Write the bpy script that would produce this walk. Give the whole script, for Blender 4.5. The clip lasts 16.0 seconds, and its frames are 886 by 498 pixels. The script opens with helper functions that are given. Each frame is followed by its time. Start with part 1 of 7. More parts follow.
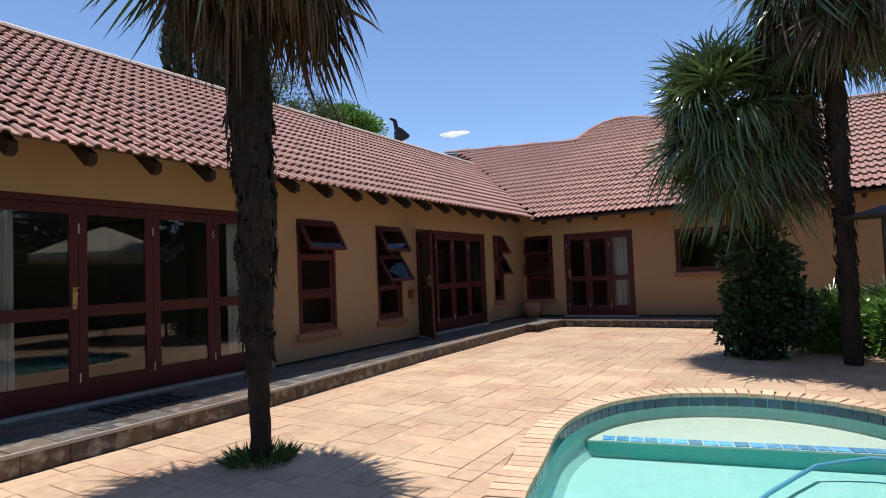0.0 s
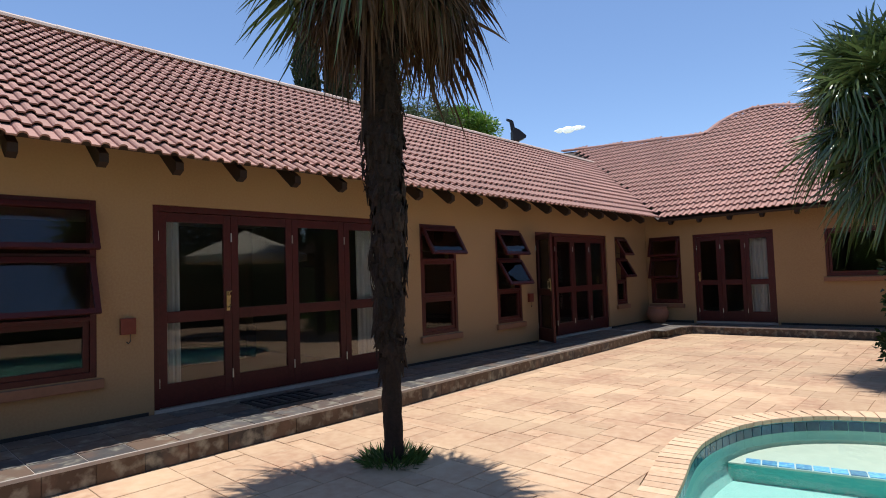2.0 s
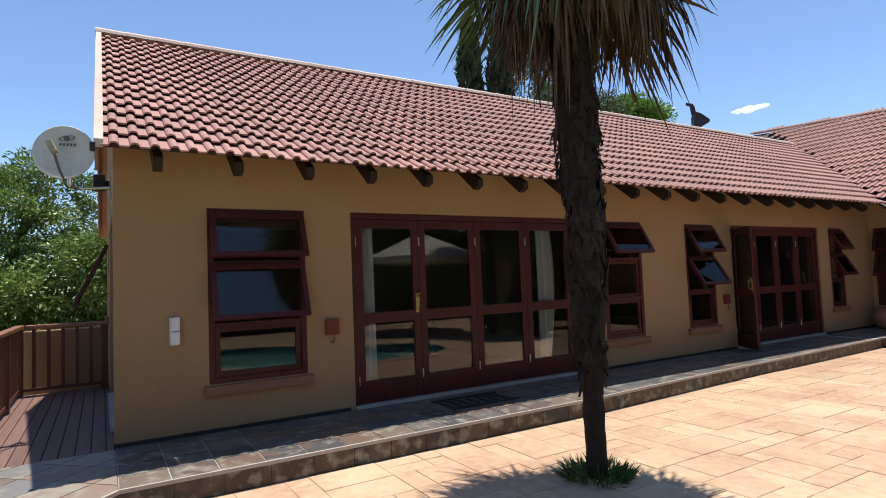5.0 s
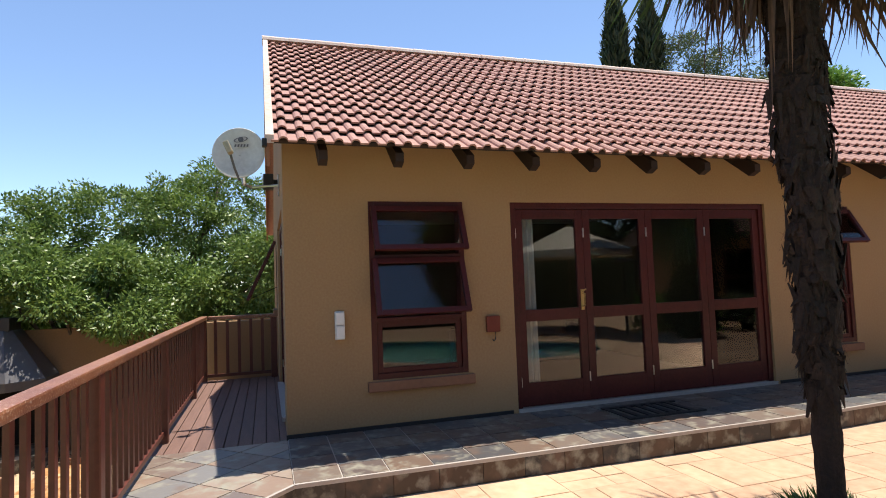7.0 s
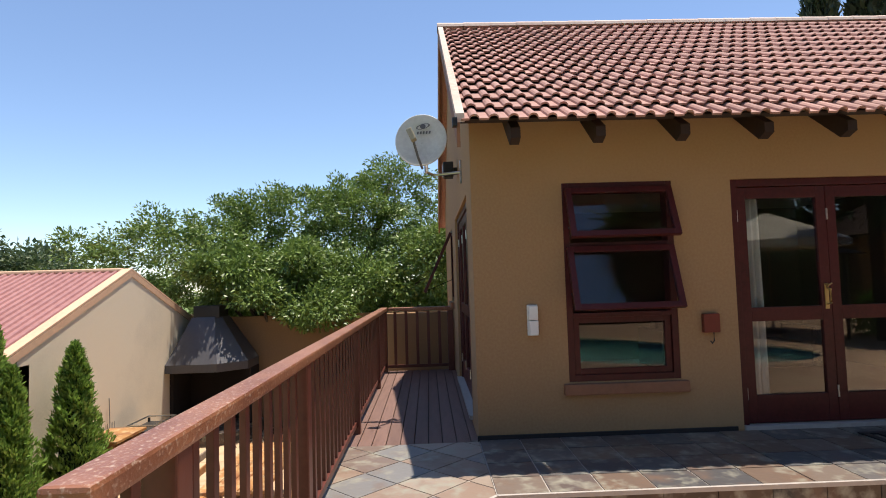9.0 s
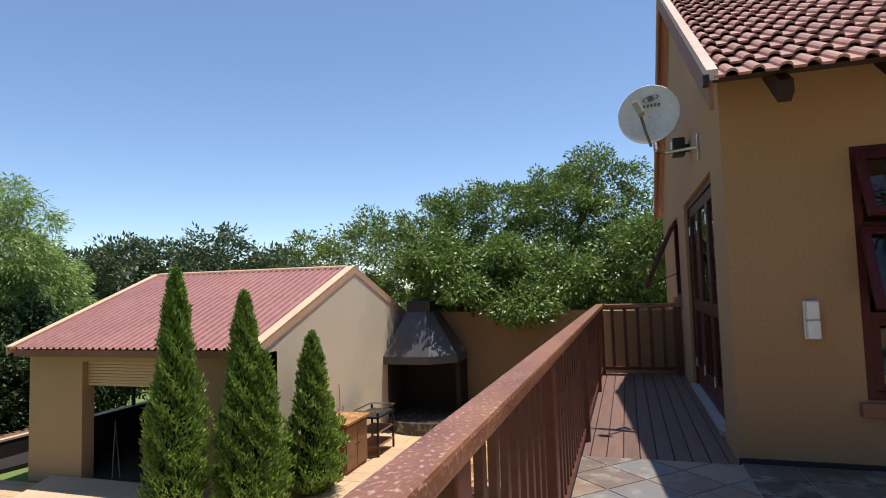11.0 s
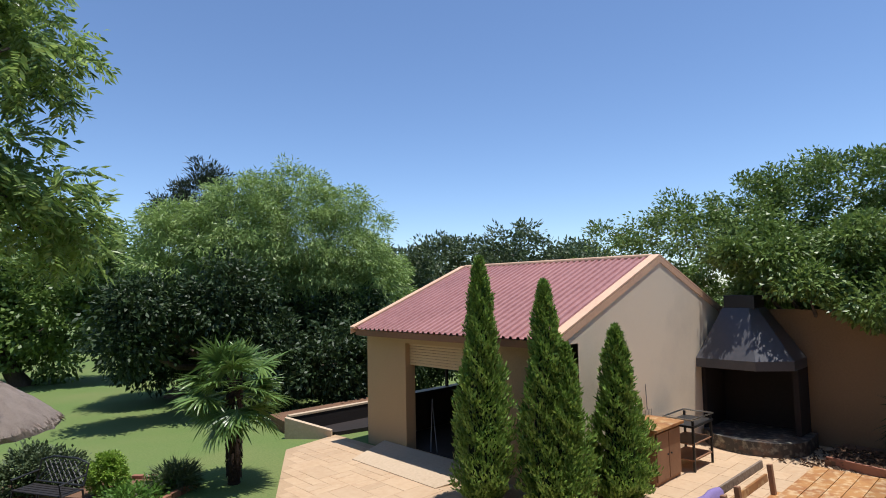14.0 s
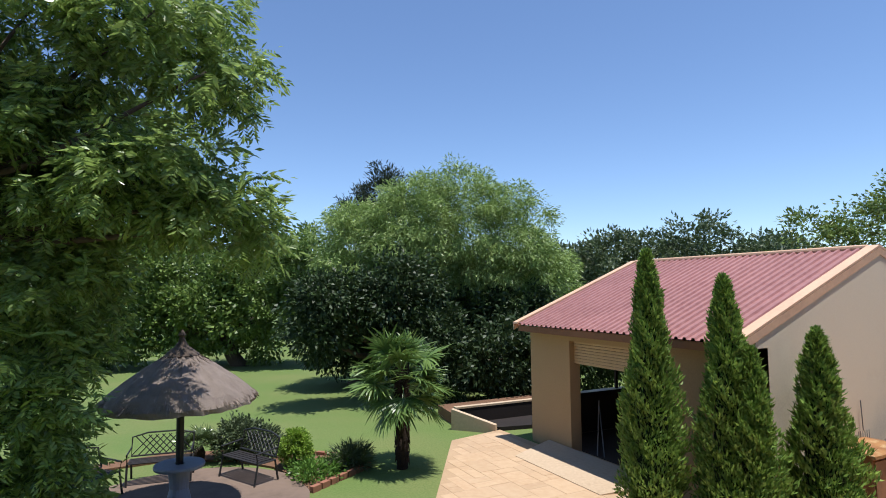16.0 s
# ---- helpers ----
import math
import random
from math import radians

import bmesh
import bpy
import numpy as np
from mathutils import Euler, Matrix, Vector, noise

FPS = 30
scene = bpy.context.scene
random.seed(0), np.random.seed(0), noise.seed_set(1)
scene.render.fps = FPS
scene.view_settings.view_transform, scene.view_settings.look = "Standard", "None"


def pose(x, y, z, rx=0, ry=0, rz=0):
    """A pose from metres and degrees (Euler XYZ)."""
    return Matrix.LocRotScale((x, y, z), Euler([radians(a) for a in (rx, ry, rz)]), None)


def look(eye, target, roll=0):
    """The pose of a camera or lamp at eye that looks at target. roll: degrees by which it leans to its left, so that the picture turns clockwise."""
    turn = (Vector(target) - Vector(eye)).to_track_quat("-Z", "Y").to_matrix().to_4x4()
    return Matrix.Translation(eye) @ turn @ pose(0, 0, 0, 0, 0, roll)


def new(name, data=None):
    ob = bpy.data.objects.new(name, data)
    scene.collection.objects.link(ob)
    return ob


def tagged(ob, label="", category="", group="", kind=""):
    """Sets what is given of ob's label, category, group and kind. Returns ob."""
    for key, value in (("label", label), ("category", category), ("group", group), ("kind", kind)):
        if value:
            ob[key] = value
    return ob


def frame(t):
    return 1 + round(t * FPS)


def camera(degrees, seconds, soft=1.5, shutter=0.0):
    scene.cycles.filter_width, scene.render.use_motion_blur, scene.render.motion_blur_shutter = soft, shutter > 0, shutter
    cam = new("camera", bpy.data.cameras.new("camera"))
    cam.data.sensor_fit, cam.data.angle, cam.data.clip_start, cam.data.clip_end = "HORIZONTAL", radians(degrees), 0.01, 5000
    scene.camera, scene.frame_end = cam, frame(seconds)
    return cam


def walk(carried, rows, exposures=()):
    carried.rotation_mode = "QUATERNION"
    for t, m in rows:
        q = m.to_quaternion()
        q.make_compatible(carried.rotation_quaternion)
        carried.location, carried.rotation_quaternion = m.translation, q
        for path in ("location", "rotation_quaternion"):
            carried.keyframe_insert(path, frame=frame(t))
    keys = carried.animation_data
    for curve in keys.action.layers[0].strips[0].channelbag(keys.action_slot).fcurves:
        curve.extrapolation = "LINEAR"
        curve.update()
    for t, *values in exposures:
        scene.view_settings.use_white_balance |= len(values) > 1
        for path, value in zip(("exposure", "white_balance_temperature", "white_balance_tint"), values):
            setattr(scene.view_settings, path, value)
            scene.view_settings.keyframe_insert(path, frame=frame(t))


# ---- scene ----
cam = camera(75.6, 16.0, 1.0)
PATH = [
    (0, (0.119, 0.522, 1.363), (-0.9314, 2.2214, 1.4523), -2.33),
    (0.5, (0.110, 0.497, 1.400), (-1.0294, 2.1385, 1.4933), -2.06),
    (1, (0.103, 0.474, 1.428), (-1.1124, 2.0594, 1.5261), -1.87),
    (1.5, (0.084, 0.456, 1.447), (-1.2099, 1.9780, 1.5420), -1.98),
    (2, (0.051, 0.441, 1.459), (-1.3133, 1.9006, 1.5570), -1.95),
    (2.5, (0.007, 0.424, 1.462), (-1.4168, 1.8246, 1.5656), -1.87),
    (3, (-0.040, 0.408, 1.460), (-1.5224, 1.7456, 1.5669), -2.07),
    (5.5, (-0.351, 0.326, 1.525), (-2.1146, 1.2620, 1.6376), -2.28),
    (6, (-0.479, 0.321, 1.524), (-2.2910, 1.1596, 1.6394), -2.26),
    (6.5, (-0.605, 0.309, 1.522), (-2.4661, 1.0333, 1.6380), -2.20),
    (7, (-0.738, 0.275, 1.513), (-2.6451, 0.8677, 1.6292), -2.16),
    (7.5, (-0.882, 0.228, 1.507), (-2.8255, 0.6867, 1.6263), -2.04),
    (8, (-1.031, 0.174, 1.499), (-2.9995, 0.5058, 1.6181), -1.92),
    (10.5, (-1.550, -0.187, 1.468), (-3.4988, -0.6209, 1.5925), -1.68),
    (11, (-1.640, -0.261, 1.451), (-3.5417, -0.8675, 1.5815), -1.73),
    (11.5, (-1.721, -0.329, 1.434), (-3.5699, -1.0809, 1.5657), -1.70),
    (12, (-1.801, -0.398, 1.419), (-3.5810, -1.3007, 1.5516), -1.56),
    (12.5, (-1.885, -0.476, 1.405), (-3.5818, -1.5259, 1.5384), -1.47),
    (13, (-1.974, -0.555, 1.391), (-3.5754, -1.7448, 1.5280), -1.32),
    (13.5, (-2.057, -0.641, 1.373), (-3.5525, -1.9625, 1.5128), -1.26),
    (14, (-2.140, -0.709, 1.355), (-3.5141, -2.1550, 1.4961), -1.13),
    (14.5, (-2.218, -0.747, 1.342), (-3.4620, -2.3061, 1.4851), -0.93),
    (15, (-2.290, -0.756, 1.332), (-3.4011, -2.4122, 1.4761), -0.85),
    (15.5, (-2.360, -0.740, 1.324), (-3.3537, -2.4698, 1.4661), -0.73),
    (16, (-2.430, -0.724, 1.318), (-3.3140, -2.5126, 1.4577), -0.61),
]
EXPOSURES = [(0.0, 0.48, 6350, 11), (3.0, 0.52, 6450, 11), (5.5, 0.75, 6550, 10), (6.5, 0.90, 6700, 11), (7.0, 0.95, 6800, 11), (8.0, 0.92, 6950, 12), (10.5, 0.62, 6700, 11), (12.0, 0.42, 6450, 10), (13.0, 0.36, 6200, 11), (14.0, 0.4, 6150, 12), (16.0, 0.5, 6150, 12)]
walk(cam, [(t, look(eye, target, roll)) for t, eye, target, roll in PATH], EXPOSURES)

# ---- light ----
SUN_FROM = Vector((-0.12, 0.145, 1.0)).normalized()
sky_world = bpy.data.worlds.new("sky")
scene.world = sky_world
sky_world.use_nodes = True
wn = sky_world.node_tree
sky_tex = wn.nodes.new("ShaderNodeTexSky")
sky_tex.sky_type = "NISHITA"
sky_tex.sun_disc = False
sky_tex.sun_elevation = math.asin(SUN_FROM.z)
sky_tex.sun_rotation = math.atan2(SUN_FROM.x, SUN_FROM.y)
sky_tex.altitude = 1400
sky_tex.air_density, sky_tex.dust_density, sky_tex.ozone_density = 1.0, 0.15, 3.5
wn.links.new(sky_tex.outputs[0], wn.nodes["Background"].inputs["Color"])
wn.nodes["Background"].inputs["Strength"].default_value = 0.12

sun_data = bpy.data.lights.new("sun", "SUN")
sun_data.energy, sun_data.angle, sun_data.color = 4.0, radians(0.53), (1.0, 0.95, 0.87)
sun_ob = new("sun", sun_data)
sun_ob.matrix_world = look(SUN_FROM * 60, (0, 0, 0))


# ---- materials ----
def ramp(nt, fac, lo, hi):
    r = nt.nodes.new("ShaderNodeMapRange")
    r.inputs["From Min"].default_value, r.inputs["From Max"].default_value = lo, hi
    nt.links.new(fac, r.inputs["Value"])
    return r.outputs["Result"]


def noise_tex(nt, pos, scale, detail=4.0, stretch=None):
    if stretch:
        mp = nt.nodes.new("ShaderNodeMapping")
        mp.inputs["Scale"].default_value = stretch
        nt.links.new(pos, mp.inputs["Vector"])
        pos = mp.outputs["Vector"]
    n = nt.nodes.new("ShaderNodeTexNoise")
    n.inputs["Scale"].default_value, n.inputs["Detail"].default_value = scale, detail
    nt.links.new(pos, n.inputs["Vector"])
    return n.outputs["Fac"]


def mix_rgb(nt, fac, a, b, kind="MIX"):
    m = nt.nodes.new("ShaderNodeMix")
    m.data_type, m.blend_type = "RGBA", kind
    for sock, v in ((m.inputs["Factor"], fac), (m.inputs["A"], a), (m.inputs["B"], b)):
        if isinstance(v, (float, int)):
            sock.default_value = v
        elif isinstance(v, tuple):
            sock.default_value = (*v, 1.0)
        else:
            nt.links.new(v, sock)
    return m.outputs["Result"]


def surface(name, base, second=None, third=None, rough=0.8, big=0.8, fine=14.0, bump=0.3, depth=0.01,
            per=0.0, island=0.0, metal=0.0, stretch=None, spec=0.4, coat=0.0, big_range=(0.38, 0.66), fine_range=(0.35, 0.7)):
    """A grained surface: base and second mingle in large stains, third in fine grain; per: how far pieces differ from one another."""
    m = bpy.data.materials.new(name)
    m.use_nodes = True
    nt = m.node_tree
    bsdf = nt.nodes["Principled BSDF"]
    geo = nt.nodes.new("ShaderNodeNewGeometry")
    pos = geo.outputs["Position"]
    second = second or tuple(c * 0.8 for c in base)
    third = third or tuple(min(1, c * 1.15) for c in base)
    col = mix_rgb(nt, ramp(nt, noise_tex(nt, pos, big, 5.0, stretch), *big_range), base, second)
    grain = noise_tex(nt, pos, fine, 5.0, stretch)
    half = nt.nodes.new("ShaderNodeMath")
    half.operation = "MULTIPLY"
    nt.links.new(ramp(nt, grain, *fine_range), half.inputs[0])
    half.inputs[1].default_value = 0.55
    col = mix_rgb(nt, half.outputs[0], col, third)
    for amount, out in ((per, "obj"), (island, "isl")):
        if amount:
            if out == "obj":
                src = nt.nodes.new("ShaderNodeObjectInfo").outputs["Random"]
            else:
                src = geo.outputs["Random Per Island"]
            hsv = nt.nodes.new("ShaderNodeHueSaturation")
            mr = nt.nodes.new("ShaderNodeMapRange")
            mr.inputs["To Min"].default_value, mr.inputs["To Max"].default_value = 1 - amount, 1 + amount
            nt.links.new(src, mr.inputs["Value"])
            nt.links.new(mr.outputs["Result"], hsv.inputs["Value"])
            nt.links.new(col, hsv.inputs["Color"])
            col = hsv.outputs["Color"]
    nt.links.new(col, bsdf.inputs["Base Color"])
    rr = nt.nodes.new("ShaderNodeMapRange")
    rr.inputs["To Min"].default_value, rr.inputs["To Max"].default_value = max(0.02, rough - 0.08), min(1, rough + 0.08)
    nt.links.new(grain, rr.inputs["Value"])
    nt.links.new(rr.outputs["Result"], bsdf.inputs["Roughness"])
    bsdf.inputs["Metallic"].default_value = metal
    bsdf.inputs["Specular IOR Level"].default_value = spec
    bsdf.inputs["Coat Weight"].default_value = coat
    if bump:
        bp = nt.nodes.new("ShaderNodeBump")
        bp.inputs["Strength"].default_value, bp.inputs["Distance"].default_value = bump, depth
        nt.links.new(grain, bp.inputs["Height"])
        nt.links.new(bp.outputs["Normal"], bsdf.inputs["Normal"])
    return m


def foliage(name, dark, light, rough=0.5, through_light=0.3):
    """Leaves: every leaf its own shade between dark and light, a little light passes through."""
    m = bpy.data.materials.new(name)
    m.use_nodes = True
    nt = m.node_tree
    bsdf = nt.nodes["Principled BSDF"]
    geo = nt.nodes.new("ShaderNodeNewGeometry")
    col = mix_rgb(nt, geo.outputs["Random Per Island"], dark, light)
    patch = ramp(nt, noise_tex(nt, geo.outputs["Position"], 0.9, 3.0), 0.35, 0.65)
    col = mix_rgb(nt, patch, col, mix_rgb(nt, 0.5, dark, light), "MIX")
    nt.links.new(col, bsdf.inputs["Base Color"])
    bsdf.inputs["Roughness"].default_value = rough
    bsdf.inputs["Specular IOR Level"].default_value = 0.4
    tr = nt.nodes.new("ShaderNodeBsdfTranslucent")
    nt.links.new(col, tr.inputs["Color"])
    ms = nt.nodes.new("ShaderNodeMixShader")
    ms.inputs["Fac"].default_value = through_light
    nt.links.new(bsdf.outputs[0], ms.inputs[1])
    nt.links.new(tr.outputs[0], ms.inputs[2])
    nt.links.new(ms.outputs[0], nt.nodes["Material Output"].inputs["Surface"])
    return m


def clear(name, tint, ior=1.45, rough=0.0, ripple=0.0):
    """Glass or water: tinted clear, with a sharp gloss."""
    m = bpy.data.materials.new(name)
    m.use_nodes = True
    nt = m.node_tree
    nt.nodes.remove(nt.nodes["Principled BSDF"])
    tr = nt.nodes.new("ShaderNodeBsdfTransparent")
    tr.inputs["Color"].default_value = (*tint, 1)
    gl = nt.nodes.new("ShaderNodeBsdfGlossy")
    gl.inputs["Roughness"].default_value = rough
    fr = nt.nodes.new("ShaderNodeFresnel")
    fr.inputs["IOR"].default_value = ior
    ms = nt.nodes.new("ShaderNodeMixShader")
    nt.links.new(fr.outputs[0], ms.inputs["Fac"])
    nt.links.new(tr.outputs[0], ms.inputs[1])
    nt.links.new(gl.outputs[0], ms.inputs[2])
    nt.links.new(ms.outputs[0], nt.nodes["Material Output"].inputs["Surface"])
    if ripple:
        geo = nt.nodes.new("ShaderNodeNewGeometry")
        bp = nt.nodes.new("ShaderNodeBump")
        bp.inputs["Strength"].default_value, bp.inputs["Distance"].default_value = ripple, 0.02
        nt.links.new(noise_tex(nt, geo.outputs["Position"], 3.5, 2.0), bp.inputs["Height"])
        nt.links.new(bp.outputs["Normal"], gl.inputs["Normal"])
        nt.links.new(bp.outputs["Normal"], fr.inputs["Normal"])
    return m


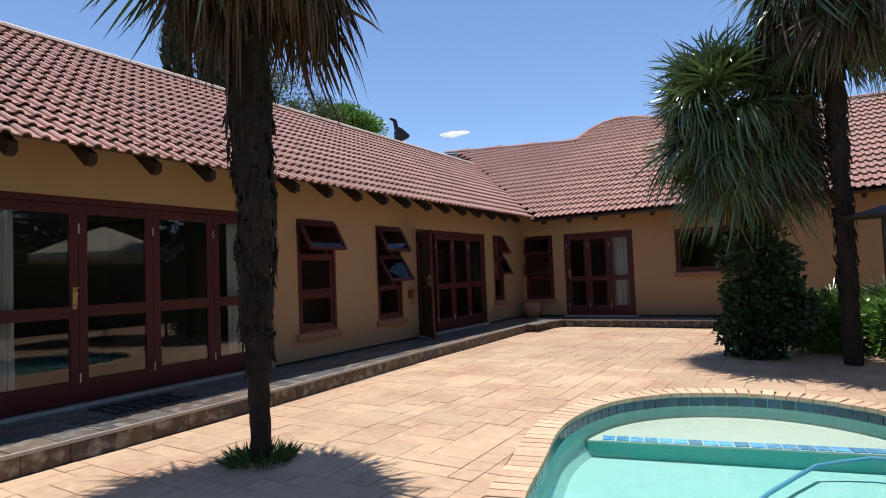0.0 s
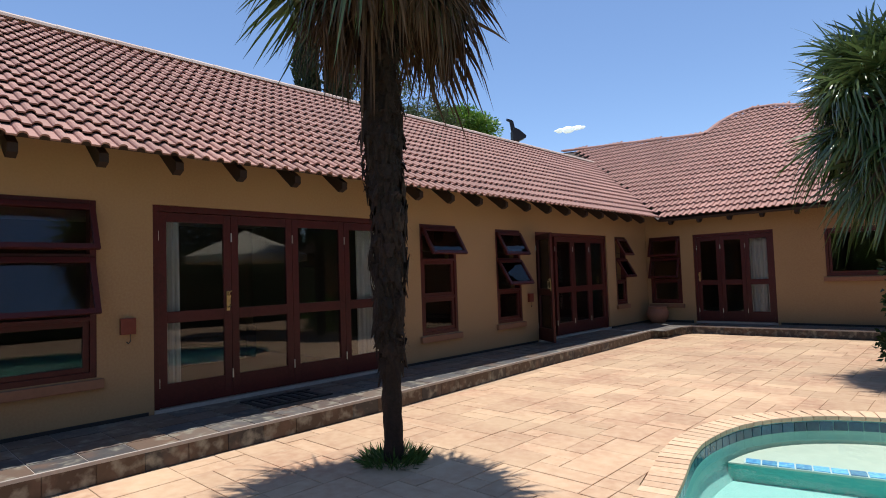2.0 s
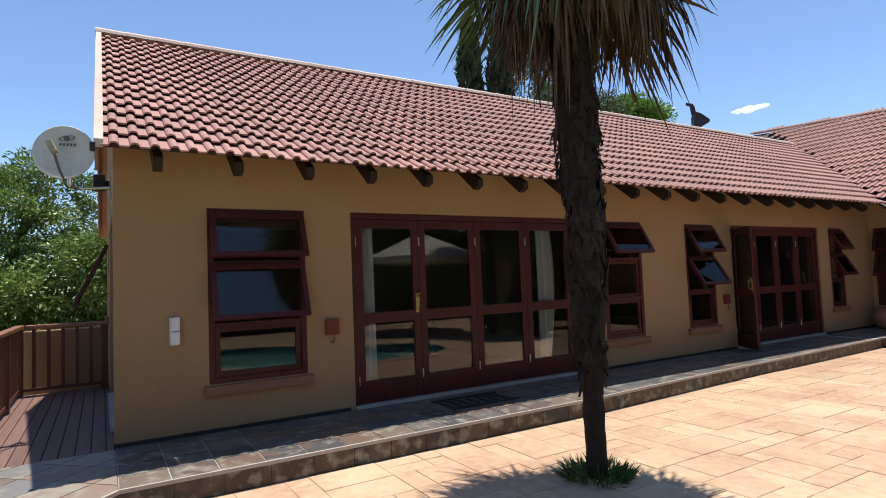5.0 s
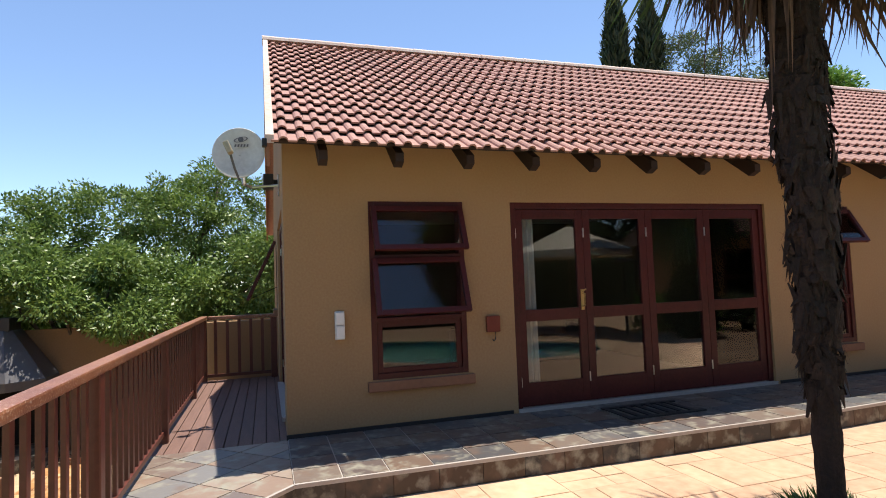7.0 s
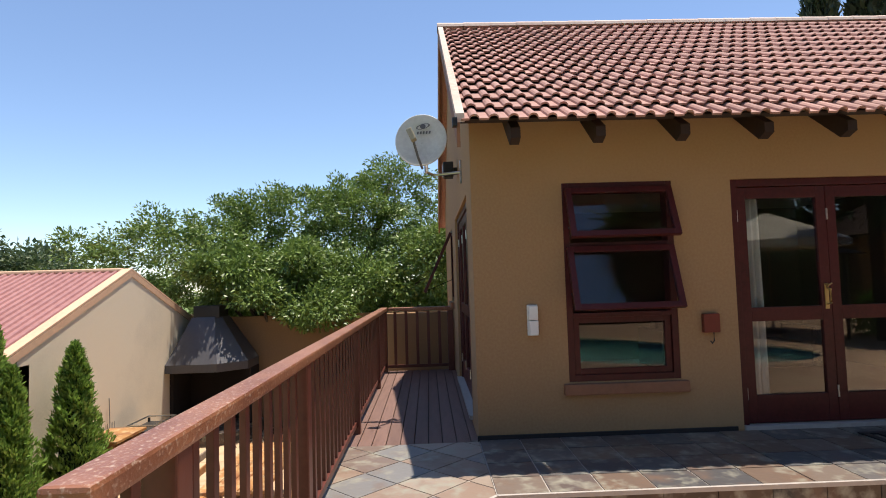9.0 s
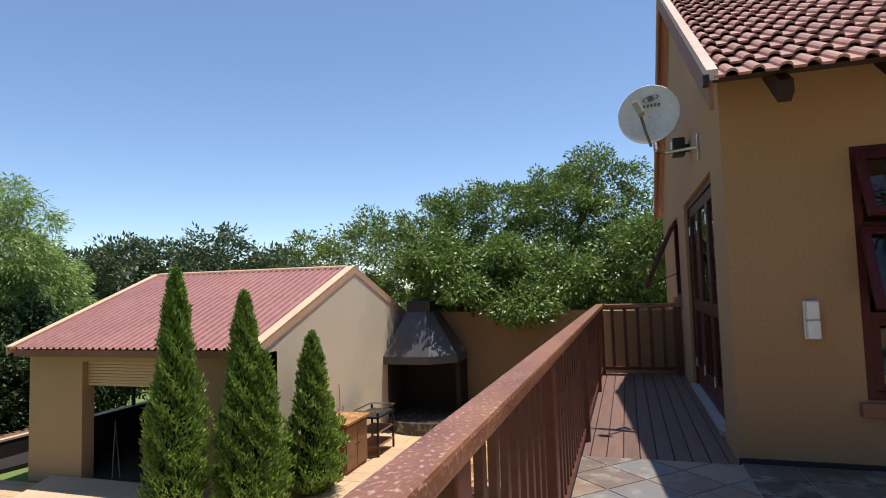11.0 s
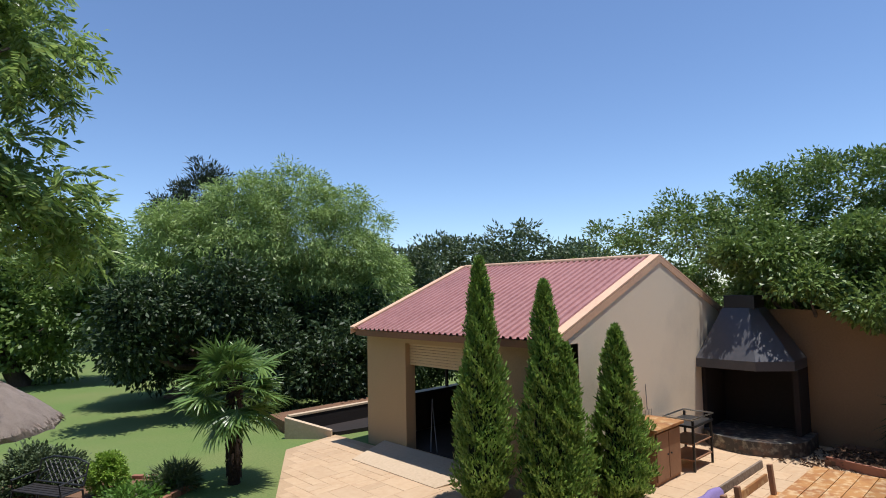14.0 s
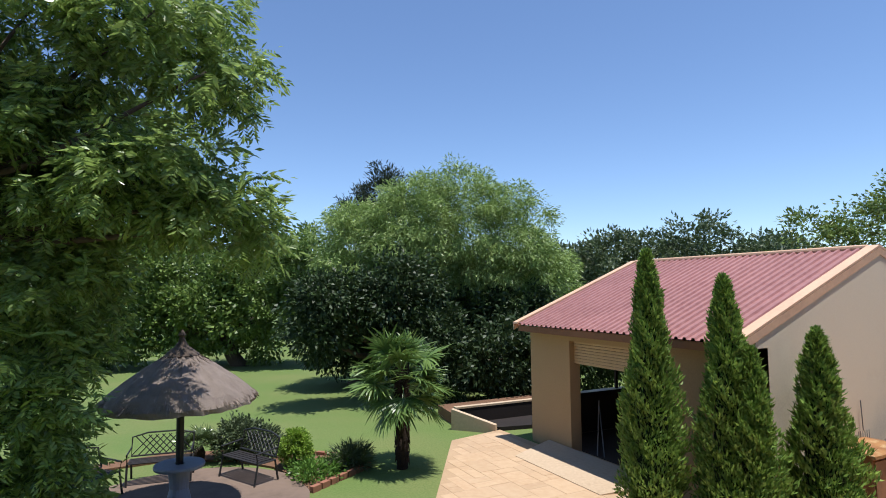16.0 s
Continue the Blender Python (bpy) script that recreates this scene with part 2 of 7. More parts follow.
M = {
    "plaster": surface("ochre_plaster", (0.365, 0.225, 0.112), (0.32, 0.192, 0.094), (0.405, 0.257, 0.132), rough=0.9, big=0.6, fine=45, bump=0.25, depth=0.004),
    "plinth": surface("black_plinth_paint", (0.018, 0.017, 0.018), (0.035, 0.03, 0.028), rough=0.6, fine=20, bump=0.1),
    "tile": surface("clay_roof_tile", (0.36, 0.185, 0.15), (0.295, 0.148, 0.122), (0.46, 0.275, 0.23), rough=0.75, big=0.9, fine=22, bump=0.15, depth=0.004, per=0.10, island=0.05),
    "ridge": surface("cement_ridge", (0.62, 0.50, 0.42), (0.52, 0.36, 0.29), rough=0.9, fine=18),
    "timber": surface("dark_rafter_timber", (0.034, 0.019, 0.014), (0.022, 0.013, 0.01), rough=0.7, fine=25, bump=0.2),
    "redwood": surface("red_stained_joinery", (0.07, 0.013, 0.012), (0.05, 0.010, 0.009), (0.095, 0.018, 0.016), rough=0.4, big=2.0, fine=30, bump=0.08, depth=0.003, spec=0.3),
    "railwood": surface("red_brown_rail_stain", (0.115, 0.03, 0.019), (0.085, 0.022, 0.014), (0.155, 0.045, 0.028), rough=0.42, big=3.0, fine=26, bump=0.2, depth=0.004, spec=0.5),
    "railtop": surface("weathered_handrail_stain", (0.30, 0.125, 0.062), (0.20, 0.075, 0.04), (0.62, 0.47, 0.36), rough=0.36, big=4.0, fine=70, bump=0.5, depth=0.004, fine_range=(0.54, 0.70), stretch=(0.9, 1.2, 1.2)),
    "deck": surface("deck_board_timber", (0.165, 0.094, 0.075), (0.125, 0.07, 0.056), (0.22, 0.13, 0.105), rough=0.6, big=2.5, fine=20, bump=0.25, per=0.12, stretch=(1, 8, 8)),
    "edge": surface("pale_slate_edge_trim", (0.42, 0.38, 0.34), (0.34, 0.30, 0.27), rough=0.5, fine=20),
    "paver": surface("sandstone_paver", (0.50, 0.345, 0.215), (0.39, 0.225, 0.14), (0.57, 0.42, 0.285), rough=0.85, big=1.1, fine=11, bump=0.35, depth=0.006, per=0.10, island=0.10),
    "yardpaver": surface("tan_yard_paver", (0.50, 0.35, 0.215), (0.45, 0.30, 0.175), (0.55, 0.405, 0.26), rough=0.9, big=0.7, fine=11, bump=0.35, depth=0.006, per=0.06, island=0.06),
    "joint": surface("sandy_joint", (0.43, 0.30, 0.195), (0.33, 0.215, 0.14), rough=0.95, fine=30),
    "yardjoint": surface("pale_yard_joint", (0.45, 0.315, 0.19), (0.38, 0.255, 0.15), rough=0.95, fine=30),
    "coping": surface("clay_coping_brick", (0.60, 0.42, 0.27), (0.54, 0.34, 0.21), (0.66, 0.49, 0.34), rough=0.85, fine=20, bump=0.3, per=0.14),
    "poolplaster": surface("turquoise_pool_plaster", (0.28, 0.54, 0.50), (0.24, 0.50, 0.465), (0.34, 0.58, 0.53), rough=0.8, fine=8, bump=0.0),
    # basin turquoise darkened for the ledge's upright, sun-grazed face
    "riser": surface("darkened_turquoise_plaster", (0.10, 0.40, 0.36), (0.13, 0.46, 0.41), rough=0.8, big=1.5, fine=8, bump=0.0),
    "shelf": surface("pale_pool_shelf", (0.50, 0.54, 0.46), (0.45, 0.51, 0.44), rough=0.8, fine=8, bump=0.0),
    "pooltile": surface("blue_pool_tile", (0.012, 0.05, 0.10), (0.015, 0.085, 0.13), (0.03, 0.12, 0.17), rough=0.2, big=9, fine=30, bump=0.0, per=0.3, island=0.4, spec=0.6),
    "mosaic": surface("light_blue_mosaic", (0.05, 0.22, 0.55), (0.16, 0.45, 0.70), (0.22, 0.52, 0.75), rough=0.25, big=18, fine=40, bump=0.0, per=0.4, island=0.4),
    "grout": surface("pale_grout", (0.55, 0.60, 0.58), rough=0.9),
    "hose": surface("blue_hose", (0.10, 0.30, 0.45), (0.08, 0.24, 0.38), rough=0.4),
    "black": surface("black_metal", (0.018, 0.018, 0.019), (0.03, 0.028, 0.027), rough=0.45, fine=25, bump=0.05),
    "steel": surface("brushed_steel", (0.62, 0.61, 0.58), (0.5, 0.49, 0.47), rough=0.3, metal=1.0, bump=0.0),
    "brass": surface("worn_brass", (0.62, 0.46, 0.22), (0.5, 0.36, 0.16), rough=0.3, metal=1.0, bump=0.0),
    "white": surface("white_plastic", (0.74, 0.73, 0.70), (0.66, 0.65, 0.62), rough=0.5, fine=10, bump=0.0),
    "dish": surface("pale_grey_dish_paint", (0.72, 0.70, 0.66), (0.62, 0.59, 0.54), rough=0.5, big=3, fine=25, bump=0.0),
    "grey": surface("grey_marking", (0.16, 0.15, 0.15), rough=0.6, bump=0.0),
    "redbox": surface("red_brown_plastic", (0.17, 0.03, 0.018), (0.13, 0.024, 0.015), rough=0.4, bump=0.0),
    "curtain": surface("cream_curtain", (0.82, 0.79, 0.74), (0.74, 0.70, 0.65), rough=0.9, big=3, fine=60, bump=0.1),
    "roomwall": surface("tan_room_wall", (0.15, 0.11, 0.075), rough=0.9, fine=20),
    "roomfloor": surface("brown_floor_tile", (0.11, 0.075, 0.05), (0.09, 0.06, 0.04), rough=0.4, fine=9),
    "ceiling": surface("white_ceiling", (0.6, 0.57, 0.52), rough=0.9),
    "sofa": surface("dark_fabric", (0.05, 0.04, 0.045), rough=0.9, fine=40),
    "bark": surface("grey_brown_bark", (0.11, 0.08, 0.06), (0.07, 0.05, 0.038), (0.16, 0.125, 0.10), rough=0.95, big=5, fine=24, bump=0.6, depth=0.02, stretch=(1, 1, 0.3)),
    "palmbark": surface("dark_palm_fibre", (0.024, 0.014, 0.010), (0.014, 0.009, 0.006), (0.05, 0.029, 0.019), rough=0.95, big=6, fine=40, bump=0.6, depth=0.02, island=0.35),
    "deadfrond": surface("dry_palm_frond", (0.105, 0.06, 0.033), (0.065, 0.037, 0.021), (0.16, 0.10, 0.058), rough=0.85, big=4, fine=20, bump=0.0, island=0.4),
    "palmleaf": foliage("palm_leaf", (0.038, 0.07, 0.024), (0.16, 0.22, 0.075), rough=0.27, through_light=0.14),
    "palmbright": foliage("young_palm_leaf", (0.07, 0.14, 0.03), (0.24, 0.36, 0.10), rough=0.32, through_light=0.2),
    # darker copy of the palm leaf, with the tree's shade in its colour
    "palmshade": foliage("shade_dark_palm_leaf", (0.014, 0.026, 0.01), (0.05, 0.075, 0.03), rough=0.5, through_light=0.1),
    "pecan": foliage("pecan_leaf", (0.035, 0.08, 0.024), (0.48, 0.64, 0.17), rough=0.3, through_light=0.44),
    "leaf": foliage("broad_leaf", (0.04, 0.085, 0.016), (0.27, 0.38, 0.09), rough=0.42, through_light=0.26),
    "leafbright": foliage("bright_leaf", (0.05, 0.13, 0.022), (0.20, 0.36, 0.06), rough=0.38, through_light=0.35),
    "willow": foliage("willow_leaf", (0.11, 0.19, 0.045), (0.45, 0.58, 0.18), rough=0.45, through_light=0.26),
    "dull": foliage("grey_green_leaf", (0.055, 0.085, 0.038), (0.135, 0.175, 0.075), rough=0.5, through_light=0.2),
    "pine": foliage("pine_needle", (0.018, 0.032, 0.016), (0.05, 0.065, 0.03), rough=0.6, through_light=0.1),
    "cypress": foliage("cypress_scale", (0.05, 0.12, 0.02), (0.34, 0.50, 0.10), rough=0.45, through_light=0.24),
    "ivy": foliage("dark_ivy_leaf", (0.018, 0.038, 0.012), (0.06, 0.10, 0.03), rough=0.52, through_light=0.15),
    "lime": foliage("lime_leaf", (0.12, 0.23, 0.025), (0.38, 0.54, 0.075), rough=0.5, through_light=0.3),
    "lawn": surface("lawn_grass", (0.125, 0.185, 0.045), (0.165, 0.195, 0.06), (0.085, 0.14, 0.032), rough=0.9, big=0.5, fine=26, bump=0.5, depth=0.02),
    "blade": foliage("grass_blade", (0.035, 0.08, 0.014), (0.10, 0.17, 0.036), through_light=0.25),
    "soil": surface("red_brown_soil", (0.19, 0.10, 0.055), (0.13, 0.07, 0.04), rough=0.95, fine=18, bump=0.6, depth=0.02),
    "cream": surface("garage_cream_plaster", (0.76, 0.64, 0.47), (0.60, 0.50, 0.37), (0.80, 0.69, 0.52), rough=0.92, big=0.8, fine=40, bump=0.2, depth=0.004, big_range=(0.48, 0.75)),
    # the shaded front's darker tone is in the plaster colour itself
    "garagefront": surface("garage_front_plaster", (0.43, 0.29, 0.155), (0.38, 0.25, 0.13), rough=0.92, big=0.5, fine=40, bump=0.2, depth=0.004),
    "wallochre": surface("boundary_wall_plaster", (0.235, 0.145, 0.075), (0.19, 0.115, 0.06), rough=0.92, big=0.5, fine=30, bump=0.25),
    "sheet": surface("red_roof_sheet", (0.36, 0.165, 0.15), (0.31, 0.14, 0.128), (0.45, 0.235, 0.215), rough=0.5, big=0.8, fine=10, bump=0.03),
    "barge": surface("peach_barge_board", (0.70, 0.45, 0.29), (0.62, 0.38, 0.25), rough=0.6, fine=18),
    "bargedark": surface("brown_barge_underside", (0.26, 0.12, 0.06), (0.2, 0.09, 0.045), rough=0.7, fine=18),
    "shutter": surface("tan_roller_shutter", (0.52, 0.37, 0.21), (0.46, 0.32, 0.18), rough=0.5, fine=18, bump=0.05),
    "concrete": surface("pale_concrete", (0.52, 0.40, 0.275), (0.45, 0.335, 0.22), rough=0.9, fine=18, bump=0.3),
    "hood": surface("grey_steel_hood", (0.095, 0.092, 0.098), (0.07, 0.068, 0.072), rough=0.45, metal=0.3, fine=12, bump=0.05),
    "soot": surface("sooty_dark_brick", (0.022, 0.016, 0.014), (0.014, 0.011, 0.010), rough=0.95, fine=16, bump=0.4),
    "bench": surface("worn_orange_timber", (0.42, 0.21, 0.075), (0.27, 0.105, 0.04), (0.66, 0.50, 0.28), rough=0.45, big=3.2, fine=12, bump=0.25, per=0.15, fine_range=(0.5, 0.66)),
    "oldwood": surface("brown_weathered_timber", (0.25, 0.13, 0.07), (0.19, 0.095, 0.05), rough=0.6, big=3, fine=22, bump=0.25, per=0.12),
    "purple": surface("purple_cloth", (0.23, 0.17, 0.36), (0.19, 0.14, 0.30), rough=0.9, fine=40),
    "thatch": surface("grey_brown_thatch", (0.30, 0.24, 0.20), (0.23, 0.18, 0.15), (0.38, 0.315, 0.265), rough=0.98, big=2.5, fine=45, bump=0.9, depth=0.03, stretch=(3, 3, 1)),
    "straw": surface("straw_grey", (0.32, 0.255, 0.21), (0.24, 0.19, 0.155), (0.40, 0.335, 0.28), rough=0.95, bump=0.0, island=0.3),
    "tablestone": surface("pale_table_paint", (0.22, 0.24, 0.30), (0.17, 0.19, 0.24), rough=0.5),
    "oldpave": surface("brown_brick_paving", (0.19, 0.135, 0.10), (0.14, 0.10, 0.075), rough=0.9, big=2, fine=9, bump=0.5, depth=0.01),
    "terracotta": surface("terracotta", (0.30, 0.13, 0.08), (0.24, 0.10, 0.06), rough=0.8, fine=20),
    "canvas": surface("cream_canvas", (0.72, 0.66, 0.52), (0.66, 0.6, 0.47), rough=0.9, fine=30),
    "darkin": surface("dark_clutter", (0.035, 0.033, 0.033), rough=0.8),
    "glass": clear("window_glass", (0.84, 0.84, 0.83), 1.5),
    "water": clear("pool_water", (0.84, 0.96, 0.95), 1.33, ripple=0.12),
}


M["palmleaf"].node_tree.nodes["Principled BSDF"].inputs["Specular IOR Level"].default_value = 0.7
M["palmshade"].node_tree.nodes["Principled BSDF"].inputs["Specular IOR Level"].default_value = 0.12


def slate_surface(name, stops, rough=0.42):
    """Slate: each piece takes a colour of its own from stops, with rust stains and riven relief."""
    m = surface(name, (0.2, 0.2, 0.2), rough=rough, big=3.0, fine=9.0, bump=0.5, depth=0.008)
    nt = m.node_tree
    bsdf = nt.nodes["Principled BSDF"]
    info = nt.nodes.new("ShaderNodeObjectInfo")
    geo = nt.nodes.new("ShaderNodeNewGeometry")
    cr = nt.nodes.new("ShaderNodeValToRGB")
    cr.color_ramp.interpolation = "CONSTANT"
    cr.color_ramp.elements[0].color = (*stops[0], 1)
    cr.color_ramp.elements[1].position = 0.999
    cr.color_ramp.elements[1].color = (*stops[-1], 1)
    for i, c in enumerate(stops[1:], 1):
        cr.color_ramp.elements.new(i / len(stops)).color = (*c, 1)
    nt.links.new(info.outputs["Random"], cr.inputs["Fac"])
    rust = ramp(nt, noise_tex(nt, geo.outputs["Position"], 4.0, 6.0), 0.52, 0.78)
    col = mix_rgb(nt, rust, cr.outputs["Color"], (0.17, 0.105, 0.072))
    pale = ramp(nt, noise_tex(nt, geo.outputs["Position"], 9.0, 6.0), 0.5, 0.74)
    col = mix_rgb(nt, pale, col, (0.30, 0.285, 0.225))
    nt.links.new(col, bsdf.inputs["Base Color"])
    return m


M["slate"] = slate_surface("multicolour_slate", [(0.075, 0.072, 0.074), (0.118, 0.108, 0.104), (0.148, 0.102, 0.076), (0.094, 0.096, 0.098), (0.17, 0.13, 0.104), (0.115, 0.088, 0.078)])
M["slatewarm"] = slate_surface("rusty_slate", [(0.18, 0.135, 0.112), (0.26, 0.185, 0.14), (0.19, 0.182, 0.175), (0.30, 0.235, 0.185), (0.16, 0.128, 0.115)])
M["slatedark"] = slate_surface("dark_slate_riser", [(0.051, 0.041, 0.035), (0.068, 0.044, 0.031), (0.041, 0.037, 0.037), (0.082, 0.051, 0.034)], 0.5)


# ---- mesh helpers ----
def mesh_of(name, verts, faces, material=None, smooth=False):
    me = bpy.data.meshes.new(name)
    me.from_pydata([tuple(v) for v in verts], [], [tuple(f) for f in faces])
    if material is not None:
        me.materials.append(material)
    if smooth:
        me.polygons.foreach_set("use_smooth", [True] * len(me.polygons))
    me.update()
    return me


class Shape:
    """Collects faces of one mesh."""

    def __init__(self):
        self.v, self.f = [], []

    def add(self, verts, faces):
        n = len(self.v)
        self.v += [tuple(p) for p in verts]
        self.f += [tuple(i + n for i in q) for q in faces]
        return self

    def box(self, x0, x1, y0, y1, z0, z1, c=0.0):
        """A box; c: chamfer of its upright and level edges."""
        if c <= 0:
            v = [(x, y, z) for z in (z0, z1) for x, y in ((x0, y0), (x1, y0), (x1, y1), (x0, y1))]
            f = [(3, 2, 1, 0), (4, 5, 6, 7), (0, 1, 5, 4), (1, 2, 6, 5), (2, 3, 7, 6), (3, 0, 4, 7)]
            return self.add(v, f)
        bm = bmesh.new()
        bmesh.ops.create_cube(bm, size=1, matrix=Matrix.Translation(((x0 + x1) / 2, (y0 + y1) / 2, (z0 + z1) / 2)) @ Matrix.Diagonal((x1 - x0, y1 - y0, z1 - z0, 1)))
        bmesh.ops.bevel(bm, geom=list(bm.edges), offset=c, segments=2, profile=0.6, affect="EDGES")
        bm.verts.ensure_lookup_table()
        self.add([q.co[:] for q in bm.verts], [[q.index for q in f.verts] for f in bm.faces])
        bm.free()
        return self

    def tube(self, pts, radii, sides=8, caps=True):
        """A round bar along pts."""
        n, base = len(pts), len(self.v)
        ring_prev = None
        for i, p in enumerate(pts):
            p = Vector(p)
            a = Vector(pts[max(0, i - 1)])
            b = Vector(pts[min(n - 1, i + 1)])
            d = (b - a).normalized()
            side = d.cross(Vector((0, 0, 1)))
            if side.length < 0.05:
                side = d.cross(Vector((1, 0, 0)))
            side.normalize()
            up = side.cross(d)
            r = radii[i] if isinstance(radii, (list, tuple)) else radii
            self.v += [tuple(p + side * (r * math.cos(2 * math.pi * k / sides)) + up * (r * math.sin(2 * math.pi * k / sides))) for k in range(sides)]
        for i in range(n - 1):
            for k in range(sides):
                k2 = (k + 1) % sides
                self.f.append((base + i * sides + k, base + i * sides + k2, base + (i + 1) * sides + k2, base + (i + 1) * sides + k))
        if caps:
            self.f.append(tuple(base + k for k in reversed(range(sides))))
            self.f.append(tuple(base + (n - 1) * sides + k for k in range(sides)))
        return self

    def lathe(self, profile, sides=24, centre=(0, 0)):
        """Turns (radius, height) pairs round the upright."""
        base = len(self.v)
        for r, z in profile:
            self.v += [(centre[0] + r * math.cos(2 * math.pi * k / sides), centre[1] + r * math.sin(2 * math.pi * k / sides), z) for k in range(sides)]
        for i in range(len(profile) - 1):
            for k in range(sides):
                k2 = (k + 1) % sides
                self.f.append((base + i * sides + k, base + i * sides + k2, base + (i + 1) * sides + k2, base + (i + 1) * sides + k))
        return self

    def prism(self, outline, z0, z1):
        """An upright block over an outline of (x, y), counter-clockwise."""
        n = len(outline)
        self.add([(x, y, z0) for x, y in outline] + [(x, y, z1) for x, y in outline],
                 [tuple(reversed(range(n))), tuple(range(n, 2 * n))] + [(i, (i + 1) % n, n + (i + 1) % n, n + i) for i in range(n)])
        return self

    def moved(self, m):
        self.v = [tuple(m @ Vector(p)) for p in self.v]
        return self

    def mesh(self, name, material, smooth=False):
        return mesh_of(name, self.v, self.f, material, smooth)


def part(name, shape, material, parent=None, label="", m=None, smooth=False):
    """Links a shape as one mesh object, under parent if given."""
    data = shape.mesh(name, material, smooth) if isinstance(shape, Shape) else shape
    ob = new(name, data)
    if parent is not None:
        ob.parent = parent
    if m is not None:
        ob.matrix_basis = m
    if label:
        ob["label"] = label
    return ob


def empty(name, m=None, **tags):
    ob = new(name)
    ob.empty_display_size = 0.2
    if m is not None:
        ob.matrix_basis = m
    return tagged(ob, **tags)


def panel_with_openings(u0, u1, z0, z1, thick, openings):
    """A wall along local x from u0 to u1, its outer face at y = 0 and its inner at y = thick, with openings (u0, u1, z0, z1)."""
    us = sorted({u0, u1, *[o[0] for o in openings], *[o[1] for o in openings]})
    zs = sorted({z0, z1, *[o[2] for o in openings], *[o[3] for o in openings]})
    solid = {}
    for i in range(len(us) - 1):
        for j in range(len(zs) - 1):
            u, z = (us[i] + us[i + 1]) / 2, (zs[j] + zs[j + 1]) / 2
            solid[i, j] = not any(o[0] < u < o[1] and o[2] < z < o[3] for o in openings)
    s = Shape()
    for (i, j), full in solid.items():
        if not full:
            continue
        a, b, c, d = us[i], us[i + 1], zs[j], zs[j + 1]
        s.add([(a, 0, c), (b, 0, c), (b, 0, d), (a, 0, d)], [(0, 1, 2, 3)])
        s.add([(a, thick, c), (b, thick, c), (b, thick, d), (a, thick, d)], [(3, 2, 1, 0)])
        for di, dj, q in ((-1, 0, [(a, 0, c), (a, 0, d), (a, thick, d), (a, thick, c)]), (1, 0, [(b, 0, c), (b, thick, c), (b, thick, d), (b, 0, d)]),
                          (0, -1, [(a, 0, c), (a, thick, c), (b, thick, c), (b, 0, c)]), (0, 1, [(a, 0, d), (b, 0, d), (b, thick, d), (a, thick, d)])):
            if not solid.get((i + di, j + dj), False):
                s.add(q, [(0, 1, 2, 3)])
    return s

# ---- ground and terraces ----
W = -6.11      # outer face of the long facade
NORTH = 14.61  # outer face of the far wing
LOW = -1.87    # the lower yard

ground_shape = Shape()
gx = [-400, -120, -60, -40, -25, -16, -9, -2, 6, 14, 30, 60, 120, 400]
gy = [-400, -140, -70, -45, -32, -24, -18, -13, -8, -3, 6, 20, 45, 120, 400]


def ground_height(x, y):
    far = max(0.0, math.hypot(x + 3, y + 4) - 22)
    return LOW - 0.06 - min(2.5, 0.012 * far)


ground_shape.add([(x, y, ground_height(x, y)) for y in gy for x in gx],
                 [(j * len(gx) + i, j * len(gx) + i + 1, (j + 1) * len(gx) + i + 1, (j + 1) * len(gx) + i) for j in range(len(gy) - 1) for i in range(len(gx) - 1)])
tagged(part("ground", ground_shape, M["lawn"]), label="mown green lawn of the lower garden", category="lawn", kind="structure")

# pool outline: a round end and a kidney-shaped body
POOL_KNOTS = [(-1.72, 5.45), (-1.55, 6.4), (-1.0, 7.02), (-0.15, 7.24), (0.65, 6.92), (1.2, 6.2), (1.6, 5.3), (2.6, 4.6), (3.3, 3.6), (3.1, 2.4), (2.0, 1.85), (0.6, 2.0), (-0.6, 2.5), (-1.25, 3.4), (-1.52, 4.4)]


def closed_curve(knots, per):
    out, n = [], len(knots)
    for i in range(n):
        p0, p1, p2, p3 = (Vector(knots[(i + k) % n]) for k in (-1, 0, 1, 2))
        for k in range(per):
            t = k / per
            out.append(0.5 * (2 * p1 + (p2 - p0) * t + (2 * p0 - 5 * p1 + 4 * p2 - p3) * t * t + (3 * p1 - p0 - 3 * p2 + p3) * t ** 3))
    return out


def even_steps(loop, count):
    """count points at equal steps along a closed line of 2D points."""
    seg = [(loop[(i + 1) % len(loop)] - loop[i]).length for i in range(len(loop))]
    total, out, i, run = sum(seg), [], 0, 0.0
    for k in range(count):
        goal = total * k / count
        while run + seg[i] < goal:
            run += seg[i]
            i += 1
        out.append(loop[i].lerp(loop[(i + 1) % len(loop)], (goal - run) / seg[i]))
    return out


def grown(loop, d):
    out, n = [], len(loop)
    for i in range(n):
        t = (loop[(i + 1) % n] - loop[i - 1]).normalized()
        out.append(loop[i] + Vector((t.y, -t.x)) * -d)
    return out


POOL = even_steps(closed_curve(POOL_KNOTS, 12), 150)      # clockwise from above
COPING_OUT = grown(POOL, 0.24)


def inside(loop, x, y):
    hit, n = False, len(loop)
    for i in range(n):
        a, b = loop[i], loop[(i + 1) % n]
        if (a.y > y) != (b.y > y) and x < (b.x - a.x) * (y - a.y) / (b.y - a.y) + a.x:
            hit = not hit
    return hit


# the upper terrace: a block with the pool cut out of its top
TERRACE = [(-16.3, -0.78), (-2.35, -0.78), (-2.35, -1.35), (9.0, -1.35), (9.0, 30.0), (-16.3, 30.0)]


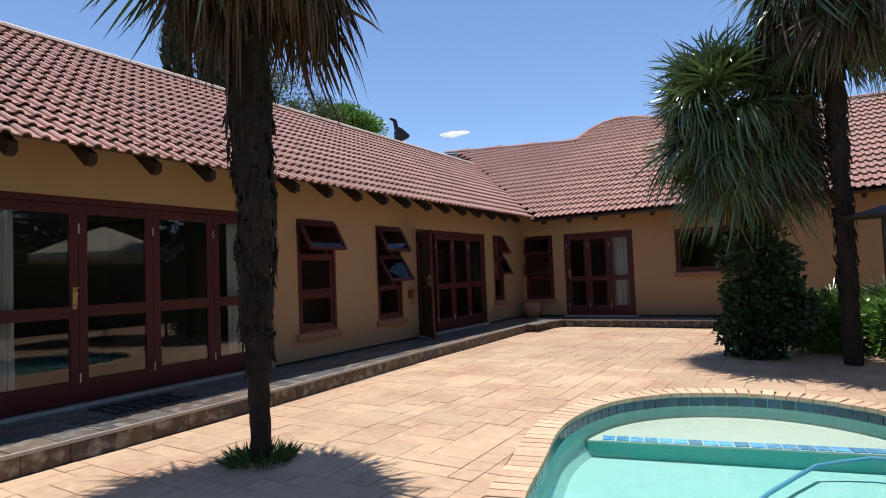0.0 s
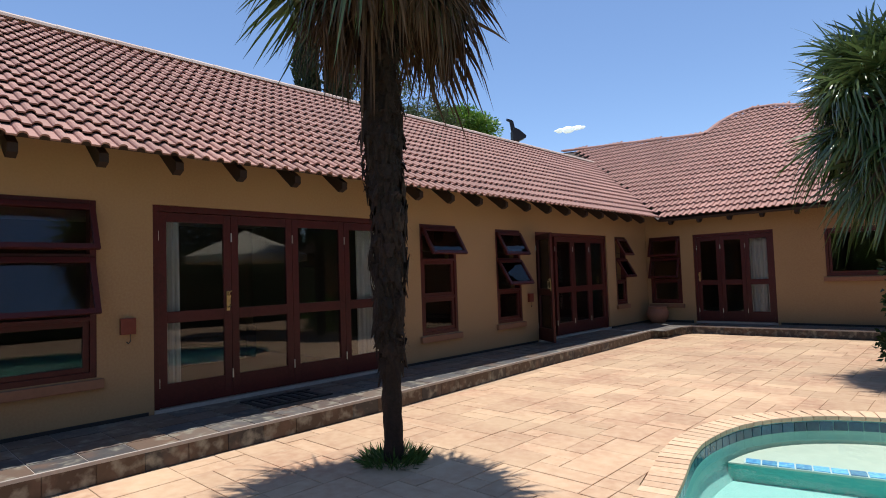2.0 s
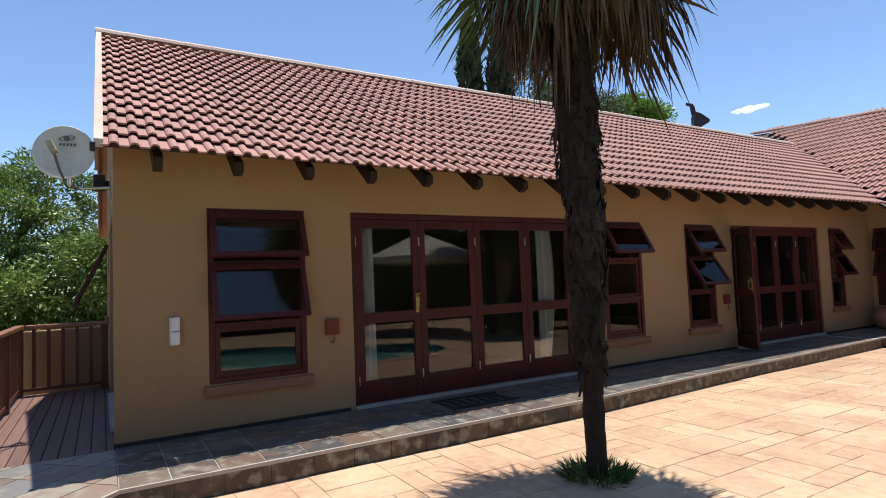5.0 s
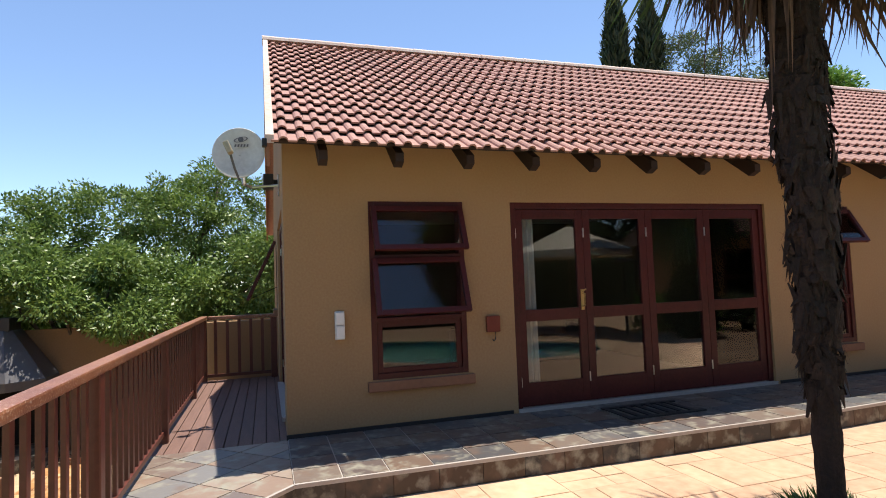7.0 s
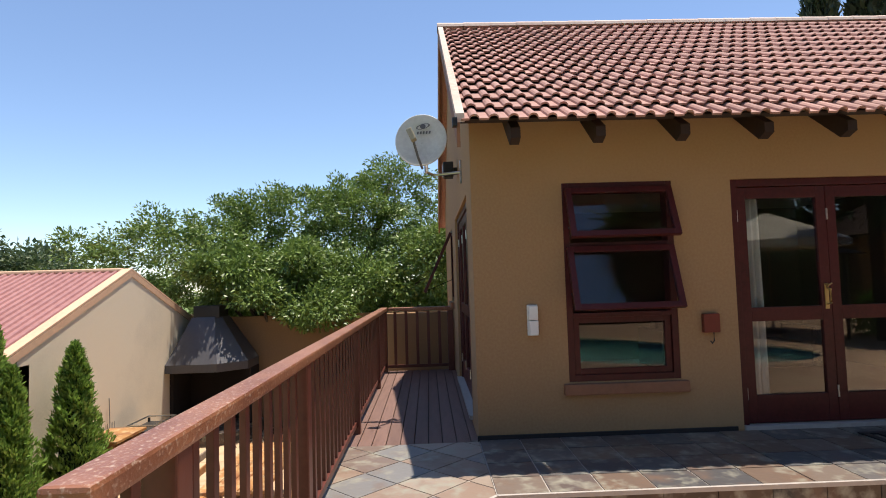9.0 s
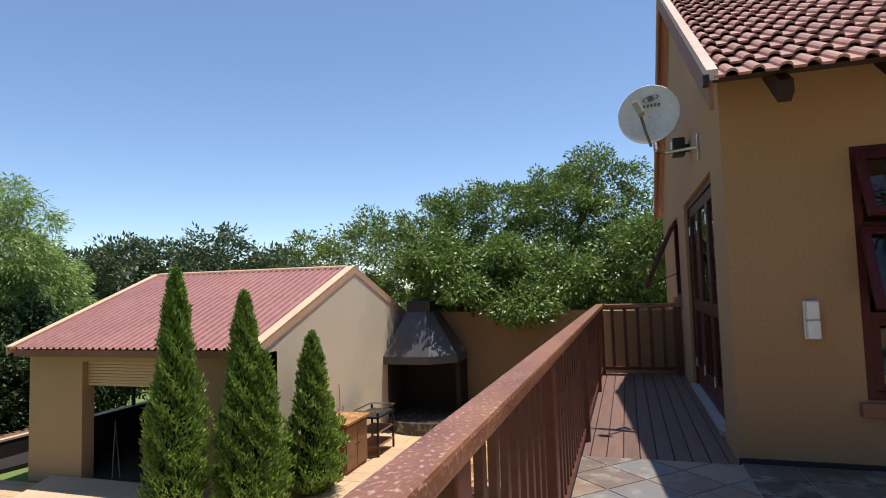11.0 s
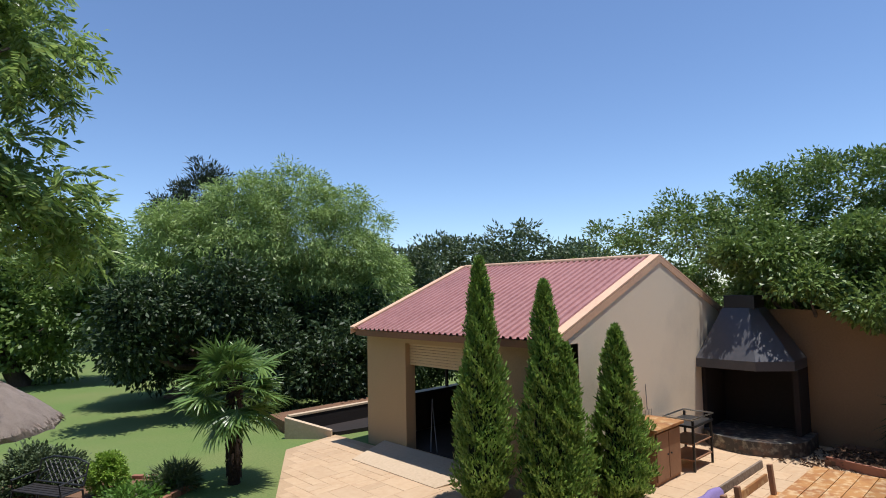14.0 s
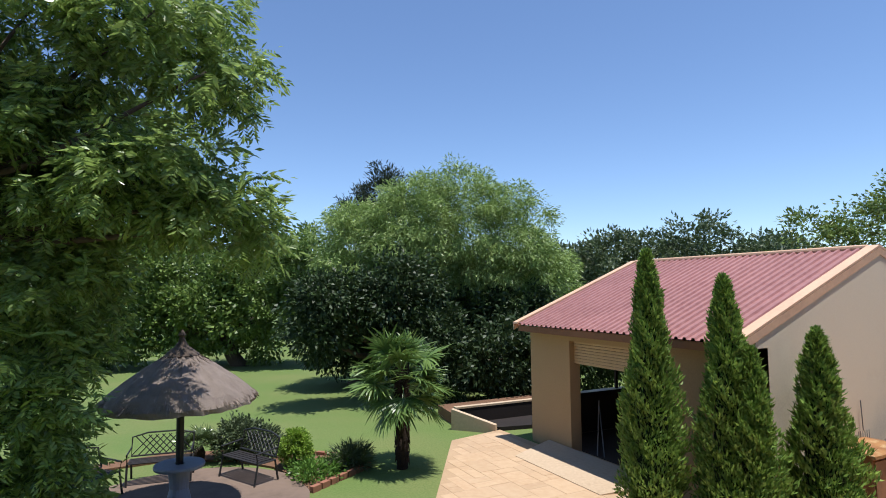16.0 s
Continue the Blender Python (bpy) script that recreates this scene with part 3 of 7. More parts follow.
def terrace_top(hole, outer, z):
    bm = bmesh.new()
    edges = []
    for loop in (hole, outer):
        vs = [bm.verts.new((p[0], p[1], z)) for p in loop]
        edges += [bm.edges.new((vs[i], vs[(i + 1) % len(vs)])) for i in range(len(vs))]
    bmesh.ops.triangle_fill(bm, use_beauty=True, use_dissolve=False, edges=edges)
    bm.verts.ensure_lookup_table()
    bm.verts.index_update()
    s = Shape()
    for f in bm.faces:
        q = [v.index for v in f.verts]
        if f.normal.z < 0:
            q.reverse()
        s.f.append(tuple(q))
    s.v = [v.co[:] for v in bm.verts]
    bm.free()
    return s


terrace = terrace_top(COPING_OUT, TERRACE, -0.006)
n0 = len(TERRACE)
terrace.add([(x, y, -0.006) for x, y in TERRACE] + [(x, y, LOW - 0.3) for x, y in TERRACE], [(n0 + i, n0 + (i + 1) % n0, (i + 1) % n0, i) for i in range(n0)])
upper_pavement = tagged(part("pavement_upper", terrace, M["joint"]), label="sandy jointing bed of the paved pool terrace", category="pavement", kind="structure")

# slate stoep along both wings: a raised slab
STOEP = [(-6.06, 0.36), (-6.06, -0.77), (-3.64, -0.77), (-4.86, 0.43), (-4.86, 4.9), (-5.0, 7.4), (-5.14, 12.4), (-4.75, 13.75), (9.0, 14.05), (9.0, NORTH + 0.05), (W - 0.05, NORTH + 0.05), (W - 0.05, 0.36)]
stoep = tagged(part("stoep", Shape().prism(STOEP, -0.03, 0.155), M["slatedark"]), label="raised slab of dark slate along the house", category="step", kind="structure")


# ---- the house ----
def on_facade(y, z=0.0):
    """Local x runs along +y, outward is +x."""
    return pose(W, y, z, 0, 0, 90)


def on_wing(x, z=0.0):
    return pose(x, NORTH, z)


FACADE_OPEN = [(1.21, 2.165, 0.62, 2.31), (2.68, 6.0, 0.19, 2.31), (6.52, 7.34, 0.58, 2.28), (8.38, 9.12, 0.61, 2.27), (9.62, 12.5, 0.19, 2.27), (12.9, 13.44, 0.68, 2.26)]
WING_OPEN = [(-6.02, -5.25, 0.62, 2.27), (-4.95, -3.22, 0.19, 2.27), (-2.27, -0.9, 1.2, 2.2), (2.2, 3.6, 0.62, 2.2)]
BACK = -12.57  # back wall of the long wing

tagged(part("wall_facade", panel_with_openings(0.43, NORTH + 0.25, 0.0, 2.95, 0.25, FACADE_OPEN), M["plaster"], m=pose(W, 0, 0, 0, 0, 90)),
       label="ochre plastered house wall in the eaves' shade", category="wall", kind="structure")
tagged(part("wall_wing", panel_with_openings(W - 0.245, 9.0, 0.0, 2.95, 0.25, WING_OPEN), M["plaster"], m=pose(0, NORTH, 0)),
       label="ochre plastered wall of the far wing", category="wall", kind="structure")
RIDGE_X, RIDGE_Z, EAVE_X, EAVE_Z = -9.34, 5.15, -5.56, 2.72
PITCH = math.atan2(RIDGE_Z - EAVE_Z, EAVE_X - RIDGE_X)
# gable end wall facing the deck, with the sliding door and a window in it
DECK_OPEN = [(-9.0, -6.72, 0.22, 2.33), (-10.6, -9.9, 1.2, 2.3)]
gable = panel_with_openings(BACK, W - 0.004, 0.0, 2.86, 0.25, DECK_OPEN)
roof_line = lambda x: RIDGE_Z - abs(x - RIDGE_X) * math.tan(PITCH) - 0.09
gable.add([(BACK, 0, 2.86), (W - 0.004, 0, 2.86), (W - 0.004, 0, roof_line(W)), (RIDGE_X, 0, roof_line(RIDGE_X)), (BACK, 0, roof_line(BACK))], [(0, 1, 2, 3, 4)])
tagged(part("wall_gable", gable, M["plaster"], m=pose(0, 0.431, 0)), label="ochre plastered gable wall above the deck", category="wall", kind="structure")
tagged(part("wall_back", Shape().box(BACK - 0.25, BACK - 0.003, 0.43, 24, -1.9, 2.9), M["plaster"]), label="plain back wall of the house", category="wall", kind="structure")
# closing walls of the far wing
tagged(part("wall_wing_end", Shape().box(8.75, 8.997, NORTH + 0.255, 22.6, 0, 2.9), M["plaster"]), label="plain end wall of the far wing", category="wall", kind="structure")
tagged(part("wall_wing_back", Shape().box(BACK, 8.75, 22.6, 22.85, 0, 2.9), M["plaster"]), label="plain back wall of the far wing", category="wall", kind="structure")
# black painted plinth
pl = Shape()
for a, b in ((0.42, 2.62), (6.06, 9.56), (12.56, NORTH - 0.02)):
    pl.box(W + 0.001, W + 0.018, a, b, 0.156, 0.205)
tagged(part("baseboard", pl, M["plinth"]), label="black painted plinth at the foot of the wall", category="plinth", kind="structure")
pl = Shape()
for a, b in ((W + 0.02, -5.01), (-3.16, 8.9)):
    pl.box(a, b, NORTH - 0.018, NORTH - 0.001, 0.156, 0.215)
tagged(part("baseboard_wing", pl, M["plinth"]), label="black painted plinth of the far wing", category="plinth", kind="structure")
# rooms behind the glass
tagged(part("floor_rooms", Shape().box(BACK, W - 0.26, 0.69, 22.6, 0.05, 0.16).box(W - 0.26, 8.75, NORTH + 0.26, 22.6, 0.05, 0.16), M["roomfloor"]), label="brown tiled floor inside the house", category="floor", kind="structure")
tagged(part("ceiling", Shape().box(BACK, W - 0.26, 0.69, 22.6, 2.55, 2.62).box(W - 0.26, 8.75, NORTH + 0.26, 22.6, 2.55, 2.62), M["ceiling"]), label="plain white ceiling inside the house", category="ceiling", kind="structure")
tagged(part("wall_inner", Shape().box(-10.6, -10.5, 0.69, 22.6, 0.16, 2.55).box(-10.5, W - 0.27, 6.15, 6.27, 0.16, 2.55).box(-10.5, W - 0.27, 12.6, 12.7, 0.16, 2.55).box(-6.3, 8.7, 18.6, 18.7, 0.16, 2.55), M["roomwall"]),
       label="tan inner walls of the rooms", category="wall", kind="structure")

# ---- roofs ----
def slope_slab(name, corners, thick, material, label):
    """A roof slab under the tiles: corners counter-clockwise seen from above."""
    c = [Vector(p) for p in corners]
    nrm = (c[1] - c[0]).cross(c[2] - c[0]).normalized()
    n = len(c)
    s = Shape().add([*c, *[p - nrm * thick for p in c]], [tuple(range(n)), tuple(reversed(range(n, 2 * n)))] + [(i, n + i, n + (i + 1) % n, (i + 1) % n) for i in range(n)])
    return tagged(part(name, s, material), label=label, category="roof", kind="structure")


VERGE = 0.30
WING_EAVE_Y = NORTH - 0.5
slope = math.tan(PITCH)
WING_SLOPE = 0.62
VALLEY_TOP_Y = WING_EAVE_Y + (RIDGE_Z - EAVE_Z) / WING_SLOPE
wing_plane = lambda x, z: (x, WING_EAVE_Y + (z - EAVE_Z) / WING_SLOPE, z - 0.06)
# the far wing's upper edge: falls a little, then swells over the hip
WING_TOP = [(-11.4, 6.14), (-5.85, 5.56), (-5.62, 5.98), (-5.3, 6.26), (-4.8, 6.38), (-4.2, 6.32), (-3.4, 6.05), (0.0, 5.6), (9.4, 4.9)]
roof_main = slope_slab("roof_main", [(EAVE_X - 0.22, VERGE, EAVE_Z - 0.05 + 0.19 * slope), (EAVE_X - 0.22, WING_EAVE_Y, EAVE_Z - 0.05 + 0.19 * slope), (RIDGE_X, VALLEY_TOP_Y, RIDGE_Z - 0.05), (RIDGE_X, VERGE, RIDGE_Z - 0.05)], 0.035, M["timber"],
                       "pitched clay tile roof of the long wing")
roof_back = slope_slab("roof_back", [(RIDGE_X - 0.001, VERGE, RIDGE_Z - 0.052), (RIDGE_X - 0.001, 24, RIDGE_Z - 0.052), (2 * RIDGE_X - EAVE_X, 24, EAVE_Z - 0.05), (2 * RIDGE_X - EAVE_X, VERGE, EAVE_Z - 0.05)], 0.06, M["tile"],
                       "back slope of the long tiled roof")
roof_wing = slope_slab("roof_wing", [wing_plane(EAVE_X, EAVE_Z), wing_plane(9.4, EAVE_Z), *[wing_plane(x, z) for x, z in reversed(WING_TOP)], wing_plane(RIDGE_X, RIDGE_Z)], 0.06, M["timber"],
                       "pitched clay tile roof of the far wing")
roof_wing_back = slope_slab("roof_wing_back", [(9.4, 17.7, 4.8), (9.4, 23.4, EAVE_Z), (-13.5, 23.4, EAVE_Z), (-13.5, 17.7, 4.8)], 0.06, M["tile"],
                            "back slope of the far wing's roof")


def roof_tile_mesh(width, length):
    """One interlocking tile: two rolls and two flats, its foot a thin lip that stands off the course below; local x across, y up the slope, z off the roof."""
    prof, n = [], 7
    half = width / 2
    for k in range(2):
        o = k * half
        prof.append((o, 0.0))
        roll = half * 0.52
        for i in range(n):
            a = math.pi * i / (n - 1)
            prof.append((o + half * 0.40 + roll / 2 - roll / 2 * math.cos(a), 0.034 * math.sin(a)))
    prof.append((width, 0.0))
    s = Shape()
    lift, top = 0.054, 0.012
    m = len(prof)
    s.v = [(x, 0.0, z + lift) for x, z in prof] + [(x, length + 0.04, z + top) for x, z in prof] + [(x, 0.0, z + lift - 0.017) for x, z in prof]
    s.f = [(i, i + 1, m + i + 1, m + i) for i in range(m - 1)] + [(2 * m + i, 2 * m + i + 1, i + 1, i) for i in range(m - 1)]
    s.f += [(0, m, 2 * m), (m - 1, 3 * m - 1, 2 * m - 1)]
    return s


TILE_W, GAUGE = 0.30, (RIDGE_X - EAVE_X) / -math.cos(PITCH) / 15
tile_shape = roof_tile_mesh(TILE_W, GAUGE)
tile_mesh = tile_shape.mesh("roof_tile", M["tile"], smooth=False)
rng = random.Random(5)


def lay_tiles(parent, origin, across, up, cols, rows, keep, single, label):
    """Tiles on a slope: those that single() picks are objects, the rest one joined mesh."""
    nrm = across.cross(up)
    rest = Shape()
    base = Matrix((across, up, nrm)).transposed()
    tv = [Vector(p) for p in tile_shape.v]
    for r in range(rows):
        for c in range(cols):
            p = origin + across * (c * TILE_W + rng.uniform(-0.003, 0.003)) + up * (r * GAUGE + rng.uniform(-0.006, 0.006))
            if not keep(p + across * 0.15 + up * GAUGE * 0.5):
                continue
            tilt = Matrix.Rotation(rng.uniform(-0.012, 0.012), 3, "Z")
            m = (base @ tilt).to_4x4()
            m.translation = p
            if single(p):
                part("roof_tile", tile_mesh, None, parent, m=m)
            else:
                rest.add([m @ q for q in tv], tile_shape.f)
    if rest.v:
        tagged(part("roof_tile", rest, M["tile"], parent, label), kind="stuff")


VALLEY_DIR = (RIDGE_X - EAVE_X, VALLEY_TOP_Y - WING_EAVE_Y)


def past_valley(x, y):
    """Above 0 on the far wing's side of the valley."""
    return VALLEY_DIR[1] * (x - EAVE_X) - VALLEY_DIR[0] * (y - WING_EAVE_Y)


def wing_top(x):
    for (x0, z0), (x1, z1) in zip(WING_TOP, WING_TOP[1:]):
        if x0 <= x <= x1:
            return z0 + (z1 - z0) * (x - x0) / (x1 - x0)
    return 4.9


UP_MAIN = Vector((-math.cos(PITCH), 0, math.sin(PITCH)))
lay_tiles(roof_main, Vector((EAVE_X, VERGE + 0.03, EAVE_Z - 0.04)), Vector((0, 1, 0)), UP_MAIN, 60, 15,
          lambda p: past_valley(p.x, p.y) < 0.02 and p.y < VALLEY_TOP_Y, lambda p: p.y < 6.2, "clay roof tiles, red-brown, in even courses")
UP_WING = Vector((0, 1, WING_SLOPE)).normalized()
wing_rows = int((6.4 - EAVE_Z) / (UP_WING.z * GAUGE)) + 1
lay_tiles(roof_wing, Vector((EAVE_X - 6.0, WING_EAVE_Y, EAVE_Z - 0.04)), Vector((1, 0, 0)), UP_WING, 52, wing_rows,
          lambda p: past_valley(p.x, p.y) > -0.02 and p.z < wing_top(p.x) + 0.03, lambda p: -5.4 < p.x < -0.8 and p.z < 5.2, "clay roof tiles of the far wing")

# ridge caps, verge and barge
def half_round(length, r):
    s = Shape()
    n = 7
    for y in (0.0, length):
        rr = r * (1.06 if y == 0 else 1.0)
        s.v += [(rr * math.cos(math.pi * k / (n - 1)), y, rr * 0.75 * math.sin(math.pi * k / (n - 1))) for k in range(n)]
    s.f = [(k + 1, k, n + k, n + k + 1) for k in range(n - 1)] + [tuple(range(n))]
    return s


cap_mesh = half_round(0.40, 0.115).mesh("ridge_cap", M["ridge"])
y = VERGE - 0.02
while y < VALLEY_TOP_Y:
    part("ridge_cap", cap_mesh, None, roof_main, m=pose(RIDGE_X, y, RIDGE_Z - 0.01))
    y += 0.38
wing_cap = half_round(0.34, 0.10).mesh("ridge_cap", M["tile"])
for (x0, z0), (x1, z1) in zip(WING_TOP[:-1], WING_TOP[1:]):
    a, b = Vector(wing_plane(x0, z0)), Vector(wing_plane(x1, z1))
    steps = max(1, round((b - a).length / 0.33))
    for k in range(steps):
        p = a.lerp(b, k / steps)
        d = (b - a).normalized()
        side = Vector((d.y, -d.x, 0)).normalized()
        m = Matrix((side, d, side.cross(d))).transposed().to_4x4()
        m.translation = p + Vector((0, 0.02, 0.05))
        part("ridge_cap", wing_cap, None, roof_wing, m=m)


def sloped_board(name, x0, x1, y0, y1, drop, thick, material, parent, label, sign=1):
    """A board under the roof edge, parallel to the slope."""
    z0 = RIDGE_Z - abs(x0 - RIDGE_X) * slope + drop
    z1 = RIDGE_Z - abs(x1 - RIDGE_X) * slope + drop
    v = [(x0, y0, z0), (x1, y0, z1), (x1, y1, z1), (x0, y1, z0)]
    v += [(a, b, c - thick) for a, b, c in v]
    return part(name, Shape().add(v, [(0, 1, 2, 3), (7, 6, 5, 4), (0, 4, 5, 1), (1, 5, 6, 2), (2, 6, 7, 3), (3, 7, 4, 0)]), material, parent, label)


BACK_EAVE = 2 * RIDGE_X - EAVE_X
for x0, x1 in ((EAVE_X + 0.01, RIDGE_X), (RIDGE_X - 0.001, BACK_EAVE)):
    sloped_board("verge_capping", x0, x1, VERGE - 0.012, VERGE + 0.055, 0.06, 0.07, M["ridge"], roof_main, "pale mortar verge capping")
    sloped_board("barge_board", x0 - 0.005, x1, VERGE - 0.006, VERGE + 0.02, -0.015, 0.19, M["bargedark"], roof_main, "brown timber barge board")
gutter_end = Shape().box(EAVE_X - 0.03, EAVE_X + 0.035, VERGE - 0.04, VERGE + 0.0, EAVE_Z - 0.05, EAVE_Z + 0.02, 0.008)
part("verge_end_cap", gutter_end, M["black"], roof_main, "black end cap at the eave")


def rafter_shape(reach):
    """Local x outward from the wall, falling with the roof; its end is cut back below."""
    fall = slope
    h = 0.105
    pts = [(-0.05, 0.05 * fall), (reach, -reach * fall), (reach, -reach * fall - h * 0.75), (reach - 0.09, -reach * fall - h - 0.01), (-0.05, 0.05 * fall - h * 1.15)]
    n = len(pts)
    s = Shape()
    s.v = [(x, -0.038, z) for x, z in pts] + [(x, 0.038, z) for x, z in pts]
    s.f = [tuple(range(n)), tuple(reversed(range(n, 2 * n)))] + [(i, n + i, n + (i + 1) % n, (i + 1) % n) for i in range(n)]
    return s


rafter_mesh = rafter_shape(0.455).mesh("rafter_end", M["timber"])
rafter_z = EAVE_Z - 0.10 + (EAVE_X - W) * slope
y = 0.76
while y < NORTH - 0.6:
    part("rafter_end", rafter_mesh, None, roof_main, m=pose(W, y, rafter_z))
    y += 0.672
x = -5.3
while x < 8.8:
    part("rafter_end", rafter_mesh, None, roof_wing, m=pose(x, NORTH, rafter_z - 0.04, 0, 0, -90))
    x += 0.66

# ---- windows and doors ----
def bars(rects, y0, y1, c=0.004):
    s = Shape()
    for x0, x1, z0, z1 in rects:
        s.box(x0, x1, y0, y1, z0, z1, c)
    return s


def frame_rects(w, h, t):
    return [(0, t, 0, h), (w - t, w, 0, h), (t, w - t, 0, t), (t, w - t, h - t, h)]


def sash(parent, x0, z0, w, h, tilt):
    """A top-hung sash; tilt: degrees it stands open."""
    t = 0.05
    if tilt > 3:
        x0, w = x0 - 0.04, w + 0.08
    m = pose(x0, -0.022 if tilt > 3 else 0.045, z0 + h, -tilt, 0, 0)
    body = part("sash", bars([(a, b, c - h, d - h) for a, b, c, d in frame_rects(w, h, t)], -0.022, 0.022), M["redwood"], parent, m=m)
    pane = part("pane", Shape().box(t - 0.006, w - t + 0.006, -0.003, 0.003, t - 0.006 - h, 0.006 - t), M["glass"], body)
    pane.visible_shadow = False
    if tilt > 3:
        stay = Shape().tube([(0.03, 0.03, -h + 0.04), (0.03, 0.03 + math.sin(radians(tilt)) * h * 0.9, -h * 0.55)], 0.006, 6)
        part("stay", stay, M["black"], body)


def window(name, m, w, h, rows, label, sill=True):
    """rows from the top: (height share, tilt); tilt None: a fixed pane in a wide frame."""
    ob = empty(name, m, label=label, category="window", kind="structure")
    t = 0.055
    rects = frame_rects(w, h, t)
    inner, z = h - 2 * t - 0.04 * (len(rows) - 1), h - t
    total = sum(r[0] for r in rows)
    for i, (share, tilt) in enumerate(rows):
        hh = inner * share / total
        sash(ob, t + 0.004, z - hh, w - 2 * t - 0.008, hh, tilt)
        z -= hh
        if i < len(rows) - 1:
            rects.append((t, w - t, z - 0.04, z))
            z -= 0.04
    part("window_frame", bars(rects, 0.004, 0.12), M["redwood"], ob)
    if sill:
        s = Shape().box(-0.05, w + 0.05, -0.055, 0.03, -0.105, -0.012, 0.01)
        part("window_sill", s, M["sill"], ob, "brown painted sloping sill")
    return ob


def door_leaf(parent, m, w, h, handle=0, swing_handle=1):
    t = 0.085
    low, mid = 0.235, h * 0.425
    rects = [(0, t, 0, h), (w - t, w, 0, h), (t, w - t, 0, low), (t, w - t, mid, mid + 0.12), (t, w - t, h - 0.10, h)]
    leaf = part("door_leaf", bars(rects, -0.022, 0.022), M["redwood"], parent, m=m)
    for z0, z1 in ((low, mid), (mid + 0.12, h - 0.10)):
        pane = part("pane", Shape().box(t - 0.008, w - t + 0.008, -0.003, 0.003, z0 - 0.008, z1 + 0.008), M["glass"], leaf)
        pane.visible_shadow = False
    if handle:
        x = t * 0.5 if handle < 0 else w - t * 0.5
        z = h * 0.48
        s = Shape().box(x - 0.018, x + 0.018, -0.030, -0.022, z - 0.02, z + 0.20, 0.003)
        s.tube([(x, -0.03, z + 0.02), (x, -0.075, z + 0.03), (x, -0.075, z + 0.15), (x, -0.03, z + 0.16)], 0.009, 8)
        s.tube([(x, -0.028, z + 0.175), (x, -0.055, z + 0.185), (x + 0.03, -0.055, z + 0.2)], 0.007, 6)
        part("door_handle", s, M["brass"], leaf, "worn brass pull handle")
    for z in (0.25, h - 0.25):
        part("hinge", Shape().tube([(0.0, -0.026, z - 0.05), (0.0, -0.026, z + 0.05)], 0.008, 8), M["steel"], leaf, "steel hinge")
    return leaf


def folding_door(name, m, w, h, leaves, label, handle_at=(), open_first=0.0):
    ob = empty(name, m, label=label, category="door", kind="structure")
    t = 0.065
    part("door_frame", bars([(0, t, 0, h), (w - t, w, 0, h), (t, w - t, h - t, h)], 0.03, 0.13), M["redwood"], ob)
    part("threshold", Shape().box(0, w, -0.03, 0.13, -0.03, 0.012, 0.004).box(0.0, w, -0.034, -0.026, 0.004, 0.016), M["edge"], ob, "pale metal-edged threshold")
    lw = (w - 2 * t) / leaves
    for k in range(leaves):
        if k == 0 and open_first:
            mm = pose(t + 0.01, 0.02, 0.02, 0, 0, -open_first)
        else:
            mm = pose(t + k * lw + 0.002, 0.07, 0.02)
        door_leaf(ob, mm, lw - 0.004, h - t - 0.025, handle_at.get(k, 0) if handle_at else 0)
    return ob


def curtain_panel(name, m, w, h, waves, label):
    n = waves * 8
    s = Shape()
    for side, off in ((0, 0.0), (1, 0.012)):
        for k in range(n + 1):
            x = w * k / n
            for z in (0.0, h * 0.5, h):
                sway = 0.02 + 0.008 * math.sin(k * 0.9) * (1 - z / h)
                s.v.append((x + 0.02 * math.sin(k * 2.1) * (1 - z / h), sway * math.sin(2 * math.pi * k / 8) + off, z))
    N = (n + 1) * 3
    for k in range(n):
        for j in range(2):
            a = k * 3 + j
            s.f.append((a, a + 3, a + 4, a + 1))
            s.f.append((N + a + 1, N + a + 4, N + a + 3, N + a))
    ob = part(name, s, M["curtain"], m=m, smooth=True)
    return tagged(ob, label=label, category="curtain")


M["sill"] = surface("brown_sill_paint", (0.26, 0.12, 0.065), (0.2, 0.09, 0.05), rough=0.6, fine=20)
o = FACADE_OPEN
wnd = lambda n, k, rows, label: window(n, on_facade(o[k][0], o[k][2]), o[k][1] - o[k][0], o[k][3] - o[k][2], rows, label)
wnd("window_1", 0, [(0.48, 22), (0.58, 20), (0.5, 0)], "red-stained window with two top-hung sashes ajar")
wnd("window_2", 2, [(0.48, 30), (0.55, 0), (0.5, 0)], "red-stained window with its top sash wide open")
wnd("window_3", 3, [(0.45, 28), (0.5, 32), (0.5, 0)], "red-stained window with two sashes pushed open")
wnd("window_4", 5, [(0.45, 28), (0.5, 30), (0.5, 0)], "narrow red-stained window with open sashes")
q = WING_OPEN
window("window_5", on_wing(q[0][0], q[0][2]), q[0][1] - q[0][0], q[0][3] - q[0][2], [(0.45, 20), (0.5, 22), (0.5, 0)], "red-stained window of the far wing, sashes ajar")
window("window_6", on_wing(q[2][0], q[2][2]), q[2][1] - q[2][0], q[2][3] - q[2][2], [(1.0, 0)], "high red-stained window behind the palms")
window("window_7", on_wing(q[3][0], q[3][2]), q[3][1] - q[3][0], q[3][3] - q[3][2], [(0.6, 0), (0.5, 0)], "red-stained window of the far wing")
folding_door("door_1", on_facade(o[1][0], o[1][2]), o[1][1] - o[1][0], o[1][3] - o[1][2], 4, "red-stained four-leaf glazed folding door, closed", {0: 1})
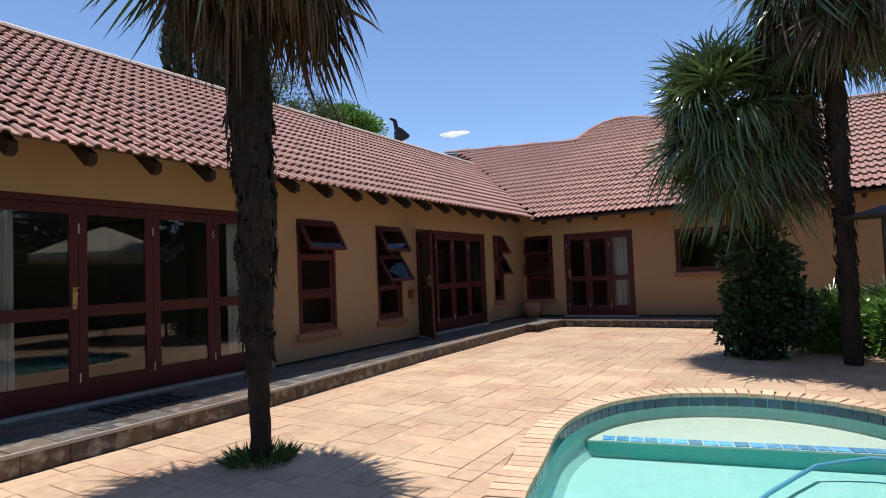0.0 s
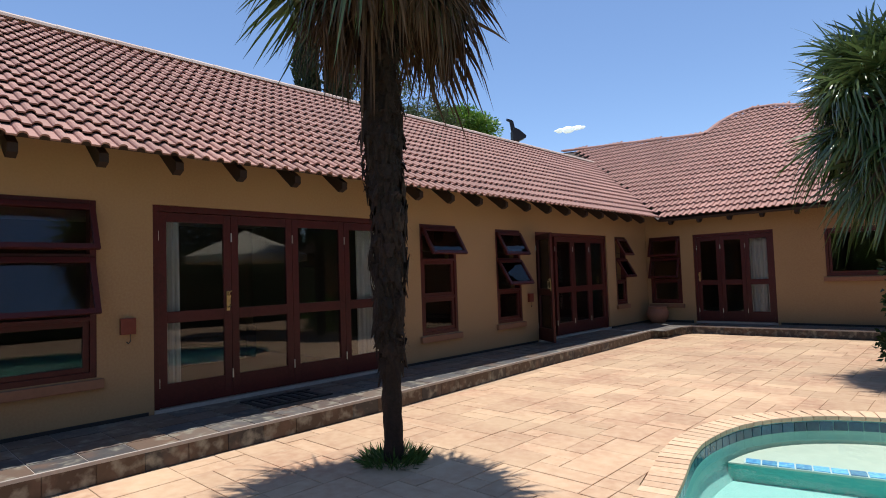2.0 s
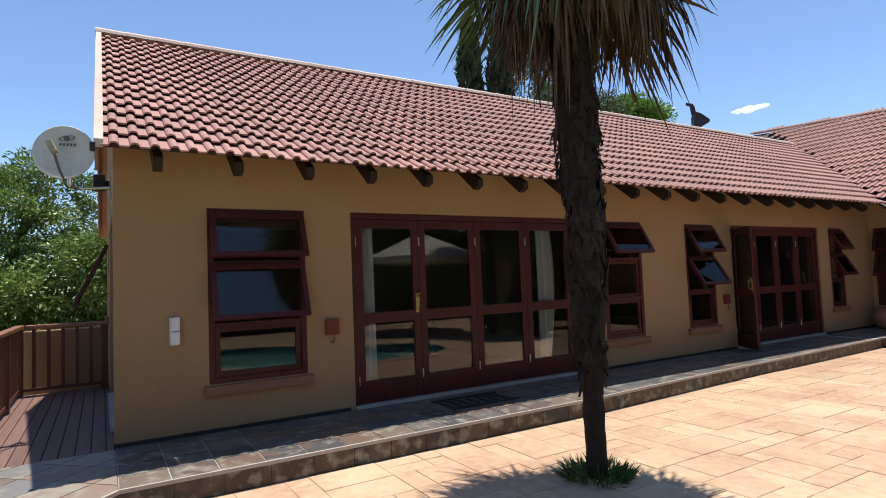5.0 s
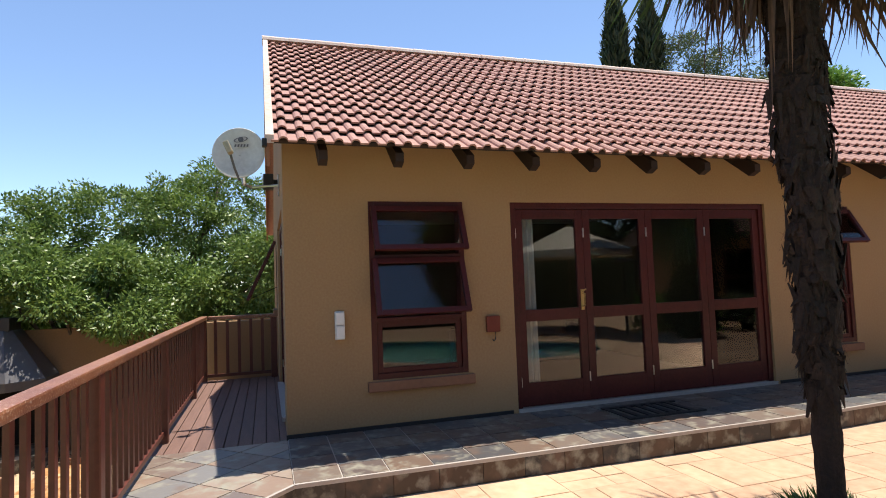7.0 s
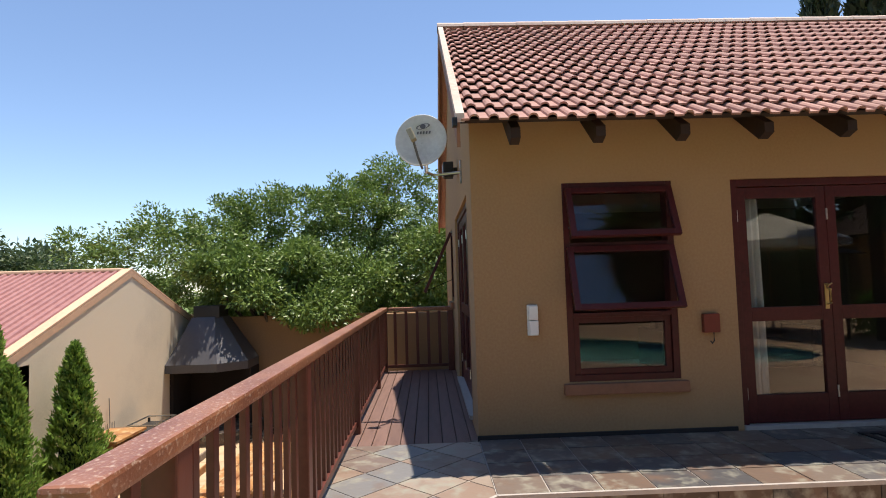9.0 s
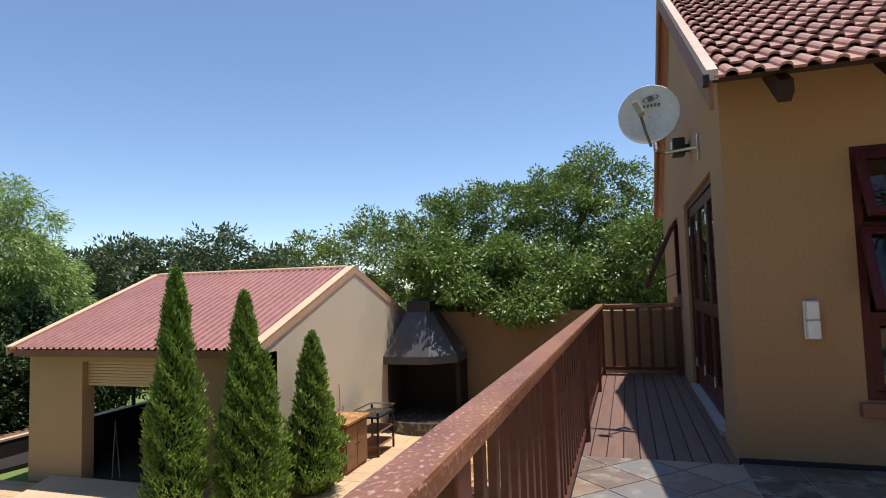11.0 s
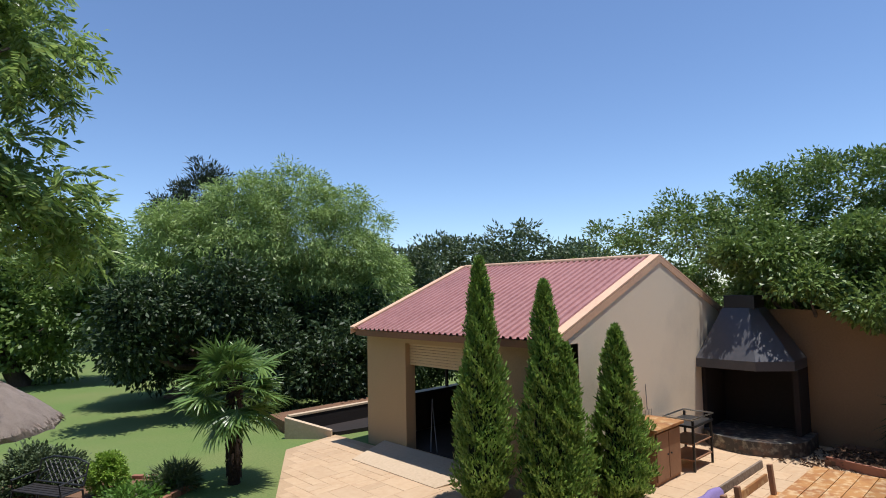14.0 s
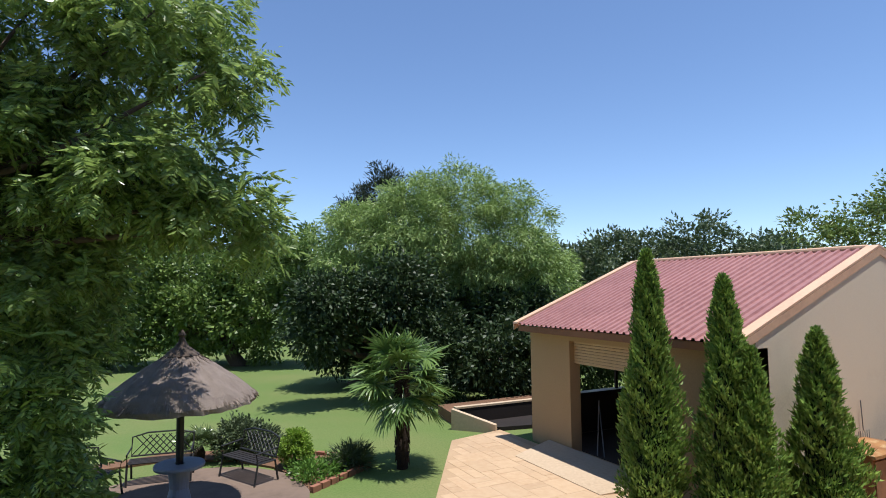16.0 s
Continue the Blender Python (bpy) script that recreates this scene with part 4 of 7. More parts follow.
folding_door("door_2", on_facade(o[4][0], o[4][2]), o[4][1] - o[4][0], o[4][3] - o[4][2], 4, "red-stained glazed folding door with one leaf open", {0: 1}, 124)
folding_door("door_3", on_wing(q[1][0], q[1][2]), q[1][1] - q[1][0], q[1][3] - q[1][2], 3, "red-stained three-leaf glazed door of the far wing", {0: -1})
d = DECK_OPEN[0]
folding_door("door_4", pose(d[0], 0.431, d[2]), d[1] - d[0], d[3] - d[2], 3, "red-stained glazed sliding door onto the deck", {})
d = DECK_OPEN[1]
window("window_8", pose(d[0], 0.431, d[2]), d[1] - d[0], d[3] - d[2], [(0.8, 25)], "small red-stained window with open sash over the deck")
for y0, w_, wv in ((2.82, 0.2, 3), (5.45, 0.5, 4), (11.75, 0.5, 5)):
    curtain_panel("curtain", pose(W - 0.19, y0, 0.19, 0, 0, 90), w_, 2.1, wv, "cream curtain gathered beside the glazed door")
curtain_panel("curtain", pose(-3.85, NORTH + 0.19, 0.19), 0.45, 2.1, 5, "cream curtain gathered beside the glazed door")


def sofa(m):
    ob = empty("sofa", m, label="dark upholstered sofa in the room", category="sofa")
    part("seat", Shape().box(0, 1.8, 0, 0.85, 0.1, 0.42, 0.04), M["sofa"], ob)
    part("backrest", Shape().box(0, 1.8, 0.62, 0.85, 0.43, 0.85, 0.05), M["sofa"], ob)
    for x in (-0.18, 1.81):
        part("armrest", Shape().box(x, x + 0.17, 0, 0.85, 0.1, 0.62, 0.04), M["sofa"], ob)
    return ob


sofa(pose(-8.6, 3.2, 0.16, 0, 0, 90))

# ---- fittings on the facade ----
lamp = empty("wall_lamp", pose(W, 0.915, 1.15, 0, 0, 90), label="white rectangular wall lamp on ochre plaster", category="lamp")
part("back_plate", Shape().box(-0.045, 0.045, -0.02, -0.001, -0.13, 0.13, 0.006), M["white"], lamp)
part("cover", Shape().box(-0.04, 0.04, -0.075, -0.021, -0.125, 0.0, 0.012), M["white"], lamp, "ribbed white cover")
part("cover", Shape().box(-0.04, 0.04, -0.068, -0.021, 0.005, 0.125, 0.012), M["white"], lamp)


def call_box(y, z):
    ob = empty("call_box", pose(W, y, z, 0, 0, 90), label="small red-brown box with a pull hook on the wall", category="box", group="boxes beside the doors")
    part("body", Shape().box(-0.07, 0.07, -0.05, -0.001, -0.08, 0.08, 0.008), M["redbox"], ob)
    part("hook", Shape().tube([(0.02, -0.03, -0.08), (0.02, -0.03, -0.15), (0.0, -0.035, -0.17), (-0.015, -0.035, -0.15)], 0.006, 6), M["black"], ob)


call_box(2.43, 1.08)
call_box(9.36, 1.02)

pot = empty("planter", pose(-5.72, 14.2, 0.172), label="brown terracotta pot standing in the corner", category="pot")
part("pot_body", Shape().lathe([(0.0, 0.0), (0.15, 0.0), (0.24, 0.12), (0.265, 0.24), (0.22, 0.34), (0.2, 0.36), (0.225, 0.39), (0.2, 0.4), (0.17, 0.36), (0.0, 0.33)], 24), M["terracotta"], pot, smooth=True)

mat = empty("door_mat", pose(-5.62, 3.9, 0.172), label="black cut-out rubber mat before the door", category="mat")
for k in range(7):
    part("rubber_bar", Shape().box(-0.2, 0.2, -0.42 + k * 0.12, -0.37 + k * 0.12, 0.002, 0.014), M["black"], mat)
for x in (-0.25, 0.2):
    part("rubber_edge", Shape().box(x, x + 0.05, -0.43, 0.43, 0.002, 0.016), M["black"], mat)

# satellite dish on its arm
M["horn"] = surface("yellowed_plastic", (0.42, 0.37, 0.25), (0.34, 0.29, 0.19), rough=0.5)
dish_dir = Vector((0.93, -0.16, 0.14)).normalized()
side = dish_dir.cross(Vector((0, 0, 1))).normalized()
upv = side.cross(dish_dir)
dm = Matrix((-side, upv, dish_dir)).transposed().to_4x4()
dm.translation = (-7.3, 0.02, 2.995)
DISH_R = 1.02
dish = empty("satellite_dish", dm, label="pale grey satellite dish on a steel arm", category="satellite dish")
s = Shape().lathe([(0.001, 0.0), (0.09, 0.006), (0.18, 0.025), (0.265, 0.058), (0.272, 0.058), (0.274, 0.05), (0.18, 0.012), (0.001, -0.012)], 40)
s.v = [(x * DISH_R, y * 1.04 * DISH_R, z) for x, y, z in s.v]
part("reflector", s, M["dish"], dish, smooth=True)
mark = Shape()
for k in range(20):
    a, b = 2 * math.pi * k / 20, 2 * math.pi * (k + 1) / 20
    mark.add([(0.02 + 0.075 * math.cos(t) * f, 0.155 + 0.03 * math.sin(t) * f + 0.18 * 0.075 * math.cos(t), 0.047) for t, f in ((a, 1), (b, 1), (b, 0.8), (a, 0.8))], [(0, 1, 2, 3)])
mark.lathe([(0.001, 0.05), (0.03, 0.05)], 16, (0.02, 0.155))
for k in range(5):
    mark.add([(-0.05 + k * 0.032, 0.075, 0.034), (-0.03 + k * 0.032, 0.075, 0.034), (-0.026 + k * 0.032, 0.105, 0.036), (-0.046 + k * 0.032, 0.105, 0.036)], [(0, 1, 2, 3)])
part("marking", mark, M["grey"], dish, "grey ring mark and bars")
part("feed_arm", Shape().tube([(0.01, -0.31, 0.02), (-0.02, -0.21, 0.12), (-0.06, -0.02, 0.24)], 0.013, 8), M["grey"], dish)
part("feed_horn", Shape().box(-0.095, -0.035, -0.065, 0.075, 0.22, 0.29, 0.012).moved(pose(0, 0, 0, 0, 0, 24)), M["horn"], dish)
inv = dm.inverted()
arm = [inv @ Vector(p) for p in ((-7.28, 0.06, 2.66), (-7.34, 0.14, 2.64), (-7.29, 0.42, 2.655))]
part("wall_arm", Shape().tube(arm, 0.017, 8), M["steel"], dish)
part("wall_plate", Shape().box(-7.33, -7.25, 0.415, 0.43, 2.54, 2.78).moved(inv), M["steel"], dish)
part("bracket", Shape().tube([inv @ Vector((-7.28, 0.06, 2.66)), inv @ Vector((-7.37, 0.05, 2.85)), (0, 0, -0.012)], 0.022, 8), M["steel"], dish)

flood = empty("flood_light", pose(-8.0, 0.43, 2.80), label="black flood light under the eave corner", category="lamp")
part("housing", Shape().box(-0.09, 0.09, -0.17, -0.05, -0.07, 0.11, 0.012), M["black"], flood)
part("lens", Shape().box(-0.07, 0.07, -0.178, -0.171, -0.05, 0.09), M["steel"], flood, "dull glass front")
part("bracket", Shape().box(-0.02, 0.02, -0.05, -0.001, -0.03, 0.05, 0.004), M["black"], flood)

# chimney cowl behind the ridge
cowl = empty("chimney_cowl", pose(-10.25, 14.95, 4.66, 0, 0, -37), label="black turning chimney cowl behind the ridge", category="chimney")
part("flue", Shape().box(-0.09, 0.09, -0.09, 0.09, -0.2, 1.06, 0.012), M["black"], cowl)


def cowl_plate(outline, half):
    n = len(outline)
    return Shape().add([(-half, y, z) for y, z in outline] + [(half, y, z) for y, z in outline],
                       [tuple(range(n)), tuple(reversed(range(n, 2 * n)))] + [(i, n + i, n + (i + 1) % n, (i + 1) % n) for i in range(n)])


part("hood", cowl_plate([(-0.12, 0.95), (0.11, 0.95), (0.30, 1.04), (0.31, 1.11), (0.08, 1.30), (-0.07, 1.36), (-0.12, 1.24)], 0.13), M["black"], cowl, "black hood with a pointed lip")
part("wind_vane", cowl_plate([(-0.14, 1.28), (0.0, 1.3), (-0.05, 1.56), (-0.10, 1.62), (-0.27, 1.66), (-0.28, 1.59), (-0.18, 1.55)], 0.012), M["black"], cowl)

# ---- deck and railing ----
deck = tagged(part("deck", Shape().box(-10.2, -6.065, -0.70, 0.428, -0.15, 0.125), M["timber"]), label="timber deck beside the house", category="deck", kind="structure")
board = Shape().box(-2.065, 2.065, -0.056, 0.056, 0, 0.026, 0.004).mesh("deck_board", M["deck"])
for k in range(10):
    part("deck_board", board, None, deck, m=pose(-8.133, -0.645 + k * 0.119, 0.126, 0, 0, 0))

POST_X = [-2.44, -2.81, -4.37, -6.55, -8.75, -10.12]
RAIL_Y = -0.65


def square_bar(w, d, z0, z1, c=0.006):
    return Shape().box(-w / 2, w / 2, -d / 2, d / 2, z0, z1, c)


rail = empty("railing", pose(0, 0, 0), label="red-brown stained timber railing with weathered handrail", category="railing")
post_mesh = square_bar(0.095, 0.095, -0.02, 0.93, 0.008).mesh("post", M["railwood"])
bal_mesh = square_bar(0.045, 0.026, 0.07, 0.91, 0.003).mesh("baluster", M["railwood"])
for x in POST_X:
    part("post", post_mesh, None, rail, m=pose(x, RAIL_Y, 0.155))
part("handrail", Shape().box(-10.20, -2.38, RAIL_Y - 0.052, RAIL_Y + 0.052, 1.075, 1.13, 0.012), M["railtop"], rail, "weathered handrail, stain worn pale")
part("bottom_rail", Shape().box(-10.12, -2.45, RAIL_Y - 0.02, RAIL_Y + 0.02, 0.22, 0.265, 0.004), M["railwood"], rail)
for a, b in zip(POST_X[1:], POST_X[:-1]):
    n = round((b - a) / 0.157)
    for k in range(1, n):
        part("baluster", bal_mesh, None, rail, m=pose(a + (b - a) * k / n, RAIL_Y, 0.155))
back_rail = empty("railing", pose(0, 0, 0), label="red-brown timber railing across the deck's end", category="railing")
part("handrail", Shape().box(-10.19, -10.05, RAIL_Y + 0.07, 0.42, 1.072, 1.127, 0.012), M["railtop"], back_rail)
part("bottom_rail", Shape().box(-10.14, -10.1, RAIL_Y + 0.05, 0.42, 0.21, 0.255, 0.004), M["railwood"], back_rail)
part("post", post_mesh, None, back_rail, m=pose(-10.12, 0.37, 0.155))
for k in range(1, 6):
    part("baluster", bal_mesh, None, back_rail, m=pose(-10.12, RAIL_Y + (0.37 - RAIL_Y) * k / 6, 0.155, 0, 0, 90))

tagged(part("wall_passage", Shape().box(-10.62, -10.45, -0.75, 0.42, LOW, 1.02), M["plaster"]), label="shaded ochre wall past the deck's end", category="wall", kind="structure")

# ---- pool ----
WATER_Z, SHELF_Z, FLOOR_Z = -0.125, -0.235, -0.385
pool_n = len(POOL)
pool = empty("pool", pose(0, 0, 0), label="kidney-shaped turquoise swimming pool with brick coping", category="pool")
wall = Shape()
wall.v = [(p.x, p.y, -0.03) for p in COPING_OUT]
for dz, inset in ((-0.03, 0.0), (-0.165, 0.0), (-0.28, -0.03), (FLOOR_Z, -0.10)):
    wall.v += [(p.x, p.y, dz) for p in grown(POOL, inset)]
part("coping_bed", Shape().add([(p.x, p.y, -0.0305) for p in COPING_OUT] + [(p.x, p.y, -0.0305) for p in POOL], [(i, (i + 1) % pool_n, pool_n + (i + 1) % pool_n, pool_n + i) for i in range(pool_n)]), M["joint"], pool, "sandy mortar bed")
for r in range(1, 4):
    for i in range(pool_n):
        j = (i + 1) % pool_n
        wall.f.append((r * pool_n + i, r * pool_n + j, (r + 1) * pool_n + j, (r + 1) * pool_n + i))
wall.f.append(tuple(reversed(range(4 * pool_n, 5 * pool_n))))
part("basin", wall, M["poolplaster"], pool, "turquoise plastered basin")
SHELF_A, SHELF_B = Vector((-1.62, 5.80)), Vector((0.75, 6.36))
shelf_dir = (SHELF_B - SHELF_A).normalized()
shelf_nrm = Vector((-shelf_dir.y, shelf_dir.x))


def clip_half(loop, p, n):
    out = []
    for i in range(len(loop)):
        a, b = loop[i], loop[(i + 1) % len(loop)]
        da, db = (a - p).dot(n), (b - p).dot(n)
        if da >= 0:
            out.append(a)
        if da * db < 0:
            out.append(a.lerp(b, da / (da - db)))
    return out


shelf_loop = list(reversed(clip_half(grown(POOL, -0.06), SHELF_A, shelf_nrm)))
part("ledge_riser", Shape().prism([(p.x, p.y) for p in shelf_loop], FLOOR_Z - 0.01, SHELF_Z - 0.012), M["riser"], pool, "darkened turquoise ledge face")
part("shelf", Shape().prism([(p.x, p.y) for p in shelf_loop], SHELF_Z - 0.012, SHELF_Z), M["shelf"], pool, "pale shallow ledge under water")
mosaic_mesh = Shape().box(-0.056, 0.056, -0.062, 0.062, 0, 0.01).mesh("mosaic_tile", M["mosaic"])
span = (SHELF_B - SHELF_A).length
ang = math.degrees(math.atan2(shelf_dir.y, shelf_dir.x))
part("mosaic_grout", Shape().box(0.1, span + 0.3, -0.004, 0.15, SHELF_Z, SHELF_Z + 0.006).moved(pose(SHELF_A.x, SHELF_A.y, 0, 0, 0, ang)), M["grout"], pool, "pale grout strip")
k = 0.17
while k < span + 0.25:
    p = SHELF_A + shelf_dir * k + shelf_nrm * 0.073
    part("mosaic_tile", mosaic_mesh, None, pool, m=pose(p.x, p.y, SHELF_Z + 0.003, 0, 0, ang))
    k += 0.124
perimeter = sum((POOL[(i + 1) % pool_n] - POOL[i]).length for i in range(pool_n))
band = even_steps(POOL, int(perimeter / 0.125))
band_mesh = Shape().box(-0.057, 0.057, -0.004, 0.012, -0.041, 0.041).mesh("pool_tile", M["pooltile"])
for i in range(len(band)):
    a, b = band[i], band[(i + 1) % len(band)]
    d = (b - a).normalized()
    c = (a + b) / 2
    part("pool_tile", band_mesh, None, pool, m=pose(c.x, c.y, -0.086, 0, 0, math.degrees(math.atan2(d.y, d.x)) + 180))
bricks = even_steps(POOL, int(perimeter / 0.112))
brick_mesh = Shape().box(-0.053, 0.053, -0.02, 0.225, -0.031, 0.012, 0.008).mesh("coping_brick", M["coping"])
for i in range(len(bricks)):
    a, b = bricks[i], bricks[(i + 1) % len(bricks)]
    d = (b - a).normalized()
    c = (a + b) / 2
    part("coping_brick", brick_mesh, None, pool, m=pose(c.x, c.y, rng.uniform(-0.002, 0.002), 0, 0, math.degrees(math.atan2(d.y, d.x)) + rng.uniform(-1, 1)))
water = part("water", Shape().add([(p.x, p.y, WATER_Z) for p in POOL], [tuple(reversed(range(pool_n)))]), M["water"])
tagged(water, label="clear turquoise pool water, barely rippled", category="water", kind="structure")
water.visible_shadow = False

cleaner = empty("pool_cleaner", pose(0.86, 5.98, -0.345), label="blue pool cleaner on the pool's ledge edge", category="pool cleaner")
part("body", Shape().box(-0.11, 0.11, -0.07, 0.07, -0.02, 0.07, 0.028), M["hose"], cleaner)
part("wing", Shape().box(-0.14, 0.14, -0.10, 0.10, -0.035, -0.02, 0.006), M["black"], cleaner)
hose_pts = [(-0.35, 4.6, -0.30), (-0.15, 5.2, -0.28), (0.0, 5.60, -0.28), (0.15, 5.95, -0.27), (0.34, 6.05, -0.24), (0.52, 6.12, -0.21), (0.75, 6.12, -0.20), (1.1, 5.95, -0.19), (1.4, 5.5, -0.16), (1.9, 4.6, -0.14)]
hose = empty("pool_hose", pose(0, 0, 0), label="pale blue ribbed pool cleaner hose in the water", category="hose")
part("tube", Shape().tube(hose_pts, 0.016, 8), M["hose"], hose, smooth=True)

# ---- stoep slates ----
def kerb_x(y):
    knots = [(0.43, -4.86), (4.9, -4.86), (7.4, -5.0), (12.4, -5.14)]
    for (y0, x0), (y1, x1) in zip(knots, knots[1:]):
        if y <= y1:
            return x0 + (x1 - x0) * (y - y0) / (y1 - y0)
    return -5.14


slate_mesh = Shape().box(-0.5, 0.5, -0.5, 0.5, 0.0, 0.016).mesh("slate_tile", M["slate"])


def slate(x, y, w, l, turn=0.0):
    m = pose(x, y, 0.1555 + rng.uniform(0, 0.0025), 0, 0, turn) @ Matrix.Diagonal((w - 0.012, l - 0.012, 1, 1))
    part("slate_tile", slate_mesh, None, stoep, m=m)


part("grout", Shape().prism([(-6.09, 0.43), (-4.875, 0.43), (-4.875, 4.9), (-5.015, 7.4), (-5.155, 12.35), (-6.09, 12.35)], 0.1548, 0.1655), M["edge"], stoep, "pale grout between the slates")
step = 0.335
rows_n = int((12.35 - 0.43) / step)
for j in range(rows_n):
    y = 0.43 + (j + 0.5) * step
    x1, x0 = kerb_x(y) - 0.012, W + 0.02
    n = 4
    for k in range(n):
        slate(x0 + (x1 - x0) * (k + 0.5) / n, y, (x1 - x0) / n, step)
# slates of the platform before the deck lie diagonally, cut to its outline
PLATFORM = [(Vector((-6.05, 0.0)), Vector((1, 0))), (Vector((0, -0.70)), Vector((0, 1))), (Vector((0, 0.425)), Vector((0, -1))), (Vector((-4.87, 0.425)), Vector((-0.707, -0.707)))]
part("grout", Shape().prism([(-6.05, -0.70), (-3.745, -0.70), (-4.87, 0.425), (-6.05, 0.425)], 0.150, 0.1675), M["edge"], stoep, "pale grout between the diagonal slates")
for i in range(-6, 8):
    for j in range(-8, 8):
        c = Vector((-4.9 + (i - j) * 0.237, -0.2 + (i + j) * 0.237))
        loop = [c + Vector(d) * 0.2295 for d in ((1, 0), (0, 1), (-1, 0), (0, -1))]
        for p, n in PLATFORM:
            loop = clip_half(loop, p, n) if len(loop) > 2 else []
        if len(loop) > 2:
            z = 0.1555 + rng.uniform(0, 0.0025)
            part("slate_tile", Shape().prism([(p.x, p.y) for p in loop], z, z + 0.016), M["slatewarm"], stoep)
edge_pts = [(-3.64, -0.77), (-4.86, 0.43), (-4.86, 4.9), (-5.0, 7.4), (-5.14, 12.4), (-4.75, 13.75), (9.0, 14.05)]
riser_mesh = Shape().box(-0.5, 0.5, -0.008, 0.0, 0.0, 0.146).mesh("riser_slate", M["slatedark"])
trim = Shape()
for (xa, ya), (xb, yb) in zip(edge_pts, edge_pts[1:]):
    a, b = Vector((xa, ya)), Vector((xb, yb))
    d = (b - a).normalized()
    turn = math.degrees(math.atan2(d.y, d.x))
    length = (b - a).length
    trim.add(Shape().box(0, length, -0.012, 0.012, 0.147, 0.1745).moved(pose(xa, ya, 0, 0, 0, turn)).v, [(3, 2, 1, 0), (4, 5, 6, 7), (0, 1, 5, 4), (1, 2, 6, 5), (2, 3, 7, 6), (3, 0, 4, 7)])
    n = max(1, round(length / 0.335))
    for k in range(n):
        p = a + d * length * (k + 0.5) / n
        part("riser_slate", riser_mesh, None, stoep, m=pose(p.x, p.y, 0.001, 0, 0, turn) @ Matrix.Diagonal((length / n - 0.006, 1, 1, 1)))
part("edge_trim", trim, M["edge"], stoep, "pale strip along the slab's edge")
rest = Shape()
for k in range(40):
    for r in range(2):
        x = -4.6 + k * 0.335
        rest.box(x + 0.004, x + 0.331, 14.06 + r * 0.27, 14.06 + r * 0.27 + 0.262, 0.1555, 0.171)
for k in range(3):
    for r in range(6):
        rest.box(W + 0.03 + k * 0.42, W + 0.03 + k * 0.42 + 0.41, 12.4 + r * 0.335, 12.4 + r * 0.335 + 0.327, 0.1555, 0.171)
tagged(part("slate_tile", rest, M["slate"], stoep, "slate tiles before the far wing"), kind="stuff")

# ---- plants ----
prng = np.random.default_rng(11)


def unit_dirs(n):
    v = prng.normal(size=(n, 3))
    return v / np.linalg.norm(v, axis=1)[:, None]


def leaf_mesh(name, pos, axis, length, width, material, fold=0.25):
    """Rhombic leaves at pos along axis."""
    n = len(pos)
    axis = axis / np.linalg.norm(axis, axis=1)[:, None]
    side = np.cross(axis, unit_dirs(n))
    side /= np.linalg.norm(side, axis=1)[:, None] + 1e-9
    nrm = np.cross(axis, side)
    L = (length * prng.uniform(0.7, 1.25, n))[:, None]
    Wd = (width * prng.uniform(0.7, 1.2, n))[:, None]
    v = np.empty((n, 4, 3))
    v[:, 0] = pos
    v[:, 1] = pos + axis * L * 0.45 + side * Wd * 0.5 + nrm * Wd * fold
    v[:, 2] = pos + axis * L
    v[:, 3] = pos + axis * L * 0.45 - side * Wd * 0.5 + nrm * Wd * fold
    me = bpy.data.meshes.new(name)
    me.vertices.add(4 * n)
    me.vertices.foreach_set("co", v.reshape(-1))
    me.loops.add(4 * n)
    me.loops.foreach_set("vertex_index", np.arange(4 * n))
    me.polygons.add(n)
    me.polygons.foreach_set("loop_start", np.arange(n) * 4)
    me.materials.append(material)
    me.update()
    me.validate()
    return me


def crown_points(blobs, clumps, per, spread, shell=0.45):
    """Leaf places in clumps: blobs are (centre, radii); clumps sit mostly near each blob's skin."""
    out, away = [], []
    weight = np.array([b[1][0] * b[1][1] + b[1][1] * b[1][2] + b[1][0] * b[1][2] for b in blobs])
    counts = np.maximum(3, (clumps * weight / weight.sum()).astype(int))
    for (c, r), m in zip(blobs, counts):
        d = unit_dirs(m)
        rad = shell + (1.06 - shell) * prng.uniform(0, 1, m) ** 0.6
        cc = np.array(c) + d * rad[:, None] * np.array(r)
        size = spread * prng.uniform(0.6, 1.4, m)
        k = prng.poisson(per, m)
        idx = np.repeat(np.arange(m), k)
        off = unit_dirs(len(idx)) * (size[idx] * prng.uniform(0, 1, len(idx)) ** 0.5)[:, None]
        off[:, 2] *= 0.7
        out.append(cc[idx] + off)
        away.append(d[idx] * 0.7 + off / (size[idx][:, None] + 1e-6))
    return np.concatenate(out), np.concatenate(away)


def leaflets(pos, axis, pairs, stalk):
    """Turns each place into a feathered leaf: pairs of leaflets along a stalk."""
    axis = axis / np.linalg.norm(axis, axis=1)[:, None]
    side = np.cross(axis, np.array([0.0, 0.0, 1.0]) + prng.normal(size=axis.shape) * 0.3)
    side /= np.linalg.norm(side, axis=1)[:, None] + 1e-9
    p_out, a_out = [], []
    for k in range(pairs):
        t = 0.2 + 0.8 * k / pairs
        down = np.array([0.0, 0.0, -0.25 * t * t * stalk])
        for sgn in (-1, 1):
            p_out.append(pos + axis * stalk * t + down)
            a_out.append(axis * 0.55 + side * sgn + np.array([0.0, 0.0, -0.25]))
    p_out.append(pos + axis * stalk)
    a_out.append(axis)
    return np.concatenate(p_out), np.concatenate(a_out)


